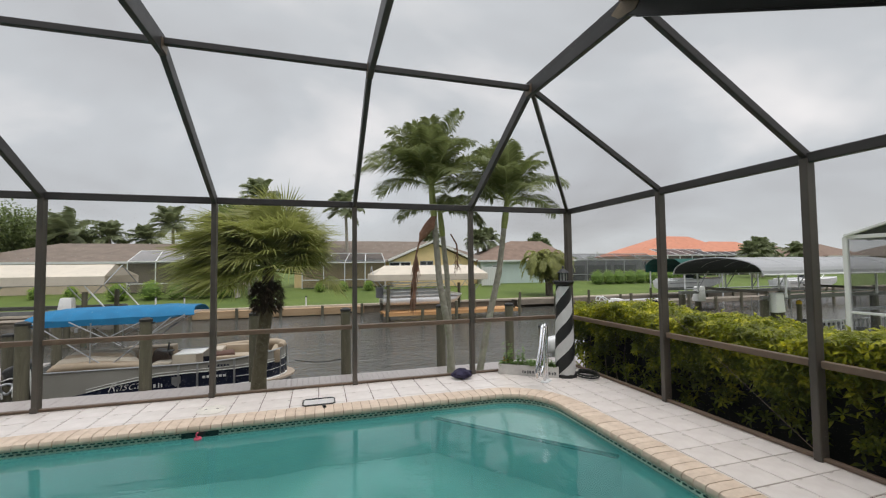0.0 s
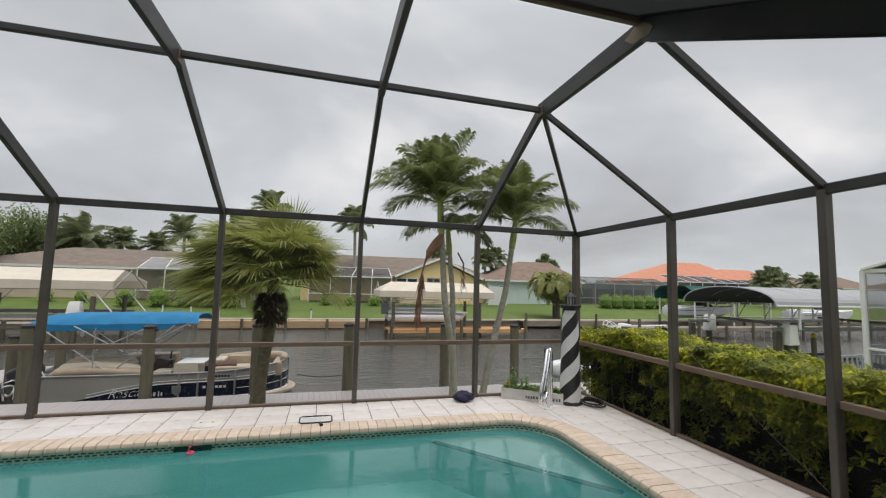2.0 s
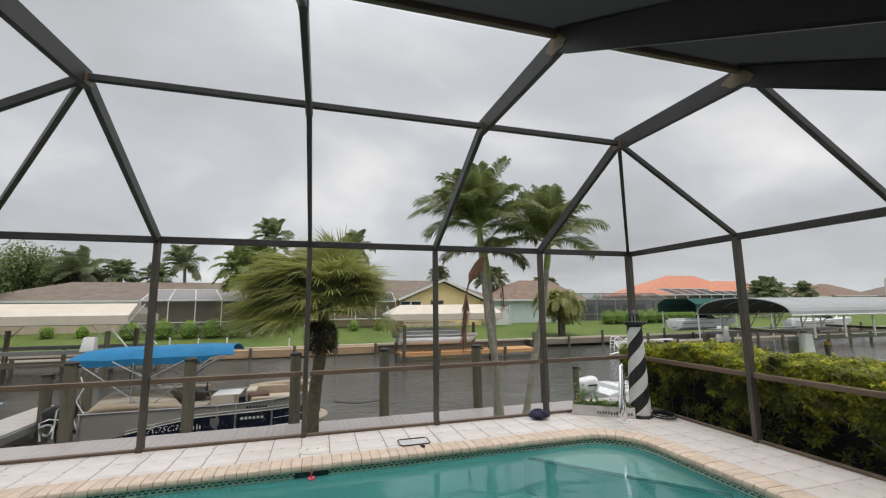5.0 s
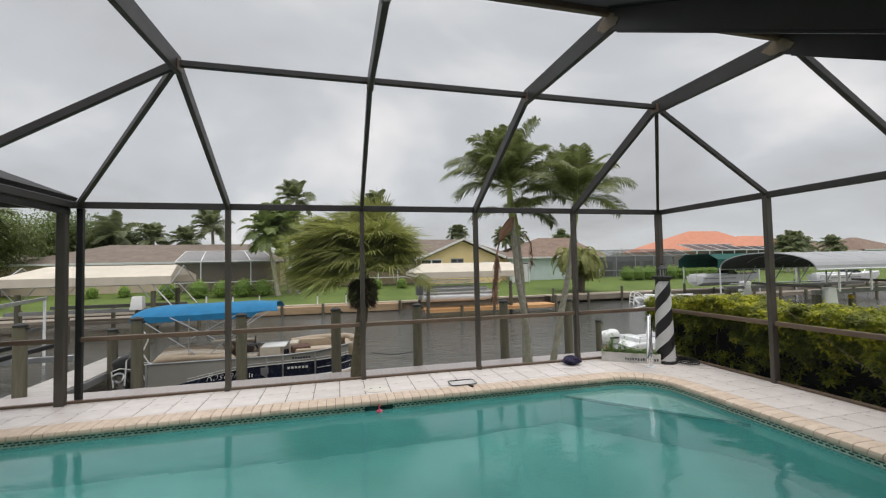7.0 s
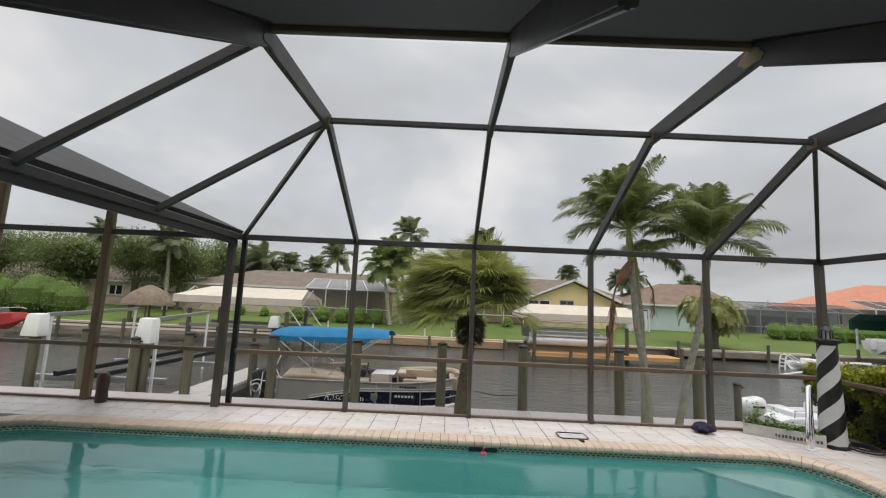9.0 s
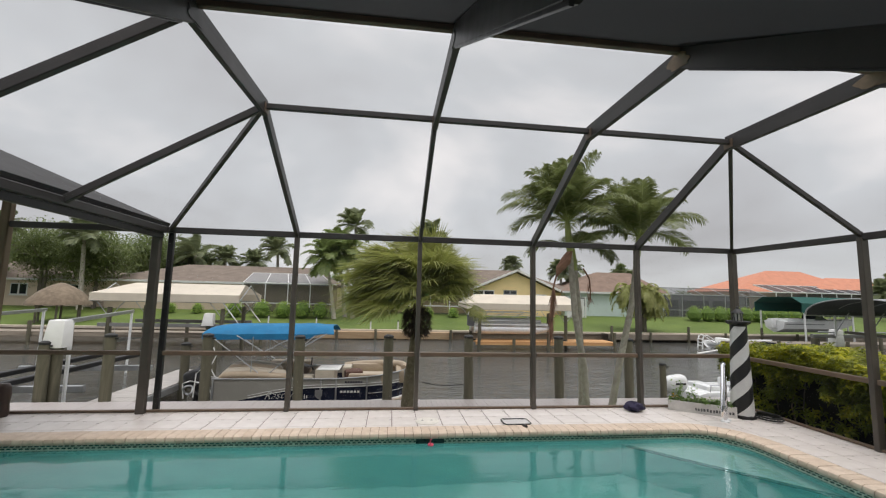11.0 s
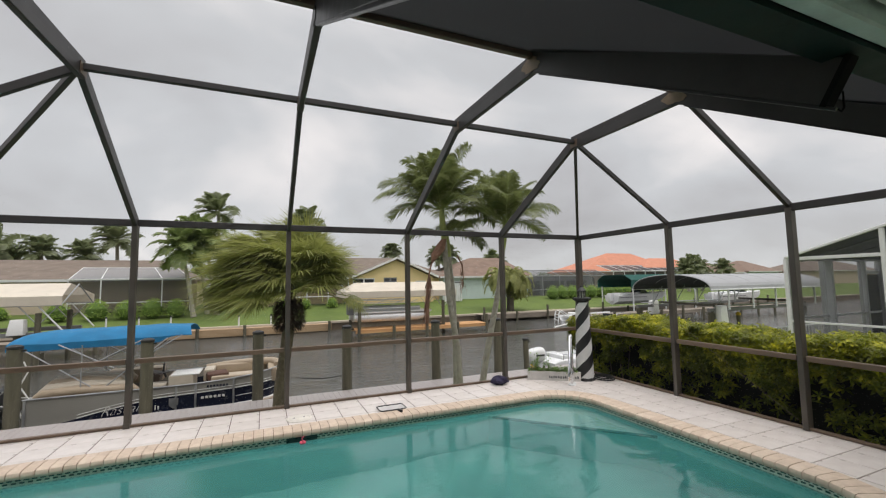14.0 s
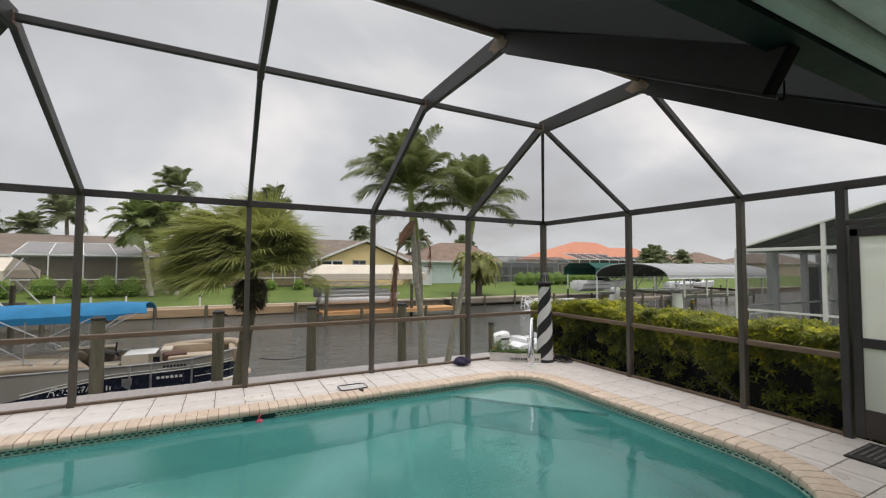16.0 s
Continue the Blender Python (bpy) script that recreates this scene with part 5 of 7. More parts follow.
hn.links.new(hn.nodes.new("ShaderNodeTexCoord").outputs["Object"], tex.inputs["Vector"])
hn.links.new(tex.outputs["Fac"], spread.inputs["Value"])
hn.links.new(island_out, blend.inputs["A"])
hn.links.new(spread.outputs[0], blend.inputs["B"])
hn.links.new(blend.outputs[0], ramp_in)
hn.nodes["Principled BSDF"].inputs["Specular IOR Level"].default_value = 0.22
# top leaves: the sky's light on them is put into a yellower, brighter colour
SKYLIT = HEDGE.copy()
SKYLIT.name = "schefflera_young_leaves"
for n in SKYLIT.node_tree.nodes:
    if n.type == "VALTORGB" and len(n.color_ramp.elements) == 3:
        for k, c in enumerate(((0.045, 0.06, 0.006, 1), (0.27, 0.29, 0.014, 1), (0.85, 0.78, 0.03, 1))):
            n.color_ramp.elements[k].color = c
hedge = thing("hedge", (4.8, 3.5, -0.35), "dense clipped hedge with glossy yellow-green leaves", "hedge")
rng = random.Random(9)
dimmed, skylit = Geo(), Geo()
# plain dark box: the shade between the leaves is its colour
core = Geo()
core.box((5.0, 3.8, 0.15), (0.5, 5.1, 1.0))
part("inner_mass", core, paint("hedge_shadow_mass", (0.008, 0.011, 0.006), 0.95, 0.3, 12), hedge, "near-black core coloured as the shade inside the hedge")
for i in range(13200):
    y = rng.uniform(1.1, 6.45)
    topz = 0.86 + 0.012 * (6.4 - y) + 0.14 * noise.noise(Vector((y * 0.9, 5, 0))) + 0.07 * noise.noise(Vector((y * 3.3, 2, 0)))
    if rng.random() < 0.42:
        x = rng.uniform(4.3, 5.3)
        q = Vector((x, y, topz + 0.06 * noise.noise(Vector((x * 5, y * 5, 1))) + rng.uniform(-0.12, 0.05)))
        nrm, g = Vector((-0.2, -0.1, 1)), skylit
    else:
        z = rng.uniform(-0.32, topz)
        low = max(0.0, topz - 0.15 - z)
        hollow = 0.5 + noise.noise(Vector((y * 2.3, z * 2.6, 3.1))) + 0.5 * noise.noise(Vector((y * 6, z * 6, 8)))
        # fewer leaves lower down, so more of the dark core shows
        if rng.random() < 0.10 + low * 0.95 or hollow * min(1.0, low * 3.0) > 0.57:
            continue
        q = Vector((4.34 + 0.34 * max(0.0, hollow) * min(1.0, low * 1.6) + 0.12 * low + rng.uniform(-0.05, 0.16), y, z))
        nrm, g = Vector((-0.65, -0.15, 0.65)), dimmed if low > 0.02 else skylit
    nrm = (nrm + Vector((rng.uniform(-0.6, 0.6), rng.uniform(-0.6, 0.6), rng.uniform(-0.5, 0.5)))).normalized()
    a0 = rng.uniform(0, 6.28)
    t1 = nrm.cross(Vector((0.3, 0.5, 0.8))).normalized()
    t2 = nrm.cross(t1)
    for j in range(5):
        a = a0 + j * math.pi / 2.7
        leaf(g, q, t1 * math.cos(a) + t2 * math.sin(a) + nrm * rng.uniform(0.0, 0.5), rng.uniform(0.065, 0.115), 0.034, 0.32, nrm)
part("foliage", dimmed, HEDGE, hedge, "deep green leaf rosettes", kind="stuff")
part("young_foliage", skylit, SKYLIT, hedge, "yellow-green rosettes coloured as lit by the sky", kind="stuff")
g = Geo()
for i in range(10):
    x, y = rng.uniform(4.6, 4.9), rng.uniform(-0.2, 6.3)
    g.tube([(x, y, -0.36), (x + rng.uniform(-0.08, 0.05), y + rng.uniform(-0.1, 0.1), 0.1), (x + rng.uniform(-0.1, 0.1), y + rng.uniform(-0.2, 0.2), 0.6)], [0.012, 0.01, 0.006], 5)
part("stems", g, TRUNK_B, hedge, "thin brown stems", kind="stuff")

# ---- far bank ----
SHINGLE = paint("brown_shingle", (0.19, 0.15, 0.12), 0.9, 0.2, 1.2, 0, 0.4, 14)
SHINGLE_R = paint("reddish_brown_shingle", (0.21, 0.145, 0.11), 0.9, 0.2, 1.2, 0, 0.4, 14)
ORANGE = paint("orange_roof_tile", (0.56, 0.235, 0.145), 0.8, 0.14, 1.5, 0, 0.4, 10)
YELLOW = paint("yellow_stucco", (0.86, 0.67, 0.36), 0.9, 0.06, 1.0, 0, 0.3, 30)
TEAL = paint("pale_teal_stucco", (0.55, 0.65, 0.63), 0.9, 0.06, 1.0, 0, 0.3, 30)
TANW = paint("tan_stucco", (0.58, 0.48, 0.37), 0.9, 0.08, 1.0, 0, 0.3, 30)
# tan stucco darkened: the shade inside the porches is in this colour
PORCH_W = paint("shaded_porch_stucco", (0.36, 0.30, 0.24), 0.9, 0.08, 1.0, 0, 0.3, 30)
ORW = paint("apricot_stucco", (0.62, 0.42, 0.27), 0.9, 0.08, 1.0, 0, 0.3, 30)
GLASS = Mat("dark_window_glass", 0.08, 0, 0.6).colour((0.02, 0.024, 0.028)).m
CANVAS = fabric("cream_canvas", (0.74, 0.67, 0.56), 0.2)
GREENC = fabric("green_canvas", (0.022, 0.12, 0.10), 0.25)
GREYC = fabric("grey_canvas", (0.50, 0.51, 0.52), 0.3)
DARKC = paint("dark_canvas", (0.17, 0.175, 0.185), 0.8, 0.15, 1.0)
DOCK_O = wood("orange_dock_timber", (0.58, 0.29, 0.11), (0.78, 0.46, 0.21), 1.5, (8, 1, 1))
DOCK_G = wood("grey_dock_timber", (0.21, 0.175, 0.135), (0.38, 0.325, 0.26), 2, (6, 1, 1))
ROOF_SCREEN = screen_like("grey_roof_screen", (0.30, 0.31, 0.32), 0.62)


def hip_roof(g, x0, x1, y0, y1, z, top, rx0, rx1, over=0.5, thick=0.18):
    """A hip roof with its ridge along x."""
    x0, x1, y0, y1, ym = x0 - over, x1 + over, y0 - over, y1 + over, (y0 + y1) / 2
    v = [(x0, y0, z), (x1, y0, z), (x1, y1, z), (x0, y1, z), (rx0, ym, top), (rx1, ym, top)]
    v += [(x, y, zz - thick) for x, y, zz in v[:4]]
    g.add(v, [(0, 1, 5, 4), (1, 2, 5), (2, 3, 4, 5), (3, 0, 4), (0, 6, 7, 1), (1, 7, 8, 2), (2, 8, 9, 3), (3, 9, 6, 0), (9, 8, 7, 6)])
    return g


def window(house, x, y, z, w, h, frame=WHITE_AL):
    """A window in a wall that faces the canal, with frame, sill and dark panes."""
    g = Geo()
    g.box((x, y - 0.03, z), (w, 0.05, h))
    ob = part("window", g, frame, house, "white framed window")
    n = max(1, round(w / 1.0))
    for i in range(n):
        g = Geo()
        g.box((x - w / 2 + (i + 0.5) * w / n, y - 0.06, z), (w / n - 0.18, 0.02, h - 0.2))
        part("pane", g, GLASS, ob)
    g = Geo()
    g.box((x, y - 0.07, z - h / 2 - 0.05), (w + 0.16, 0.12, 0.08))
    part("sill", g, frame, ob)


def house(x0, x1, y0, y1, eave, top, rx0, rx1, wall, roof, label, windows=(), base=-0.5):
    ob = thing("house", ((x0 + x1) / 2, y0, base), label, "house", "houses across the canal")
    g = Geo()
    g.box(((x0 + x1) / 2, (y0 + y1) / 2, (base + eave) / 2), (x1 - x0, y1 - y0, eave - base))
    part("wall", g, wall, ob)
    part("roof", hip_roof(Geo(), x0, x1, y0, y1, eave + 0.12, top, rx0, rx1), roof, ob)
    g = Geo()
    g.box(((x0 + x1) / 2, y0 - 0.52, eave + 0.02), (x1 - x0 + 1.0, 0.06, 0.2))
    part("fascia", g, WHITE_AL, ob, "white fascia board")
    for x, z, w, h in windows:
        window(ob, x, y0, z, w, h)
    return ob


def lanai(x0, x1, y0, y1, floor, eave, top, n, label, frame=WHITE_AL, fill=FAR_SCREEN, roof=FAR_SCREEN, tx0=None, tx1=None, rail=0.9, w=0.09):
    """A screened porch of slender posts with a sloped screen roof against its house."""
    ob = thing("screened_porch", ((x0 + x1) / 2, y0, floor), label, "screened porch", "screened porches across the canal")
    tx0, tx1 = (x0 if tx0 is None else tx0), (x1 if tx1 is None else tx1)
    for i in range(n + 1):
        x = x0 + (x1 - x0) * i / n
        xt = tx0 + (tx1 - tx0) * i / n
        g = Geo()
        g.beam((x, y0, floor), (x, y0, eave), w, w, (0, 1, 0))
        part("post", g, frame, ob)
        g = Geo()
        g.beam((x, y0, eave), (xt, y1, top), w * 0.8, w * 0.8)
        part("roof_rafter", g, frame, ob)
        if i < n:
            xn, xtn = x0 + (x1 - x0) * (i + 1) / n, tx0 + (tx1 - tx0) * (i + 1) / n
            g = Geo()
            g.add([(x, y0, floor), (xn, y0, floor), (xn, y0, eave), (x, y0, eave)], [(0, 1, 2, 3)])
            part("screen_panel", g, fill, ob)
            g = Geo()
            g.add([(x, y0, eave), (xn, y0, eave), (xtn, y1, top), (xt, y1, top)], [(0, 1, 2, 3)])
            part("roof_screen", g, roof, ob)
    for z in (floor + rail, eave):
        g = Geo()
        g.beam((x0, y0, z), (x1, y0, z), w, w * (1.3 if z == eave else 0.9))
        part("rail", g, frame, ob)
    g = Geo()
    g.beam((tx0, y1, top), (tx1, y1, top), w, w)
    part("ridge_rail", g, frame, ob)
    for x, xt in ((x0, tx0), (x1, tx1)):
        g = Geo()
        g.beam((x, y0, eave), (x, y1, eave), w, w)
        part("rail", g, frame, ob)
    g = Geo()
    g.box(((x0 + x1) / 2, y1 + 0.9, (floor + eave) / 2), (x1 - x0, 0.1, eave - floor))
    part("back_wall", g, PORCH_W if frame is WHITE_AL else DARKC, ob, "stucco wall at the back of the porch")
    for i in range(3):
        g = Geo()
        g.box((x0 + (x1 - x0) * (0.2 + 0.3 * i), y1 + 0.82, floor + 1.05), ((x1 - x0) * 0.26, 0.06, 2.1))
        part("sliding_door", g, GLASS, ob, "dark sliding glass door")
    return ob


# brown-roofed house with a white screened porch
house(-30.5, -8.2, 46.0, 58.0, 2.40, 4.55, -25.5, -11.5, TANW, SHINGLE, "long low house with a brown hip roof and tan walls", [(-27, 1.2, 2.2, 1.2), (-22, 1.2, 2.0, 1.2), (-18.2, 1.2, 1.4, 1.2)])
lanai(-16.4, -7.6, 43.6, 46.6, -0.45, 2.45, 3.55, 4, "white framed screened porch with a grey mesh roof", roof=ROOF_SCREEN, tx0=-16.4, tx1=-9.2)
# yellow gable house
yh = house(-2.5, 19.5, 47.5, 60.5, 2.45, 5.1, 1.0, 15.0, YELLOW, SHINGLE, "yellow stucco house with a brown roof and a white-trimmed gable")
g = Geo()
g.extrude([(7.9, -0.5), (16.8, -0.5), (16.8, 2.35), (12.3, 4.30), (7.9, 2.45)], "y", 45.0, 47.6)
part("gable_wall", g, YELLOW, yh)
g = Geo()
for a, b in (((7.2, 2.28), (12.3, 4.42)), ((12.3, 4.42), (17.3, 2.22))):
    v = [(a[0], 44.5, a[1]), (b[0], 44.5, b[1]), (b[0], 54.0, b[1]), (a[0], 54.0, a[1])]
    g.add(v + [(x, y, z + 0.16) for x, y, z in v], [(0, 3, 2, 1), (4, 5, 6, 7), (0, 1, 5, 4), (1, 2, 6, 5), (2, 3, 7, 6), (3, 0, 4, 7)])
part("gable_roof", g, SHINGLE, yh)
for a, b in (((7.2, 2.33), (12.32, 4.48)), ((12.28, 4.48), (17.3, 2.27))):
    g = Geo()
    g.beam((a[0], 44.44, a[1] + 0.09), (b[0], 44.44, b[1] + 0.09), 0.06, 0.24)
    part("barge_board", g, TRIMW, yh, "white barge board")
window(yh, 11.6, 45.0, 2.1, 1.5, 0.5, DARKC)
window(yh, 8.6, 45.0, 1.85, 2.4, 0.9)
window(yh, 15.2, 45.0, 1.5, 1.2, 0.9)
lanai(-1.6, 6.9, 44.8, 47.4, -0.45, 2.25, 3.30, 4, "white framed screened porch with dark mesh", tx0=-0.2, tx1=6.9)
# white fence
fen = thing("white_fence", (18.8, 44, -0.5), "white vinyl privacy fence beside a lawn", "fence")
for i in range(8):
    g = Geo()
    g.box((18.0 + i * 0.24, 44.0, 0.55), (0.22, 0.05, 2.1))
    part("picket", g, WHITE_AL, fen)
for x in (17.85, 19.95):
    g = Geo()
    g.box((x, 44.0, 0.62), (0.14, 0.14, 2.3))
    part("post", g, WHITE_AL, fen)
# teal house
house(18.6, 31.0, 46.4, 56.0, 2.30, 5.05, 24.9, 29.6, TEAL, SHINGLE_R, "pale teal house with a reddish brown hip roof", [(20.6, 1.2, 1.0, 1.2), (28.5, 1.2, 1.8, 1.3)])
lanai(31.3, 46.0, 47.5, 50.0, -0.45, 2.35, 3.25, 5, "dark screened porch beside a teal house", fill=screen_like("grey_porch_screen", (0.16, 0.165, 0.17), 0.5), frame=paint("grey_frame", (0.30, 0.31, 0.31), 0.5, 0.1, 3))
# orange roof house
oh = house(54.5, 80.0, 62.0, 72.0, 3.25, 7.3, 65.4, 72.2, ORW, ORANGE, "apricot house with a bright orange tile hip roof", [(56.5, 1.6, 1.8, 1.5), (61, 1.6, 2.0, 1.5)])
g = hip_roof(Geo(), 66, 83, 58.5, 66.0, 3.35, 6.0, 72.0, 79.0)
part("roof", g, ORANGE, oh)
lanai(56.5, 80.0, 56.5, 60.5, -0.4, 3.2, 4.4, 9, "dark screened porch with white ribs below an orange roof", w=0.12, roof=screen_like("dense_roof_screen", (0.05, 0.052, 0.055), 0.85))
# more distant roofs
house(-62, -31.5, 48.0, 58.0, 2.3, 4.4, -56, -37, paint("peach_stucco", (0.72, 0.59, 0.47), 0.9, 0.07, 1.0, 0, 0.3, 30), SHINGLE, "tan house among large trees", [(-35, 1.3, 1.4, 1.2), (-40, 1.3, 1.6, 1.2), (-45, 1.3, 1.6, 1.2)])
house(88.5, 109, 66.0, 78.0, 2.9, 6.0, 94, 102, TANW, SHINGLE_R, "distant house with a brown hip roof")
house(111, 124, 66.0, 78.0, 3.1, 6.2, 116.5, 119, TEAL, SHINGLE_R, "distant teal house with a reddish roof")
house(128, 160, 60.0, 74.0, 3.0, 6.2, 136, 152, TANW, SHINGLE, "distant low house with a brown roof")


def canopy(x0, x1, y0, y1, eave, top, mat, label, inset=1.2, legs=True, drop=0.42):
    """A fabric boat-lift canopy on posts."""
    ob = thing("boat_lift_canopy", ((x0 + x1) / 2, y0, -3), label, "boat canopy", "boat lift canopies")
    ym = (y0 + y1) / 2
    g = Geo()
    v = [(x0, y0, eave + drop), (x1, y0, eave + drop), (x1, y1, eave + drop), (x0, y1, eave + drop), (x0 + inset, ym, top), (x1 - inset * 0.3, ym, top),
         (x0, y0, eave), (x1, y0, eave), (x1, y1, eave), (x0, y1, eave)]
    g.add(v, [(0, 1, 5, 4), (2, 3, 4, 5), (3, 0, 4), (0, 6, 7, 1), (2, 8, 9, 3), (3, 9, 6, 0)])
    part("cover", g, mat, ob)
    fr = Geo()
    for x in (x0 + 0.05, x1 - 0.05):
        for y in (y0 + 0.05, y1 - 0.05):
            fr.tube([(x, y, eave), (x, ym, top - 0.05)], 0.03, 6)
    for y in (y0 + 0.05, y1 - 0.05):
        fr.tube([(x0, y, eave), (x1, y, eave)], 0.03, 6)
    part("frame", fr, GREY_AL, ob, smooth=True)
    for x in (x0 + (x1 - x0) * 0.12, x1 - (x1 - x0) * 0.12):
        for y in (y0 + 0.3, y1 - 0.3):
            g = Geo()
            g.tube([(x, y, -3.2), (x, y, eave - 0.35)], 0.12, 10)
            part("post", g, PILE_W, ob, smooth=True)
            for s in (-1, 1):
                g = Geo()
                g.tube([(x, y, eave - 0.9), (x + s * 0.75, y, eave + 0.02)], 0.025, 6)
                part("brace", g, GREY_AL, ob, smooth=True)
    return ob


canopy(-17.7, -10.0, 24.2, 28.2, 0.95, 1.98, CANVAS, "cream canvas boat-lift canopy on posts over the canal")
canopy(3.7, 12.0, 28.3, 32.3, 0.72, 1.78, CANVAS, "cream canvas canopy over a pontoon boat lift", 1.0)
gc = thing("boat_lift_canopy", (35.5, 30, -3), "teal green canvas boat-lift canopy with a dark open end", "boat canopy", "boat lift canopies")


def hood(inset):
    return [(30.0 + inset, 0.85), (30.0 + inset, 1.62), (30.9, 2.14 - inset), (33.6, 2.14 - inset), (34.5 - inset, 1.62), (34.5 - inset, 0.85)]


for nm, ins, mt, x0, x1 in (("cover", 0.0, GREENC, 31.8, 41.4), ("lining", 0.06, GREENC, 31.9, 41.3)):
    g = Geo()
    pr = hood(ins)
    for (ya, za), (yb, zb) in zip(pr[:-1], pr[1:]):
        g.panel([(x0, ya, za), (x1, ya, za), (x1, yb, zb), (x0, yb, zb)], 0.015)
    part(nm, g, mt, gc)
g = Geo()
g.panel([(41.35, y, z) for y, z in hood(0.02)], 0.015)
part("end_cover", g, GREENC, gc)
for x in (32.2, 36.7, 41.2):
    for y in (30.2, 34.3):
        g = Geo()
        g.tube([(x, y, -3.2), (x, y, 0.95)], 0.07, 8)
        part("post", g, WHITE_AL, gc, smooth=True)
# barrel canopy
BX, BXE, BYC, BHW, BEV, BRISE = 15.9, 24.6, 13.3, 2.05, 1.17, 0.70
bc = thing("barrel_canopy", (20, BYC, -3), "grey barrel-vaulted boat canopy with a dark open end", "boat canopy", "boat lift canopies")
NB = 18


def vault(x, t, r=1.0):
    a = math.pi * t
    return (x, BYC - BHW * math.cos(a) * r, BEV + BRISE * math.sin(a) ** 0.85 * r - 0.02 * (1 - r))


# second sheet inside the vault, coloured dark for the shade beneath it
for nm, mt, r, xa, xb, lb in (("cover", GREYC, 1.0, BX, BXE, ""), ("lining", fabric("shade_lining", (0.075, 0.076, 0.082), 0.2), 0.97, BX + 0.03, BXE - 0.03, "inner sheet coloured dark as the canopy's shade")):
    g = Geo()
    for i in range(NB):
        t0, t1 = i / NB, (i + 1) / NB
        for k0 in range(6):
            x0, x1 = xa + (xb - xa) * k0 / 6, xa + (xb - xa) * (k0 + 1) / 6
            g.add([vault(x0, t0, r), vault(x1, t0, r), vault(x1, t1, r), vault(x0, t1, r)], [(0, 1, 2, 3)])
    part(nm, g, mt, bc, lb, smooth=True)
for k0 in range(7):
    x = BX + 0.02 + (BXE - BX - 0.04) * k0 / 6
    g = Geo()
    g.tube([vault(x, i / NB, 0.985) for i in range(NB + 1)], 0.028, 6)
    part("hoop", g, GREY_AL, bc, smooth=True)
for y in (BYC - BHW, BYC + BHW):
    g = Geo()
    g.tube([(BX, y, BEV), (BXE, y, BEV)], 0.035, 6)
    part("eave_tube", g, WHITE_AL, bc, smooth=True)
for x in (17.2, 18.9, 20.6, 22.4, 23.8):
    for y in (BYC - BHW + 0.12, BYC + BHW - 0.12):
        g = Geo()
        g.tube([(x, y, 0.3), (x, y, BEV)], 0.04, 8)
        part("post", g, WHITE_AL, bc, smooth=True)
        g = Geo()
        g.tube([(x, y, 0.45), (x + 0.4, y + (0.25 if y < BYC else -0.25), BEV + 0.12)], 0.022, 6)
        part("brace", g, GREY_AL, bc, smooth=True)
# the lift under it
bl = thing("boat_lift", (20, BYC, -3.2), "four-pile boat lift with grey channel beams beneath a canopy", "boat lift")
LIFT_G = paint("dull_channel_metal", (0.20, 0.20, 0.195), 0.6, 0.15, 3)
LIFT_T = wood("lift_timber", (0.07, 0.062, 0.05), (0.15, 0.135, 0.11), 3, (1, 6, 1))
for y in (12.1, 16.0):
    g = Geo()
    g.beam((16.9, y, 0.24), (24.3, y, 0.24), 0.14, 0.15)
    part("channel_beam", g, LIFT_G, bl)
    g = Geo()
    g.tube([(17.2, y, 0.40), (23.9, y, 0.40)], 0.035, 8)
    part("drive_shaft", g, GREY_AL, bl, smooth=True)
    for x in (17.05, 23.6):
        g = Geo()
        g.tube([(x, y, -3.2), (x, y, 0.14)], 0.15, 12)
        part("pile", g, PILE_W, bl, smooth=True)
for x in (17.05, 23.6):
    g = Geo()
    g.beam((x - 0.1, 11.9, 0.46), (x + 0.85, 15.4, 0.46), 0.12, 0.11)
    part("cross_beam", g, LIFT_T, bl, "dark timber cross beam")
    for y in (12.6, 15.5):
        g = Geo()
        g.tube([(x, y, 0.25), (x, y, -1.35)], 0.012, 5)
        part("cable", g, GREY_AL, bl)
    g = Geo()
    g.beam((x, 12.4, -1.4), (x, 15.7, -1.4), 0.14, 0.2)
    part("cradle_beam", g, GREY_AL, bl)
for y in (13.4, 14.7):
    g = Geo()
    g.beam((17.0, y, -1.22), (23.6, y, -1.22), 0.2, 0.12)
    part("bunk", g, BLACK, bl, "black carpeted bunk")


def dock_deck(x0, x1, y0, y1, z, mat, label, every=2.4, thick=0.24, rise=0.7):
    ob = thing("far_dock", ((x0 + x1) / 2, y0, -3), label, "dock", "docks across the canal")
    n = int((x1 - x0) / 0.3)
    g = Geo()
    g.box(((x0 + x1) / 2, y0 + 0.04, z - thick / 2 - 0.03), (x1 - x0, 0.08, thick))
    g.box(((x0 + x1) / 2, y1 - 0.04, z - thick / 2 - 0.03), (x1 - x0, 0.08, thick))
    part("fascia_board", g, mat, ob)
    g = Geo()
    for i in range(n):
        w = (x1 - x0) / n
        g.box((x0 + (i + 0.5) * w, (y0 + y1) / 2, z - 0.02), (w - 0.015, y1 - y0, 0.04))
    part("decking", g, mat, ob, kind="stuff")
    m = max(2, int((x1 - x0) / every))
    for i in range(m + 1):
        x = x0 + 0.2 + (x1 - x0 - 0.4) * i / m
        g = Geo()
        g.tube([(x, y0 - 0.12, -3.2), (x, y0 - 0.12, z + (rise if i % 2 == 0 else 0.2))], 0.11, 9)
        part("support_post", g, PILE_W, ob, smooth=True)
    return ob


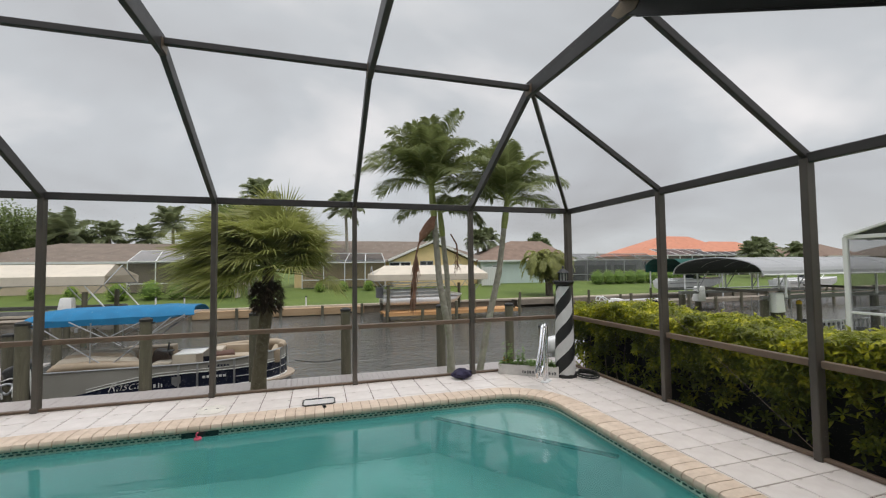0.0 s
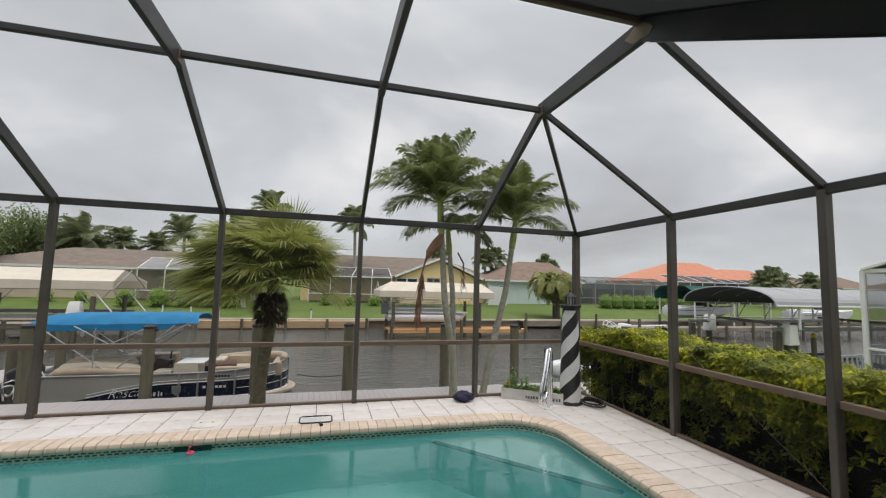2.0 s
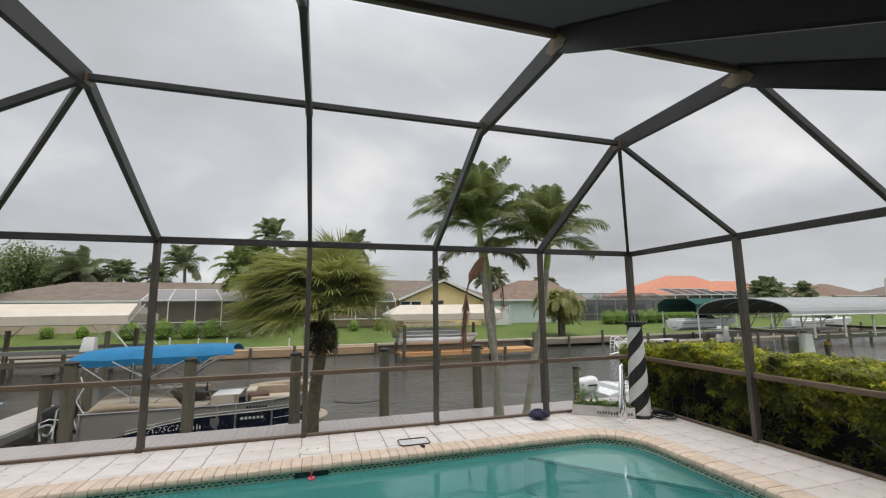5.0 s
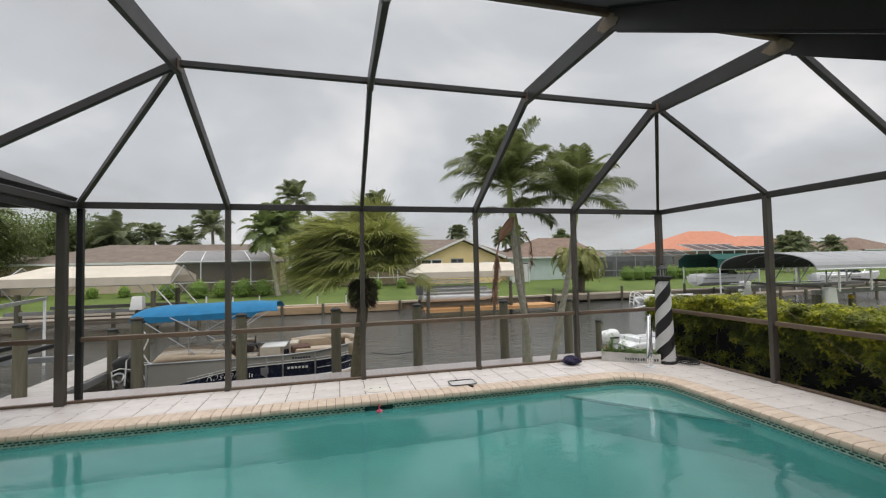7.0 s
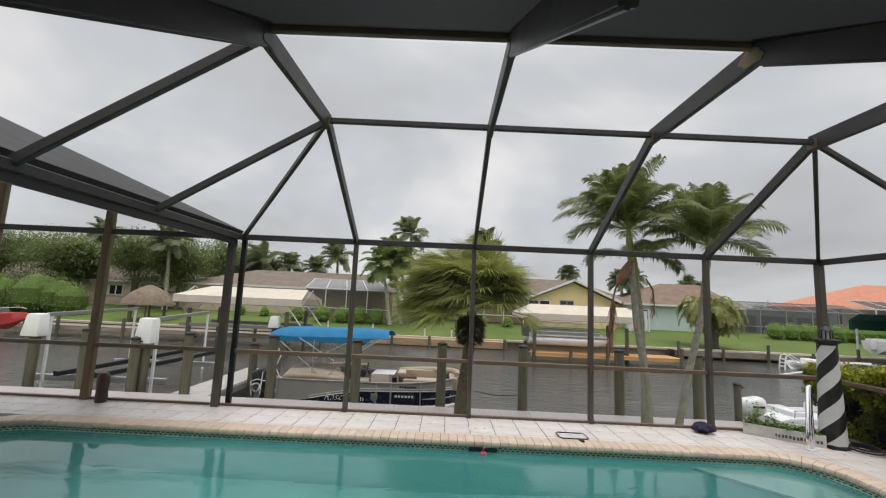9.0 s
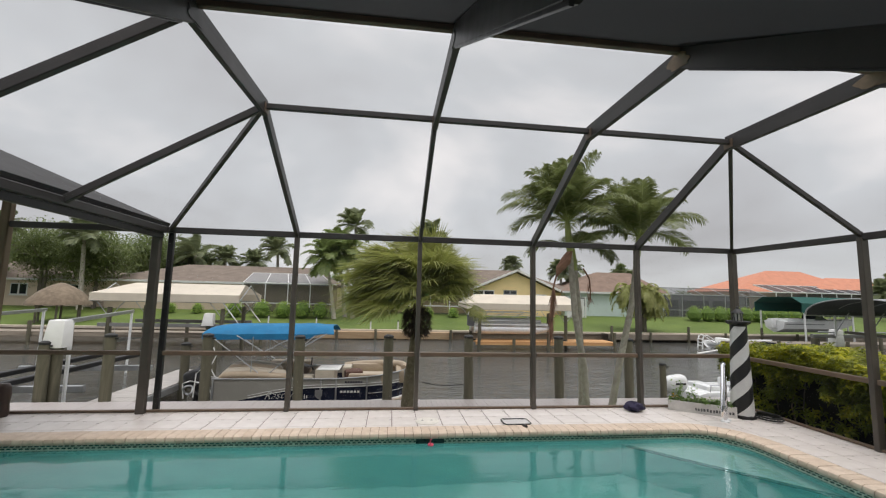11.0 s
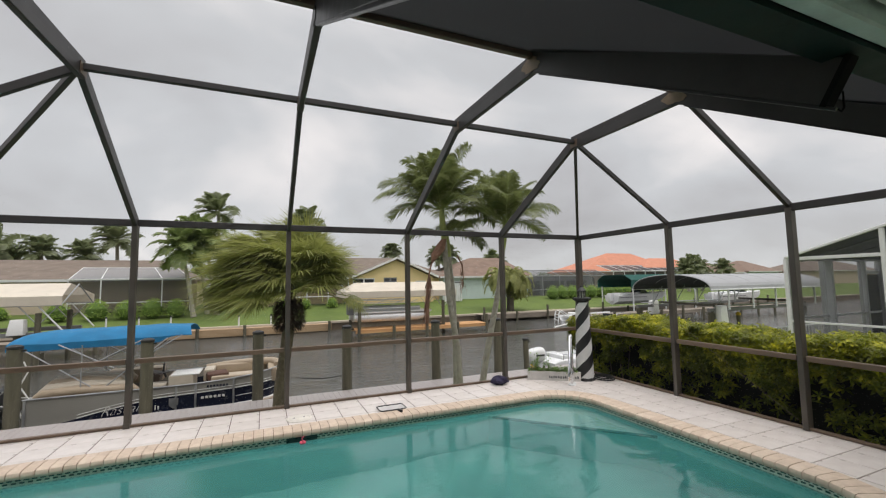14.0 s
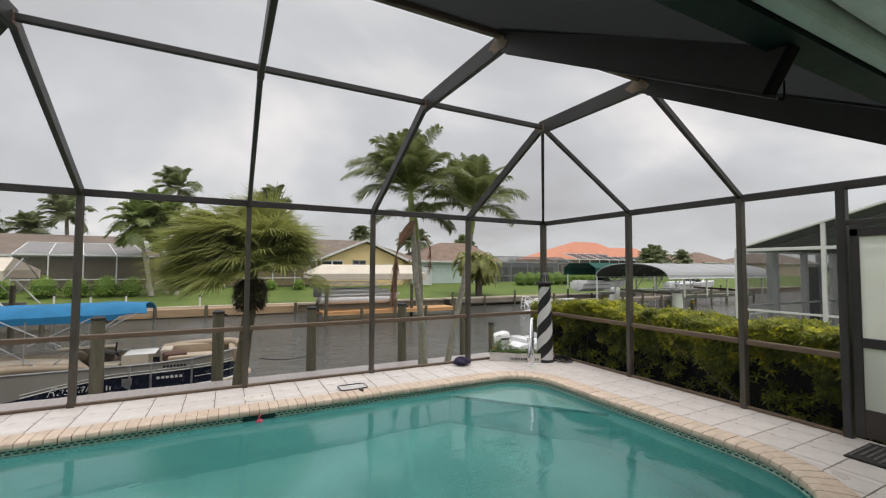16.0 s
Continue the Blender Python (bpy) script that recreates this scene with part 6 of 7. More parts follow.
dock_deck(4.3, 14.5, 27.95, 29.9, -1.45, DOCK_O, "reddish brown timber dock on piles", 2.5, 0.2)
dock_deck(-9.0, 3.6, 34.0, 35.0, -1.45, wood("tan_dock_timber", (0.40, 0.26, 0.14), (0.60, 0.44, 0.27), 1.5, (8, 1, 1)), "weathered brown timber walkway along the seawall", 3, 0.5, 0.25)
dock_deck(-34.0, -10.0, 29.5, 31.2, -1.25, DOCK_G, "grey timber dock on piles")
dock_deck(17.0, 60.0, 33.6, 34.9, -1.35, DOCK_G, "long grey timber dock along the far seawall", 3.5, 0.42)
dock_deck(22.0, 52.0, 25.6, 27.2, -1.15, DOCK_G, "grey timber dock beside boat lifts", 2.6)


def pontoon_far(x0, x1, y, z, label):
    ob = thing("pontoon_boat", ((x0 + x1) / 2, y, z), label, "boat")
    L_ = x1 - x0
    for dy in (-0.85, 0.85):
        g = Geo()
        g.tube([(x0, y + dy, z + 0.33), (x0 + 0.3, y + dy, z + 0.32), (x1 - 1.0, y + dy, z + 0.32), (x1 - 0.3, y + dy, z + 0.42), (x1, y + dy, z + 0.58)], [0.26, 0.32, 0.32, 0.2, 0.04], 14)
        part("pontoon", g, paint("silver_tube", (0.78, 0.79, 0.80), 0.35, 0.08, 2, 0.2) if "silver_tube" not in bpy.data.materials else bpy.data.materials["silver_tube"], ob, smooth=True)
    g = Geo()
    g.box(((x0 + x1) / 2, y, z + 0.68), (L_, 2.4, 0.1))
    part("deck", g, WHITE_G, ob)
    for yy in (y - 1.17, y + 1.17):
        g = Geo()
        g.box(((x0 + x1) / 2 - 0.3, yy, z + 0.9), (L_ - 1.2, 0.03, 0.3))
        part("fence_panel", g, GREY_AL, ob)
        for zz in (z + 0.95, z + 1.3):
            g = Geo()
            g.tube([(x0 + 0.3, yy - 0.03, zz), (x1 - 0.9, yy - 0.03, zz)], 0.025, 6)
            part("rail", g, WHITE_AL, ob, smooth=True)
    for xx in (x0 + 1.2, x0 + 2.6, x1 - 2.0):
        g = Geo()
        g.tube([(xx, y - 1.1, z + 1.15), (xx + 0.9, y - 1.1, z + 1.5)], 0.025, 6)
        part("bimini_strut", g, GREY_AL, ob, smooth=True)
    g = Geo()
    g.box(((x0 + x1) / 2 - 0.5, y, z + 1.52), (L_ * 0.62, 2.2, 0.07))
    part("bimini", g, WHITE_G, ob, bevel=0.02)
    g = Geo()
    g.box((x0 - 0.2, y - 0.5, z + 0.9), (0.5, 0.45, 0.75))
    part("outboard", g, DARKC, ob, bevel=0.08, smooth=True)
    return ob


pontoon_far(4.4, 10.1, 29.9, -1.02, "silver pontoon boat raised on a lift beneath a cream canopy")


def runabout(x0, x1, y, z, label, w=2.0, mat=None):
    ob = thing("motor_boat", ((x0 + x1) / 2, y, z), label, "boat")
    L_ = x1 - x0
    g = Geo()
    rows = []
    for i in range(15):
        u = i / 14
        half = w / 2 * (1 - max(0.0, (u - 0.5) / 0.5) ** 2.4)
        keel = 0.75 * max(0.0, (u - 0.62) / 0.38) ** 1.8
        gun = 0.92 + 0.22 * u
        x = x0 + L_ * u
        rows.append([(x - 0.1 * L_ * max(0, u - 0.6), y - half * 0.12, z + keel), (x, y - half * 0.82, z + 0.34 + keel * 0.6), (x, y - half, z + gun), (x, y - half * 0.86, z + gun + 0.05),
                     (x, y + half * 0.86, z + gun + 0.05), (x, y + half, z + gun), (x, y + half * 0.82, z + 0.34 + keel * 0.6), (x - 0.1 * L_ * max(0, u - 0.6), y + half * 0.12, z + keel)])
    k8 = 8
    g.add([p for r_ in rows for p in r_], [(i * k8 + j, (i + 1) * k8 + j, (i + 1) * k8 + (j + 1) % k8, i * k8 + (j + 1) % k8) for i in range(14) for j in range(k8)] + [tuple(range(8))])
    part("hull", g, mat or WHITE_G, ob, smooth=True)
    g = Geo()
    g.box((x0 + L_ * 0.25, y, z + 1.05), (L_ * 0.34, w * 0.66, 0.22))
    part("seat", g, WHITE_G, ob, bevel=0.06, smooth=True)
    g = Geo()
    g.tube([(x0 + L_ * 0.55, y - w * 0.40, z + 1.1), (x0 + L_ * 0.6, y - w * 0.40, z + 1.42), (x0 + L_ * 0.9, y - w * 0.14, z + 1.5), (x0 + L_ * 0.97, y, z + 1.42)], 0.025, 6)
    part("bow_rail", g, CHROME, ob, smooth=True)
    g = Geo()
    g.extrude([(x0 + L_ * 0.42, z + 1.0), (x0 + L_ * 0.60, z + 1.0), (x0 + L_ * 0.50, z + 1.45), (x0 + L_ * 0.44, z + 1.45)], "y", y - w * 0.3, y + w * 0.3)
    part("windscreen", g, GLASS, ob)
    g = Geo()
    g.box((x0 - 0.2, y, z + 0.75), (0.5, 0.45, 0.8))
    part("outboard", g, WHITE_G, ob, bevel=0.08, smooth=True)
    g = Geo()
    g.box((x0 + L_ * 0.25, y - w * 0.5 + 0.02, z + 0.72), (L_ * 0.46, 0.03, 0.06))
    part("stripe", g, DARKC, ob)
    return ob


runabout(31.2, 39.0, 32.0, -0.85, "white motor boat raised on a lift under a green canopy")
runabout(41.5, 49.5, 28.5, -0.95, "white motor boat with dark stripes raised on a lift")
runabout(21.3, 24.6, 24.2, -2.35, "low white boat lying on the canal water", 1.3)
runabout(-33.0, -29.5, 27.5, -1.5, "small white and red watercraft on a lift", 1.1, paint("red_gelcoat", (0.5, 0.06, 0.06), 0.3, 0.1, 2))


LIFT_WHITE = paint("white_lift_plastic", (0.86, 0.86, 0.84), 0.4, 0.05, 3)


def lift_box(x, y, z0, z1, w, label="white boat-lift motor cover on a pile"):
    ob = thing("lift_motor_cover", (x, y, -3.2), label, "lift motor", "boat lift motor covers")
    g = Geo()
    pts = [(x - w * 0.5, y - w * 0.4), (x + w * 0.5, y - w * 0.4), (x + w * 0.5, y + w * 0.4), (x - w * 0.5, y + w * 0.4)]
    k_ = 0.78
    g.add([(px, py, z0) for px, py in pts] + [(x + (px - x) * k_ + 0.04, y + (py - y) * k_, z1) for px, py in pts],
          [(3, 2, 1, 0), (4, 5, 6, 7), (0, 1, 5, 4), (1, 2, 6, 5), (2, 3, 7, 6), (3, 0, 4, 7)])
    part("cover", g, LIFT_WHITE, ob, bevel=0.05, smooth=True)
    g = Geo()
    g.tube([(x, y + w * 0.1, -3.2), (x, y + w * 0.1, z0 + 0.1)], 0.14, 10)
    part("support_post", g, PILE_W, ob, smooth=True)
    return ob


lift_box(-14.40, 12.7, 0.0, 0.70, 0.55)
lift_box(-10.85, 12.7, -0.06, 0.72, 0.55)
lift_box(18.2, 16.1, -0.22, 0.52, 0.50)
lift_box(17.45, 11.95, -0.33, 0.44, 0.52)
lift_box(-11.6, 24.4, -0.35, 0.35, 0.6)
# low white skiff against the far bank
sk = thing("skiff", (26.6, 30.4, -2.2), "low white skiff moored below the far seawall", "boat")
g = Geo()


def skiff_hull(u, v):
    """Half-round hull, pointed towards the bow."""
    full = math.sin(min(1.0, 0.25 + (1 - u) * 1.6) * math.pi / 2)
    a = (v - 0.5) * math.pi
    return (23.8 + 5.8 * u, 30.4 + 0.8 * full * math.sin(a), -1.5 + 0.12 * u * u - 0.62 * math.cos(a) * full)


g.grid(skiff_hull, 12, 10)
part("hull", g, WHITE_G, sk, smooth=True)
g = Geo()
g.cham((26.1, 30.4, -1.6), (4.2, 1.35, 0.06), 0.02)
part("deck", g, WHITE_G, sk)
g = Geo()
g.cham((24.9, 30.4, -1.42), (0.5, 1.1, 0.3), 0.05)
part("bench", g, LIFT_WHITE, sk)
lad = thing("boarding_ladder", (22.9, 30.2, -2.3), "white tube boarding ladder standing in the water", "ladder")
for y in (29.95, 30.45):
    g = Geo()
    g.tube([(22.7, y, -2.4), (22.8, y, -1.35), (22.9, y, -1.08), (23.15, y, -1.02), (23.4, y, -1.15), (24.0, y, -1.55)], 0.05, 8)
    part("rail", g, LIFT_WHITE, lad, smooth=True)
for z in (-1.85, -1.6, -1.35):
    g = Geo()
    g.tube([(22.78, 29.95, z), (22.78, 30.45, z)], 0.04, 8)
    part("rung", g, LIFT_WHITE, lad, smooth=True)
g = Geo()
g.tube([(19.6, 26.5, -1.98), (23.1, 28.2, -1.86)], 0.06, 8)
single("mooring_pole", g, LIFT_WHITE, "white pole floating on the canal beside a ladder", "pole", base=(19.6, 26.5, -2.05))
cl = thing("boat_lift", (-13.8, 26.2, -3.2), "grey boat lift beneath a cream canopy", "boat lift")
for y in (24.5, 27.9):
    g = Geo()
    g.beam((-17.3, y, -0.35), (-10.4, y, -0.35), 0.14, 0.2)
    part("channel_beam", g, LIFT_G, cl)
for x in (-16.6, -11.2):
    g = Geo()
    g.beam((x, 24.4, -1.25), (x, 28.0, -1.25), 0.14, 0.2)
    part("cradle_beam", g, GREY_AL, cl)
    for y in (24.8, 27.6):
        g = Geo()
        g.tube([(x, y, -0.4), (x, y, -1.2)], 0.015, 5)
        part("cable", g, GREY_AL, cl)
for y in (25.5, 26.9):
    g = Geo()
    g.beam((-17.0, y, -1.05), (-10.8, y, -1.05), 0.2, 0.14)
    part("bunk", g, DOCK_G, cl, "weathered timber bunk")
for y in (24.4, 28.0):
    g = Geo()
    g.tube([(-9.9, y, -0.35), (-10.9, y, 0.9)], 0.035, 7)
    part("guide_pole", g, WHITE_AL, cl, "white slanting guide pole", smooth=True)
# near left boat lift: cradle beams and channel rails
lift_ob = thing("boat_lift", (-12.5, 15, -3.2), "aluminium boat lift with dark bunks beside the dock", "boat lift")
for dx in (0, 3.55):
    g = Geo()
    g.beam((-14.35 + dx, 13.0, 0.66), (-16.6 + dx, 20.0, 0.62), 0.08, 0.13)
    part("channel_beam", g, GREY_AL, lift_ob)
    for t in (0.03, 0.97):
        g = Geo()
        p = Vector((-14.35 + dx, 13.0, 0.6)).lerp(Vector((-16.6 + dx, 20.0, 0.6)), t)
        g.beam((p.x, p.y, -3.2), (p.x, p.y, 0.62), 0.08, 0.08, (1, 0, 0))
        part("guide_post", g, WHITE_AL, lift_ob)
for dx in (0, 1.3):
    g = Geo()
    g.beam((-13.9 + dx, 13.1, -1.2), (-12.8 + dx, 18.0, -0.98), 0.2, 0.16)
    part("bunk", g, BLACK, lift_ob, "black carpeted bunk")
for y in (13.6, 17.2):
    g = Geo()
    g.beam((-15.2, y, -1.42), (-10.6, y, -1.38), 0.14, 0.2)
    part("cradle_beam", g, GREY_AL, lift_ob)
for x in (-11.0, -12.55, -16.2):
    pile(x, 12.5, 0.1 if x > -12 else 0.3)
fd = thing("finger_dock", (-9.2, 15, -3.2), "narrow grey board dock running out into the canal", "dock")
g = Geo()
for i in range(34):
    g.box((-9.15, 12.36 + i * 0.15, DOCK - 0.05), (1.15, 0.138, 0.04))
part("decking", g, wood("finger_dock_boards", (0.36, 0.335, 0.31), (0.52, 0.49, 0.46), 5, (6, 1, 1)), fd, kind="stuff")
for x in (-9.75, -8.55):
    g = Geo()
    g.beam((x, 12.3, DOCK - 0.17), (x, 17.4, DOCK - 0.17), 0.05, 0.2)
    part("stringer", g, GREY_AL, fd)
for y in (15, 17.3):
    pile(-8.45, y, -0.2)
# white dock railing beyond the hedge
wr = thing("dock_railing", (23, 13, -1.6), "white picket railing along a neighbouring dock", "railing")
g = Geo()
g.beam((20.5, 12.7, -0.95), (27, 12.7, -0.95), 0.08, 0.06)
part("top_rail", g, WHITE_AL, wr)
for i in range(22):
    g = Geo()
    g.beam((20.6 + i * 0.3, 12.7, -1.6), (20.6 + i * 0.3, 12.7, -0.97), 0.06, 0.06, (0, 1, 0))
    part("picket", g, WHITE_AL, wr)
# pile with a yellow cap
pile(19.5, 12.45, -0.12, 0.09, label="dark pile with a yellow cap by the boat lift", cap=False)
g = Geo()
g.lathe((19.5, 12.45, -0.12), [(0.105, 0), (0.105, 0.1), (0.03, 0.17)], 10)
single("pile_cap", g, paint("yellow_cap", (0.65, 0.42, 0.03), 0.6, 0.1, 5), "yellow plastic cap on a pile", "pile cap", smooth=True, base=(19.5, 12.45, -0.12))

# neighbour's white framed enclosure
NB_SCREEN = screen_like("neighbour_screen", (0.07, 0.07, 0.075), 0.33)
nb = thing("neighbour_enclosure", (10.7, 3, -0.4), "white framed screen enclosure with a dark roof next door", "screen enclosure")
NX, NY = 10.7, 5.75
NB_WHITE = paint("bright_white_frame", (0.86, 0.85, 0.85), 0.4, 0.04, 3)


def nbm(a, b, w=0.07, h=0.07, mat=NB_WHITE, nm="frame_bar"):
    g = Geo()
    g.beam(a, b, w, h, (0, 0, 1) if abs(a[2] - b[2]) < 2 else (1, 0, 0))
    part(nm, g, mat, nb)


roof_at = lambda y: 2.12 + (NY - y) * 0.31
for y in (NY, 3.92, 1.9, 0.0):
    nbm((NX, y, -0.4), (NX, y, roof_at(y)), 0.085, 0.085, nm="post")
nbm((NX, NY, 2.12), (NX, -2.5, 2.12), 0.06, 0.08, nm="eave_bar")
nbm((NX, NY, 0.57), (NX, -2.5, 0.57), 0.05, 0.05, nm="chair_rail")
nbm((NX - 0.03, NY, roof_at(NY) + 0.03), (NX - 0.03, -2.5, roof_at(-2.5) + 0.03), 0.06, 0.07, nm="roof_edge")
# greyer copy of the white frame, its shade mixed into the paint
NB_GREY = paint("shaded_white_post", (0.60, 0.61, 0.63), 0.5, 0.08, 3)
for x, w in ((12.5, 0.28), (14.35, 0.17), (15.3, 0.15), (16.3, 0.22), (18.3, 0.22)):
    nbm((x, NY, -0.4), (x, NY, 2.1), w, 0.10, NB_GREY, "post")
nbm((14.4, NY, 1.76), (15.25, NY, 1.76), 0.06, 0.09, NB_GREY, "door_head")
g = Geo()
g.box((14.83, NY + 0.02, 0.67), (0.80, 0.03, 2.05))
part("screen_door", g, paint("dark_door_mesh", (0.05, 0.052, 0.056), 0.6, 0.1, 3), nb, "dark screen door")
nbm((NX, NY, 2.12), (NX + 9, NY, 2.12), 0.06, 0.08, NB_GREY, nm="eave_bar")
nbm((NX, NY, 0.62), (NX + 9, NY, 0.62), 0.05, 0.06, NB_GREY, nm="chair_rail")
for pts in ([(NX, NY, -0.4), (NX, -2.5, -0.4), (NX, -2.5, roof_at(-2.5)), (NX, NY, roof_at(NY))], [(NX, NY, -0.4), (NX + 9, NY, -0.4), (NX + 9, NY, 2.1), (NX, NY, 2.1)]):
    g = Geo()
    g.add(pts, [(0, 1, 2, 3)])
    part("screen_panel", g, NB_SCREEN, nb)
g = Geo()
g.panel([(NX + 0.02, NY, roof_at(NY) + 0.03), (NX + 9, NY, roof_at(NY) + 0.03), (NX + 9, -2.5, roof_at(-2.5) + 0.03), (NX + 0.02, -2.5, roof_at(-2.5) + 0.03)], 0.025)
for x in (NX + 0.9, NX + 2.2, NX + 3.6, NX + 5.0):
    nbm((x, NY + 0.1, roof_at(NY) - 0.02), (x, -2.5, roof_at(-2.5) - 0.02), 0.07, 0.12, paint("grey_purlin", (0.16, 0.165, 0.175), 0.5, 0.1, 3) if "grey_purlin" not in bpy.data.materials else bpy.data.materials["grey_purlin"], "roof_beam")
part("roof_panel", g, paint("dark_pan_roof", (0.085, 0.088, 0.095), 0.6, 0.15, 2), nb, "dark roof panel")
g = Geo()
g.box((NX + 4.5, -0.6, 1.0), (9, 0.2, 3.0))
part("back_wall", g, paint("grey_wall", (0.22, 0.22, 0.23), 0.85, 0.1, 1), nb)

# slab added to send pale bounced light up into the enclosure
g = Geo()
g.box((NX + 4.5, (NY - 2.5) / 2, -0.38), (9.2, NY + 2.6, 0.1))
part("floor_slab", g, paint("bounce_slab", (0.46, 0.45, 0.43), 0.85, 0.12, 1.0, 0, 0.3, 30), nb, "pale slab added under the neighbour enclosure")


# ---- trees and shrubs ----
LEAF = leafy("broad_leaves", (0.085, 0.115, 0.040), (0.15, 0.195, 0.065), (0.24, 0.285, 0.10))
LEAF_B = leafy("bright_shrub_leaves", (0.16, 0.26, 0.04), (0.28, 0.41, 0.06), (0.40, 0.50, 0.11))
LIMB = wood("limb_bark", (0.10, 0.085, 0.07), (0.20, 0.175, 0.145), 4, (1, 1, 1), 0.9, False)


def clumps(g, rng, c, r, n, size, squash=0.8):
    """Leaves round many small centres inside an uneven crown."""
    cs = []
    n = int(n * 2.4)
    size *= 1.25
    while len(cs) < max(8, n // 60):
        v = Vector((rng.gauss(0, 1), rng.gauss(0, 1), rng.gauss(0, 1))).normalized() * rng.uniform(0.25, 0.95)
        cs.append(Vector((c[0] + v.x * r, c[1] + v.y * r, c[2] + v.z * r * squash)))
    for i in range(n):
        q = rng.choice(cs)
        d = Vector((rng.gauss(0, 1), rng.gauss(0, 1), rng.gauss(0, 0.8)))
        p = q + d.normalized() * min(d.length, 1.7) * r * 0.2
        leaf(g, p, Vector((rng.uniform(-1, 1), rng.uniform(-1, 1), rng.uniform(-0.6, 0.8))), size * rng.uniform(0.7, 1.3), size * 0.5, 0.25)


def tree(x, y, base, top, r, n, size, label, seed, mat=None, trunks=1, name="tree", group="trees across the canal", squash=0.75):
    rng = random.Random(seed)
    ob = thing(name, (x, y, base), label, "tree", group)
    cz = top - r * squash
    g = Geo()
    for t in range(trunks):
        dx = rng.uniform(-0.5, 0.5) * (trunks > 1)
        g.tube([(x + dx, y, base - 0.1), (x + dx * 1.6, y, (base + cz) / 2), (x + dx * 2.5, y, cz)], [0.05 * r + 0.06, 0.04 * r + 0.04, 0.02 * r + 0.02], 8)
        for i in range(6):
            a, l = rng.uniform(0, 6.28), rng.uniform(0.5, 0.85) * r
            g.tube([(x + dx * 2, y, cz - r * 0.4), (x + l * 0.6 * math.cos(a), y + l * 0.6 * math.sin(a), cz - 0.05 * r), (x + l * math.cos(a), y + l * math.sin(a), cz + r * 0.3 * rng.uniform(-0.5, 1))], [0.03 * r, 0.02 * r, 0.008 * r], 6)
    part("trunk", g, LIMB, ob, smooth=True)
    g = Geo()
    clumps(g, rng, (x, y, cz), r, n, size, squash)
    part("crown", g, mat or LEAF, ob, "broad leafy crown with gaps", kind="stuff")
    return ob


def shrub(x, y, z, r, seed, label="round clipped green shrub", mat=None, n=520, size=0.14):
    rng = random.Random(seed)
    g = Geo()
    for i in range(n):
        v = Vector((rng.gauss(0, 1), rng.gauss(0, 1), rng.gauss(0, 1))).normalized()
        if v.z < -0.6:
            continue
        p = Vector((x, y, z + r * 0.8)) + v * r * rng.uniform(0.75, 1.02)
        leaf(g, p, v + Vector((rng.uniform(-0.7, 0.7), rng.uniform(-0.7, 0.7), rng.uniform(-0.5, 0.7))), size, size * 0.55, 0.2)
    ob = thing("shrub", (x, y, z), label, "shrub", "clipped shrubs")
    part("foliage", g, mat or LEAF_B, ob, kind="stuff")
    g = Geo()
    g.lathe((x, y, z), [(r * 0.3, -0.05), (r * 0.75, r * 0.4), (r * 0.78, r), (r * 0.4, r * 1.5), (0.02, r * 1.6)], 10)
    part("inner_mass", g, paint("shrub_inner", (0.09, 0.15, 0.03), 0.95, 0.2, 6) if "shrub_inner" not in bpy.data.materials else bpy.data.materials["shrub_inner"], ob, smooth=True)


for i, x in enumerate((-16.4, -13.9, -11.9, -10.1, -8.4)):
    shrub(x, 41.8, ground_z(41.8), 0.86 + 0.06 * (i % 2), 40 + i, n=900)
for i, x in enumerate((-23, -20.5, 0.2, 2.4, 5.0)):
    shrub(x, 43.6, ground_z(43.6), 0.55, 50 + i)
for i in range(9):
    shrub(33.0 + i * 1.6, 43.8, ground_z(43.8), 0.95, 60 + i, "dense green shrub in a hedge row")
for i in range(7):
    shrub(-37.5 - i * 1.7, 39.5 + 0.4 * (i % 2), ground_z(39.5), 1.7 + 0.3 * (i % 3), 80 + i, "large rounded green bush by the water", LEAF, 1100, 0.2)
PALE_FR = leafy("clump_palm_fronds", (0.10, 0.14, 0.045), (0.18, 0.235, 0.075), (0.30, 0.35, 0.12))
for i, (x, y, z, ln) in enumerate(((-7.9, 41.4, 4.3, 2.6), (-6.2, 42.2, 4.9, 2.7), (-7.0, 42.8, 5.5, 2.5))):
    feather_palm([(x + 0.9, y, -0.9), (x + 0.5, y, z * 0.4), (x, y, z)], 0.17, 0, Vector((-0.25, 0, 0)), "pale-trunked clump palm beside a screened porch", 24, 400 + i, ln, 34, 0.6, "clump palms", 0.15, 0.95, PALE_FR, -0.45, curve=1.5)
for i, (x, y, top, r) in enumerate(((-34, 60, 9.3, 4.8), (-41, 61, 9.8, 5.2), (-48, 60, 9.6, 5.2), (-56, 60, 9.8, 5.4), (-64, 60, 9.4, 5.2), (-28.5, 59, 7.4, 3.4), (-43.5, 47, 6.6, 2.6))):
    tree(x, y, -0.5, top, r, 4200, 0.36, "large dark green tree above a tan house", 110 + i)
NEAR_LEAF = leafy("dark_broad_leaves", (0.055, 0.075, 0.025), (0.105, 0.135, 0.042), (0.19, 0.225, 0.07))
for i, (x, y, top, r) in enumerate(((-31.2, 45.6, 7.2, 3.3), (-36.6, 46.0, 7.6, 3.2), (-44.5, 45.5, 7.4, 3.6), (-51.5, 45.0, 7.6, 3.6))):
    tree(x, y, -0.5, top, r, 5200, 0.20, "dense dark green tree in front of a tan house", 140 + i, NEAR_LEAF, 1 + i % 2, squash=0.85)
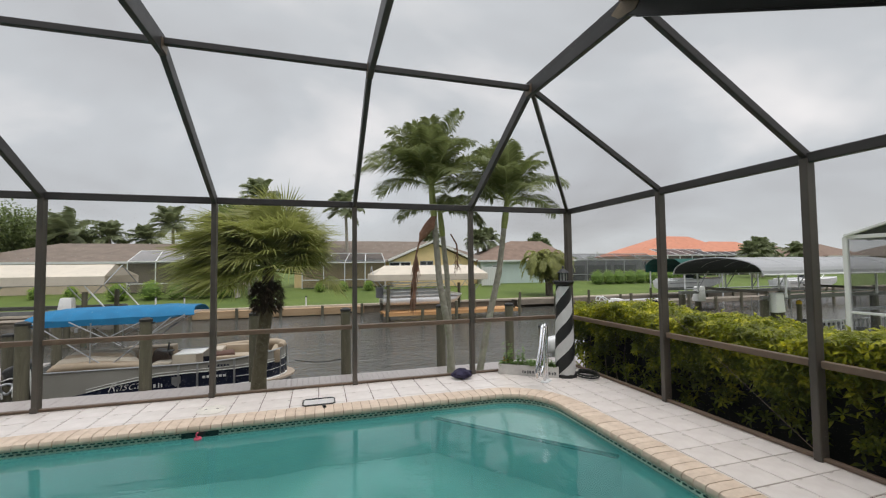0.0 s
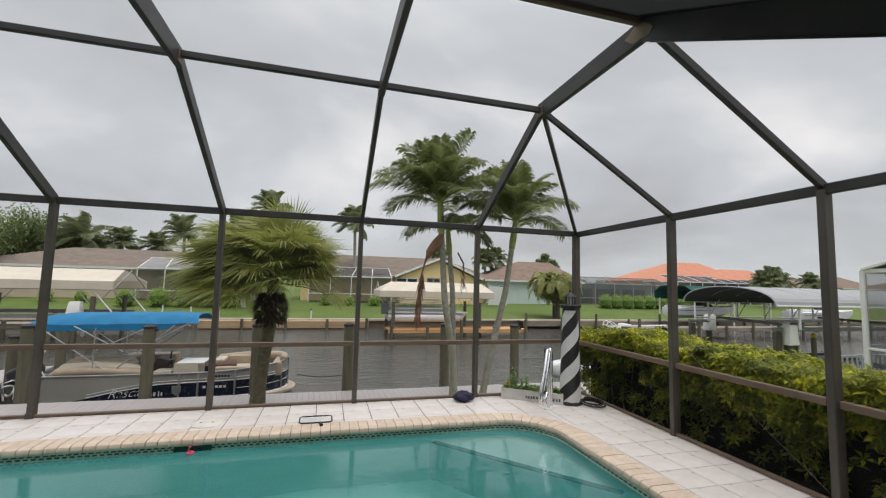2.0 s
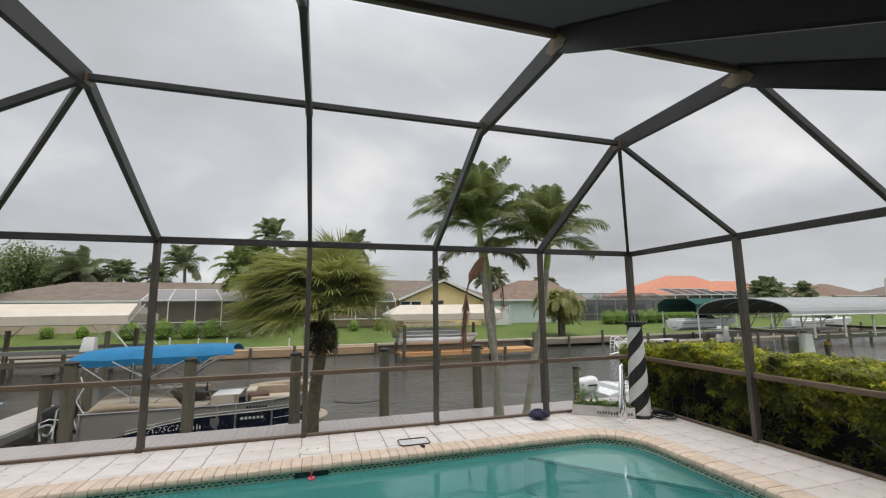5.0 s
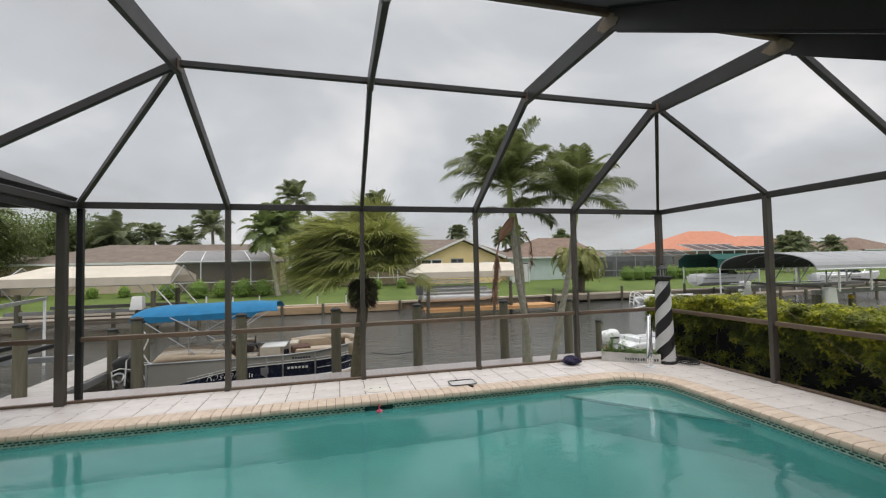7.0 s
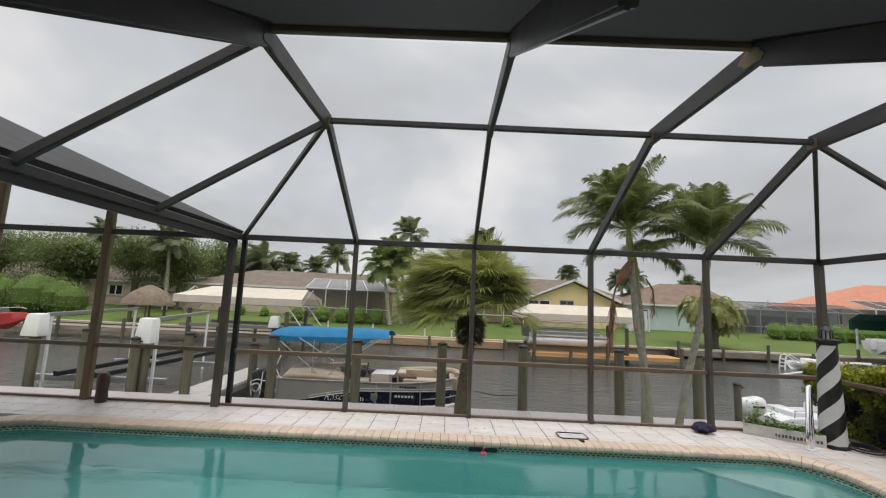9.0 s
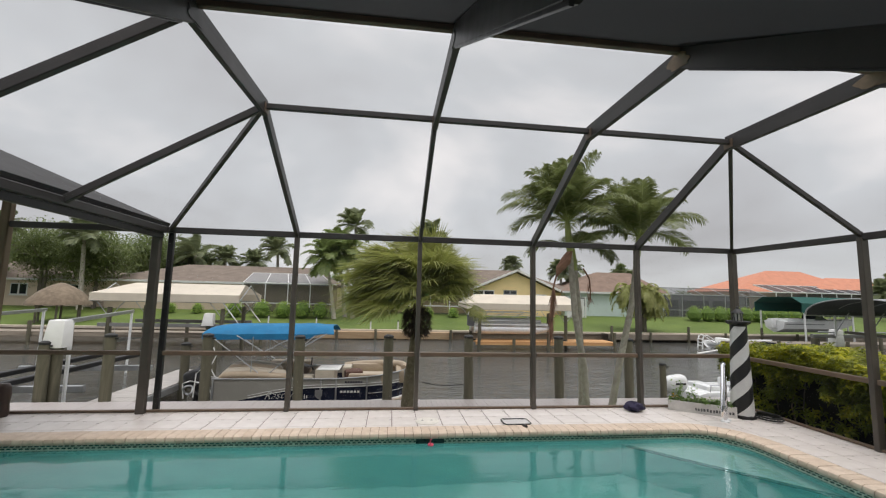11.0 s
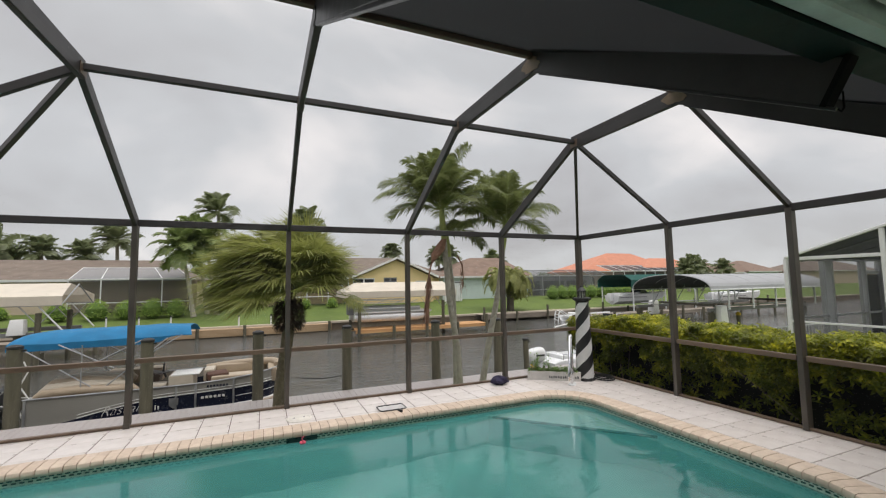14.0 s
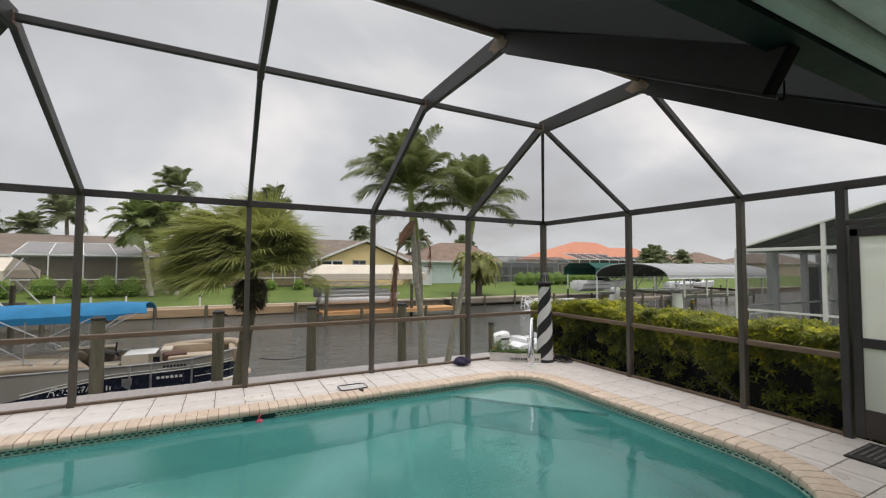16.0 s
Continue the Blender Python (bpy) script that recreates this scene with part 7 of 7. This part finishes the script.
tree(43.7, 78, -0.4, 9.6, 1.5, 700, 0.5, "narrow dark pine behind the houses", 130, None, 1, squash=2.0)
tree(47.0, 80, -0.4, 8.4, 1.0, 400, 0.5, "narrow dark pine behind the houses", 131, None, 1, squash=2.2)
# low distant woods
rng = random.Random(200)
g = Geo()
for i in range(230):
    x = -130 + i * 1.75 + rng.uniform(-1, 1)
    hgt = 2.6 + 2.0 * noise.noise(Vector((i * 0.13, 0, 0))) + (1.6 if x < -10 else 0)
    if x > 20:
        hgt -= 0.4
    clumps(g, rng, (x, 96 + rng.uniform(-3, 3), max(1.0, hgt)), 2.2, 60, 0.9)
single("far_woods", g, LEAF, "low line of distant green trees", "woods", kind="stuff")

# weeping round palm on the far bank
wp = thing("weeping_palm", (21.9, 36.6, -1.35), "round weeping clump palm on the far bank", "palm tree")
g, rib = Geo(), Geo()
rng = random.Random(61)
tr_ = Geo()
for i in range(11):
    bx, by = 21.9 + rng.uniform(-0.5, 0.5), 36.6 + rng.uniform(-0.4, 0.4)
    top = Vector((bx + rng.uniform(-1.1, 1.1), by + rng.uniform(-0.8, 0.8), rng.uniform(0.9, 2.5)))
    tr_.tube([(bx, by, -1.4), (bx, by, -0.2), top], 0.07, 6)
    for j in range(14):
        pinnate(g, rib, top, rng.uniform(0, 6.28), rng.uniform(0.0, 1.2), rng.uniform(1.7, 2.6), Vector((-0.12, 0, 0)), rng, 30, 0.10, 0.55, 3.2)
clumps(g, rng, (21.9, 36.6, 1.55), 1.75, 1500, 0.2, 0.85)
clumps(g, rng, (23.0, 36.5, 0.6), 1.1, 500, 0.2, 0.9)
part("trunk", tr_, LIMB, wp, smooth=True)
part("frond_rib", rib, RIB, wp)
part("crown", g, FROND_L, wp, "drooping pale green fronds", kind="stuff")
# palms behind the houses
# paler grey-green: the haze of distance is put into the leaves
FAR_FROND = leafy("hazed_palm_fronds", (0.11, 0.135, 0.07), (0.19, 0.22, 0.11), (0.28, 0.31, 0.17))
FAR_P = [(-26.6, 56, 6.0, 3.0, -1.7), (-23.7, 58, 5.6, 2.1, -0.3), (-20.0, 58, 5.3, 2.0, -0.3), (-16.0, 54, 6.8, 2.4, -0.7), (-6.1, 50, 9.6, 2.6, -0.8), (3.0, 49, 8.5, 2.3, -0.9),
         (20.4, 52, 4.9, 1.7, -0.3), (22.8, 54, 5.2, 2.0, -0.3), (33.0, 60, 4.4, 1.7, -0.2), (36.0, 62, 4.5, 1.7, -0.2), (-31.0, 43, 6.5, 2.2, -0.6),
         (61.5, 46, 2.9, 2.0, -0.4), (64.5, 47, 3.5, 2.2, -0.4), (67.5, 48, 3.0, 2.0, -0.4), (80, 52, 3.3, 2.0, -0.3), (-49, 56, 8.8, 2.4, -0.5), (16.2, 60, 6.2, 1.6, -0.3)]
for i, (x, y, z, ln, wnd) in enumerate(FAR_P):
    feather_palm([(x + 0.3, y, -0.5), (x + 0.15, y, z * 0.5), (x, y, z)], 0.20, 0, Vector((wnd, 0, 0)), "distant palm with fronds streaming in the wind", 18, 300 + i, ln, 30, 0.0, "distant palms", 0.17, 1.1, FAR_FROND, -0.5)
# slim white mooring posts on the far seawall
for x, z in ((-11.3, -0.34), (-9.45, -0.43), (-7.54, -0.44), (-3.16, -0.6), (-0.9, -0.62)):
    ob = thing("mooring_post", (x, 34.9, -1.9), "slim white mooring post with a dark cap", "post", "white mooring posts")
    g = Geo()
    g.tube([(x, 34.9, -1.9), (x, 34.9, z)], 0.055, 9)
    part("shaft", g, WHITE_AL, ob, smooth=True)
    g = Geo()
    g.lathe((x, 34.9, z), [(0.065, -0.03), (0.065, 0.03), (0.03, 0.10)], 9)
    part("cap", g, CAP, ob, smooth=True)
# thatched hut
tk = thing("thatched_hut", (-28.9, 38, -1.25), "round thatched hut with a grey-brown palm roof", "hut")
g = Geo()
g.lathe((-28.9, 38, 0), [(2.15, 0.15), (2.1, 0.4), (1.5, 1.15), (0.8, 1.65), (0.15, 1.95)], 22)
part("thatch", g, paint("thatch", (0.20, 0.155, 0.11), 0.95, 0.3, 3, 0, 0.8, 14), tk, smooth=True)
for i in range(6):
    a = i * math.pi / 3
    g = Geo()
    g.tube([(-28.9 + 1.5 * math.cos(a), 38 + 1.5 * math.sin(a), -1.3), (-28.9 + 1.5 * math.cos(a), 38 + 1.5 * math.sin(a), 0.5)], 0.08, 7)
    part("post", g, LIMB, tk, smooth=True)
# mast behind the yellow house
g = Geo()
g.tube([(14.3, 57.5, -0.4), (14.3, 57.5, 7.2)], [0.06, 0.04], 6)
single("mast", g, GREY_AL, "thin grey aerial mast behind a roof", "mast", smooth=True, base=(14.3, 57.5, -0.4))

# ---- deck tiles ----
TW, TD, J = 0.325, 0.330, 0.009
shared = {}


def tile_mesh(w, d):
    key = (round(w, 3), round(d, 3))
    if key not in shared:
        g = Geo()
        g.cham((0, 0, -0.009), (w - J, d - J, 0.018), 0.003)
        shared[key] = mesh_of("tile", g, TILE)
    return shared[key]


def half_plane(poly, p, nrm):
    """The part of a polygon on the side of p that nrm points to."""
    res = []
    for a, b in zip(poly, poly[1:] + poly[:1]):
        da, db = (a[0] - p[0]) * nrm[0] + (a[1] - p[1]) * nrm[1], (b[0] - p[0]) * nrm[0] + (b[1] - p[1]) * nrm[1]
        if da >= 0:
            res.append(a)
        if (da >= 0) != (db >= 0):
            t = da / (da - db)
            res.append((a[0] + (b[0] - a[0]) * t, a[1] + (b[1] - a[1]) * t))
    return res


def place_tile(x0, x1, y0, y1):
    cx, cy = (x0 + x1) / 2, (y0 + y1) / 2
    for ccx, ccy, r, sx, sy in ((PX1 - 0.6, PY1 - 0.6, 0.6, 1, 1), (PX0 + 0.6, PY1 - 0.6, 0.6, -1, 1), (PX1 - 0.93, PY0 + 0.93, 0.93, 1, -1)):
        if sx * (x1 if sx > 0 else x0) > sx * ccx and sy * (y1 if sy > 0 else y0) > sy * ccy:
            near = math.hypot(max(0, sx * ((x0 if sx > 0 else x1) - ccx)), max(0, sy * ((y0 if sy > 0 else y1) - ccy)))
            far = math.hypot(sx * ((x1 if sx > 0 else x0) - ccx), sy * ((y1 if sy > 0 else y0) - ccy))
            if far < r + 0.20:
                return
            if near < r + 0.20:
                n_ = Vector((cx - ccx, cy - ccy)).normalized()
                poly = half_plane([(x0 + J / 2, y0 + J / 2), (x1 - J / 2, y0 + J / 2), (x1 - J / 2, y1 - J / 2), (x0 + J / 2, y1 - J / 2)],
                                  (ccx + n_.x * (r + 0.20), ccy + n_.y * (r + 0.20)), n_)
                if len(poly) >= 3:
                    g = Geo()
                    g.prism(poly, -0.018, 0.0)
                    me = mesh_of("tile", g, TILE)
                    ob = new("tile", me)
                    ob.parent = deck
                return
    ob = new("tile", tile_mesh(x1 - x0, y1 - y0))
    ob.parent = deck
    ob.location = (cx, cy, random.uniform(-0.0008, 0.0008))
    ob.rotation_euler = (random.uniform(-0.002, 0.002), random.uniform(-0.002, 0.002), 0)


random.seed(77)
xe = [-3.41 + TW * i for i in range(-19, 23)] + [4.10]
xe = [x for x in xe if x < 3.15] + [3.14 + 0.0, 3.47, 3.795, 4.12]
xe = sorted(x for i, x in enumerate(xe) if i == 0 or x - xe[i - 1] > 0.05)
for y0, y1 in ((4.90, 5.045), (5.045, 5.375), (5.375, 5.705), (5.705, 5.83)):
    for x0, x1 in zip(xe[:-1], xe[1:]):
        place_tile(x0, x1, y0, y1)
ye = [1.775 + TW * i for i in range(-5, 10)]
ye = [y for y in ye if y < 4.86] + [4.90]
for x0, x1 in ((3.05, 3.14), (3.14, 3.47), (3.47, 3.795), (3.795, 4.12)):
    for y0, y1 in zip(ye[:-1], ye[1:]):
        place_tile(x0, x1, y0, y1)
for x0, x1 in ((2.15, 2.475), (2.475, 2.8), (2.8, 3.05)):
    for y0, y1 in zip(ye[:6], ye[1:7]):
        if y1 < 1.9:
            place_tile(x0, x1, y0, y1)

for x0, x1, y0, y1 in ((2.44, 2.765, 4.70, 4.90), (2.765, 3.05, 4.375, 4.70), (2.765, 3.05, 4.70, 4.90)):
    place_tile(x0, x1, y0, y1)
# tiles on the house side of the pool, out of view, for bounced light
g = Geo()
for i in range(-19, 23):
    for j in range(8):
        if j == 0 and i > 15:
            continue
        g.cham((-3.41 + TW * (i + 0.5), 0.46 - TD * (j + 0.5), -0.009), (TW - J, TD - J, 0.018), 0.003)
part("tile_field", g, TILE, deck, "pale tiles beside the house", kind="stuff")

# ---- coping bricks ----
prof = [(-0.02, -0.055), (-0.03, -0.04), (-0.032, -0.015), (-0.02, 0.006), (0.005, 0.016), (0.12, 0.017), (0.235, 0.012), (0.262, 0.0), (0.272, -0.03), (0.1, -0.055)]
path = outline(0.0, 16)
stations = along(path, 0.1025)
for (x0, y0, a0), (x1, y1, a1) in zip(stations, stations[1:] + stations[:1]):
    d = math.hypot(x1 - x0, y1 - y0)
    if d > 0.35:
        continue
    e0, e1 = Vector((math.sin(a0), -math.cos(a0), 0)), Vector((math.sin(a1), -math.cos(a1), 0))
    p0, p1 = Vector((x0, y0, 0)), Vector((x1, y1, 0))
    t = (p1 - p0).normalized() * 0.0035
    g = Geo()
    lift = random.uniform(-0.0015, 0.0015)
    ring0 = [p0 + t + e0 * u + Vector((0, 0, z + lift)) for u, z in prof]
    ring1 = [p1 - t + e1 * u + Vector((0, 0, z + lift)) for u, z in prof]
    k = len(prof)
    g.add(ring0 + ring1, [tuple(range(k)), tuple(range(2 * k - 1, k - 1, -1))] + [(i, k + i, k + (i + 1) % k, (i + 1) % k) for i in range(k)])
    b = new("coping_brick", mesh_of("coping_brick", g, COPING, (0, 0, 0), True))
    b.parent = deck
g = Geo()
o3, o4 = outline(0.0), outline(0.24)
k = len(o3)
g.add([(x, y, 0.008) for x, y in o3] + [(x, y, 0.008) for x, y in o4] + [(x, y, -0.05) for x, y in o3] + [(x, y, -0.05) for x, y in o4],
      [(i, (i + 1) % k, k + (i + 1) % k, k + i) for i in range(k)] + [(i, 2 * k + i, 2 * k + (i + 1) % k, (i + 1) % k) for i in range(k)])
part("coping_bed", g, paint("coping_mortar", (0.30, 0.20, 0.145), 0.9, 0.2, 10), deck, "mortar between the coping bricks")

# ---- dock boards ----
BOARD = wood("dock_board_grey", (0.34, 0.31, 0.30), (0.43, 0.395, 0.38), 5, (1, 6, 1), 0.45, False)
near_dock = thing("dock", (-3, 11.5, DOCK), "weathered grey board dock along the seawall", "dock", kind="structure")
g = Geo()
g.cham((0, 0, -0.016), (0.141, 1.72, 0.032), 0.003)
bm_ = mesh_of("board", g, BOARD)
for i in range(205):
    ob = new("board", bm_)
    ob.parent = near_dock
    ob.location = (-16 + i * 0.145 + 3, 11.42 - 11.5 + random.uniform(-0.008, 0.008), random.uniform(-0.003, 0.003))
g = Geo()
for y in (10.8, 11.5, 12.15):
    g.box((-1.2, y, DOCK - 0.09), (29.6, 0.06, 0.11))
part("joist", g, PILE_W, near_dock)
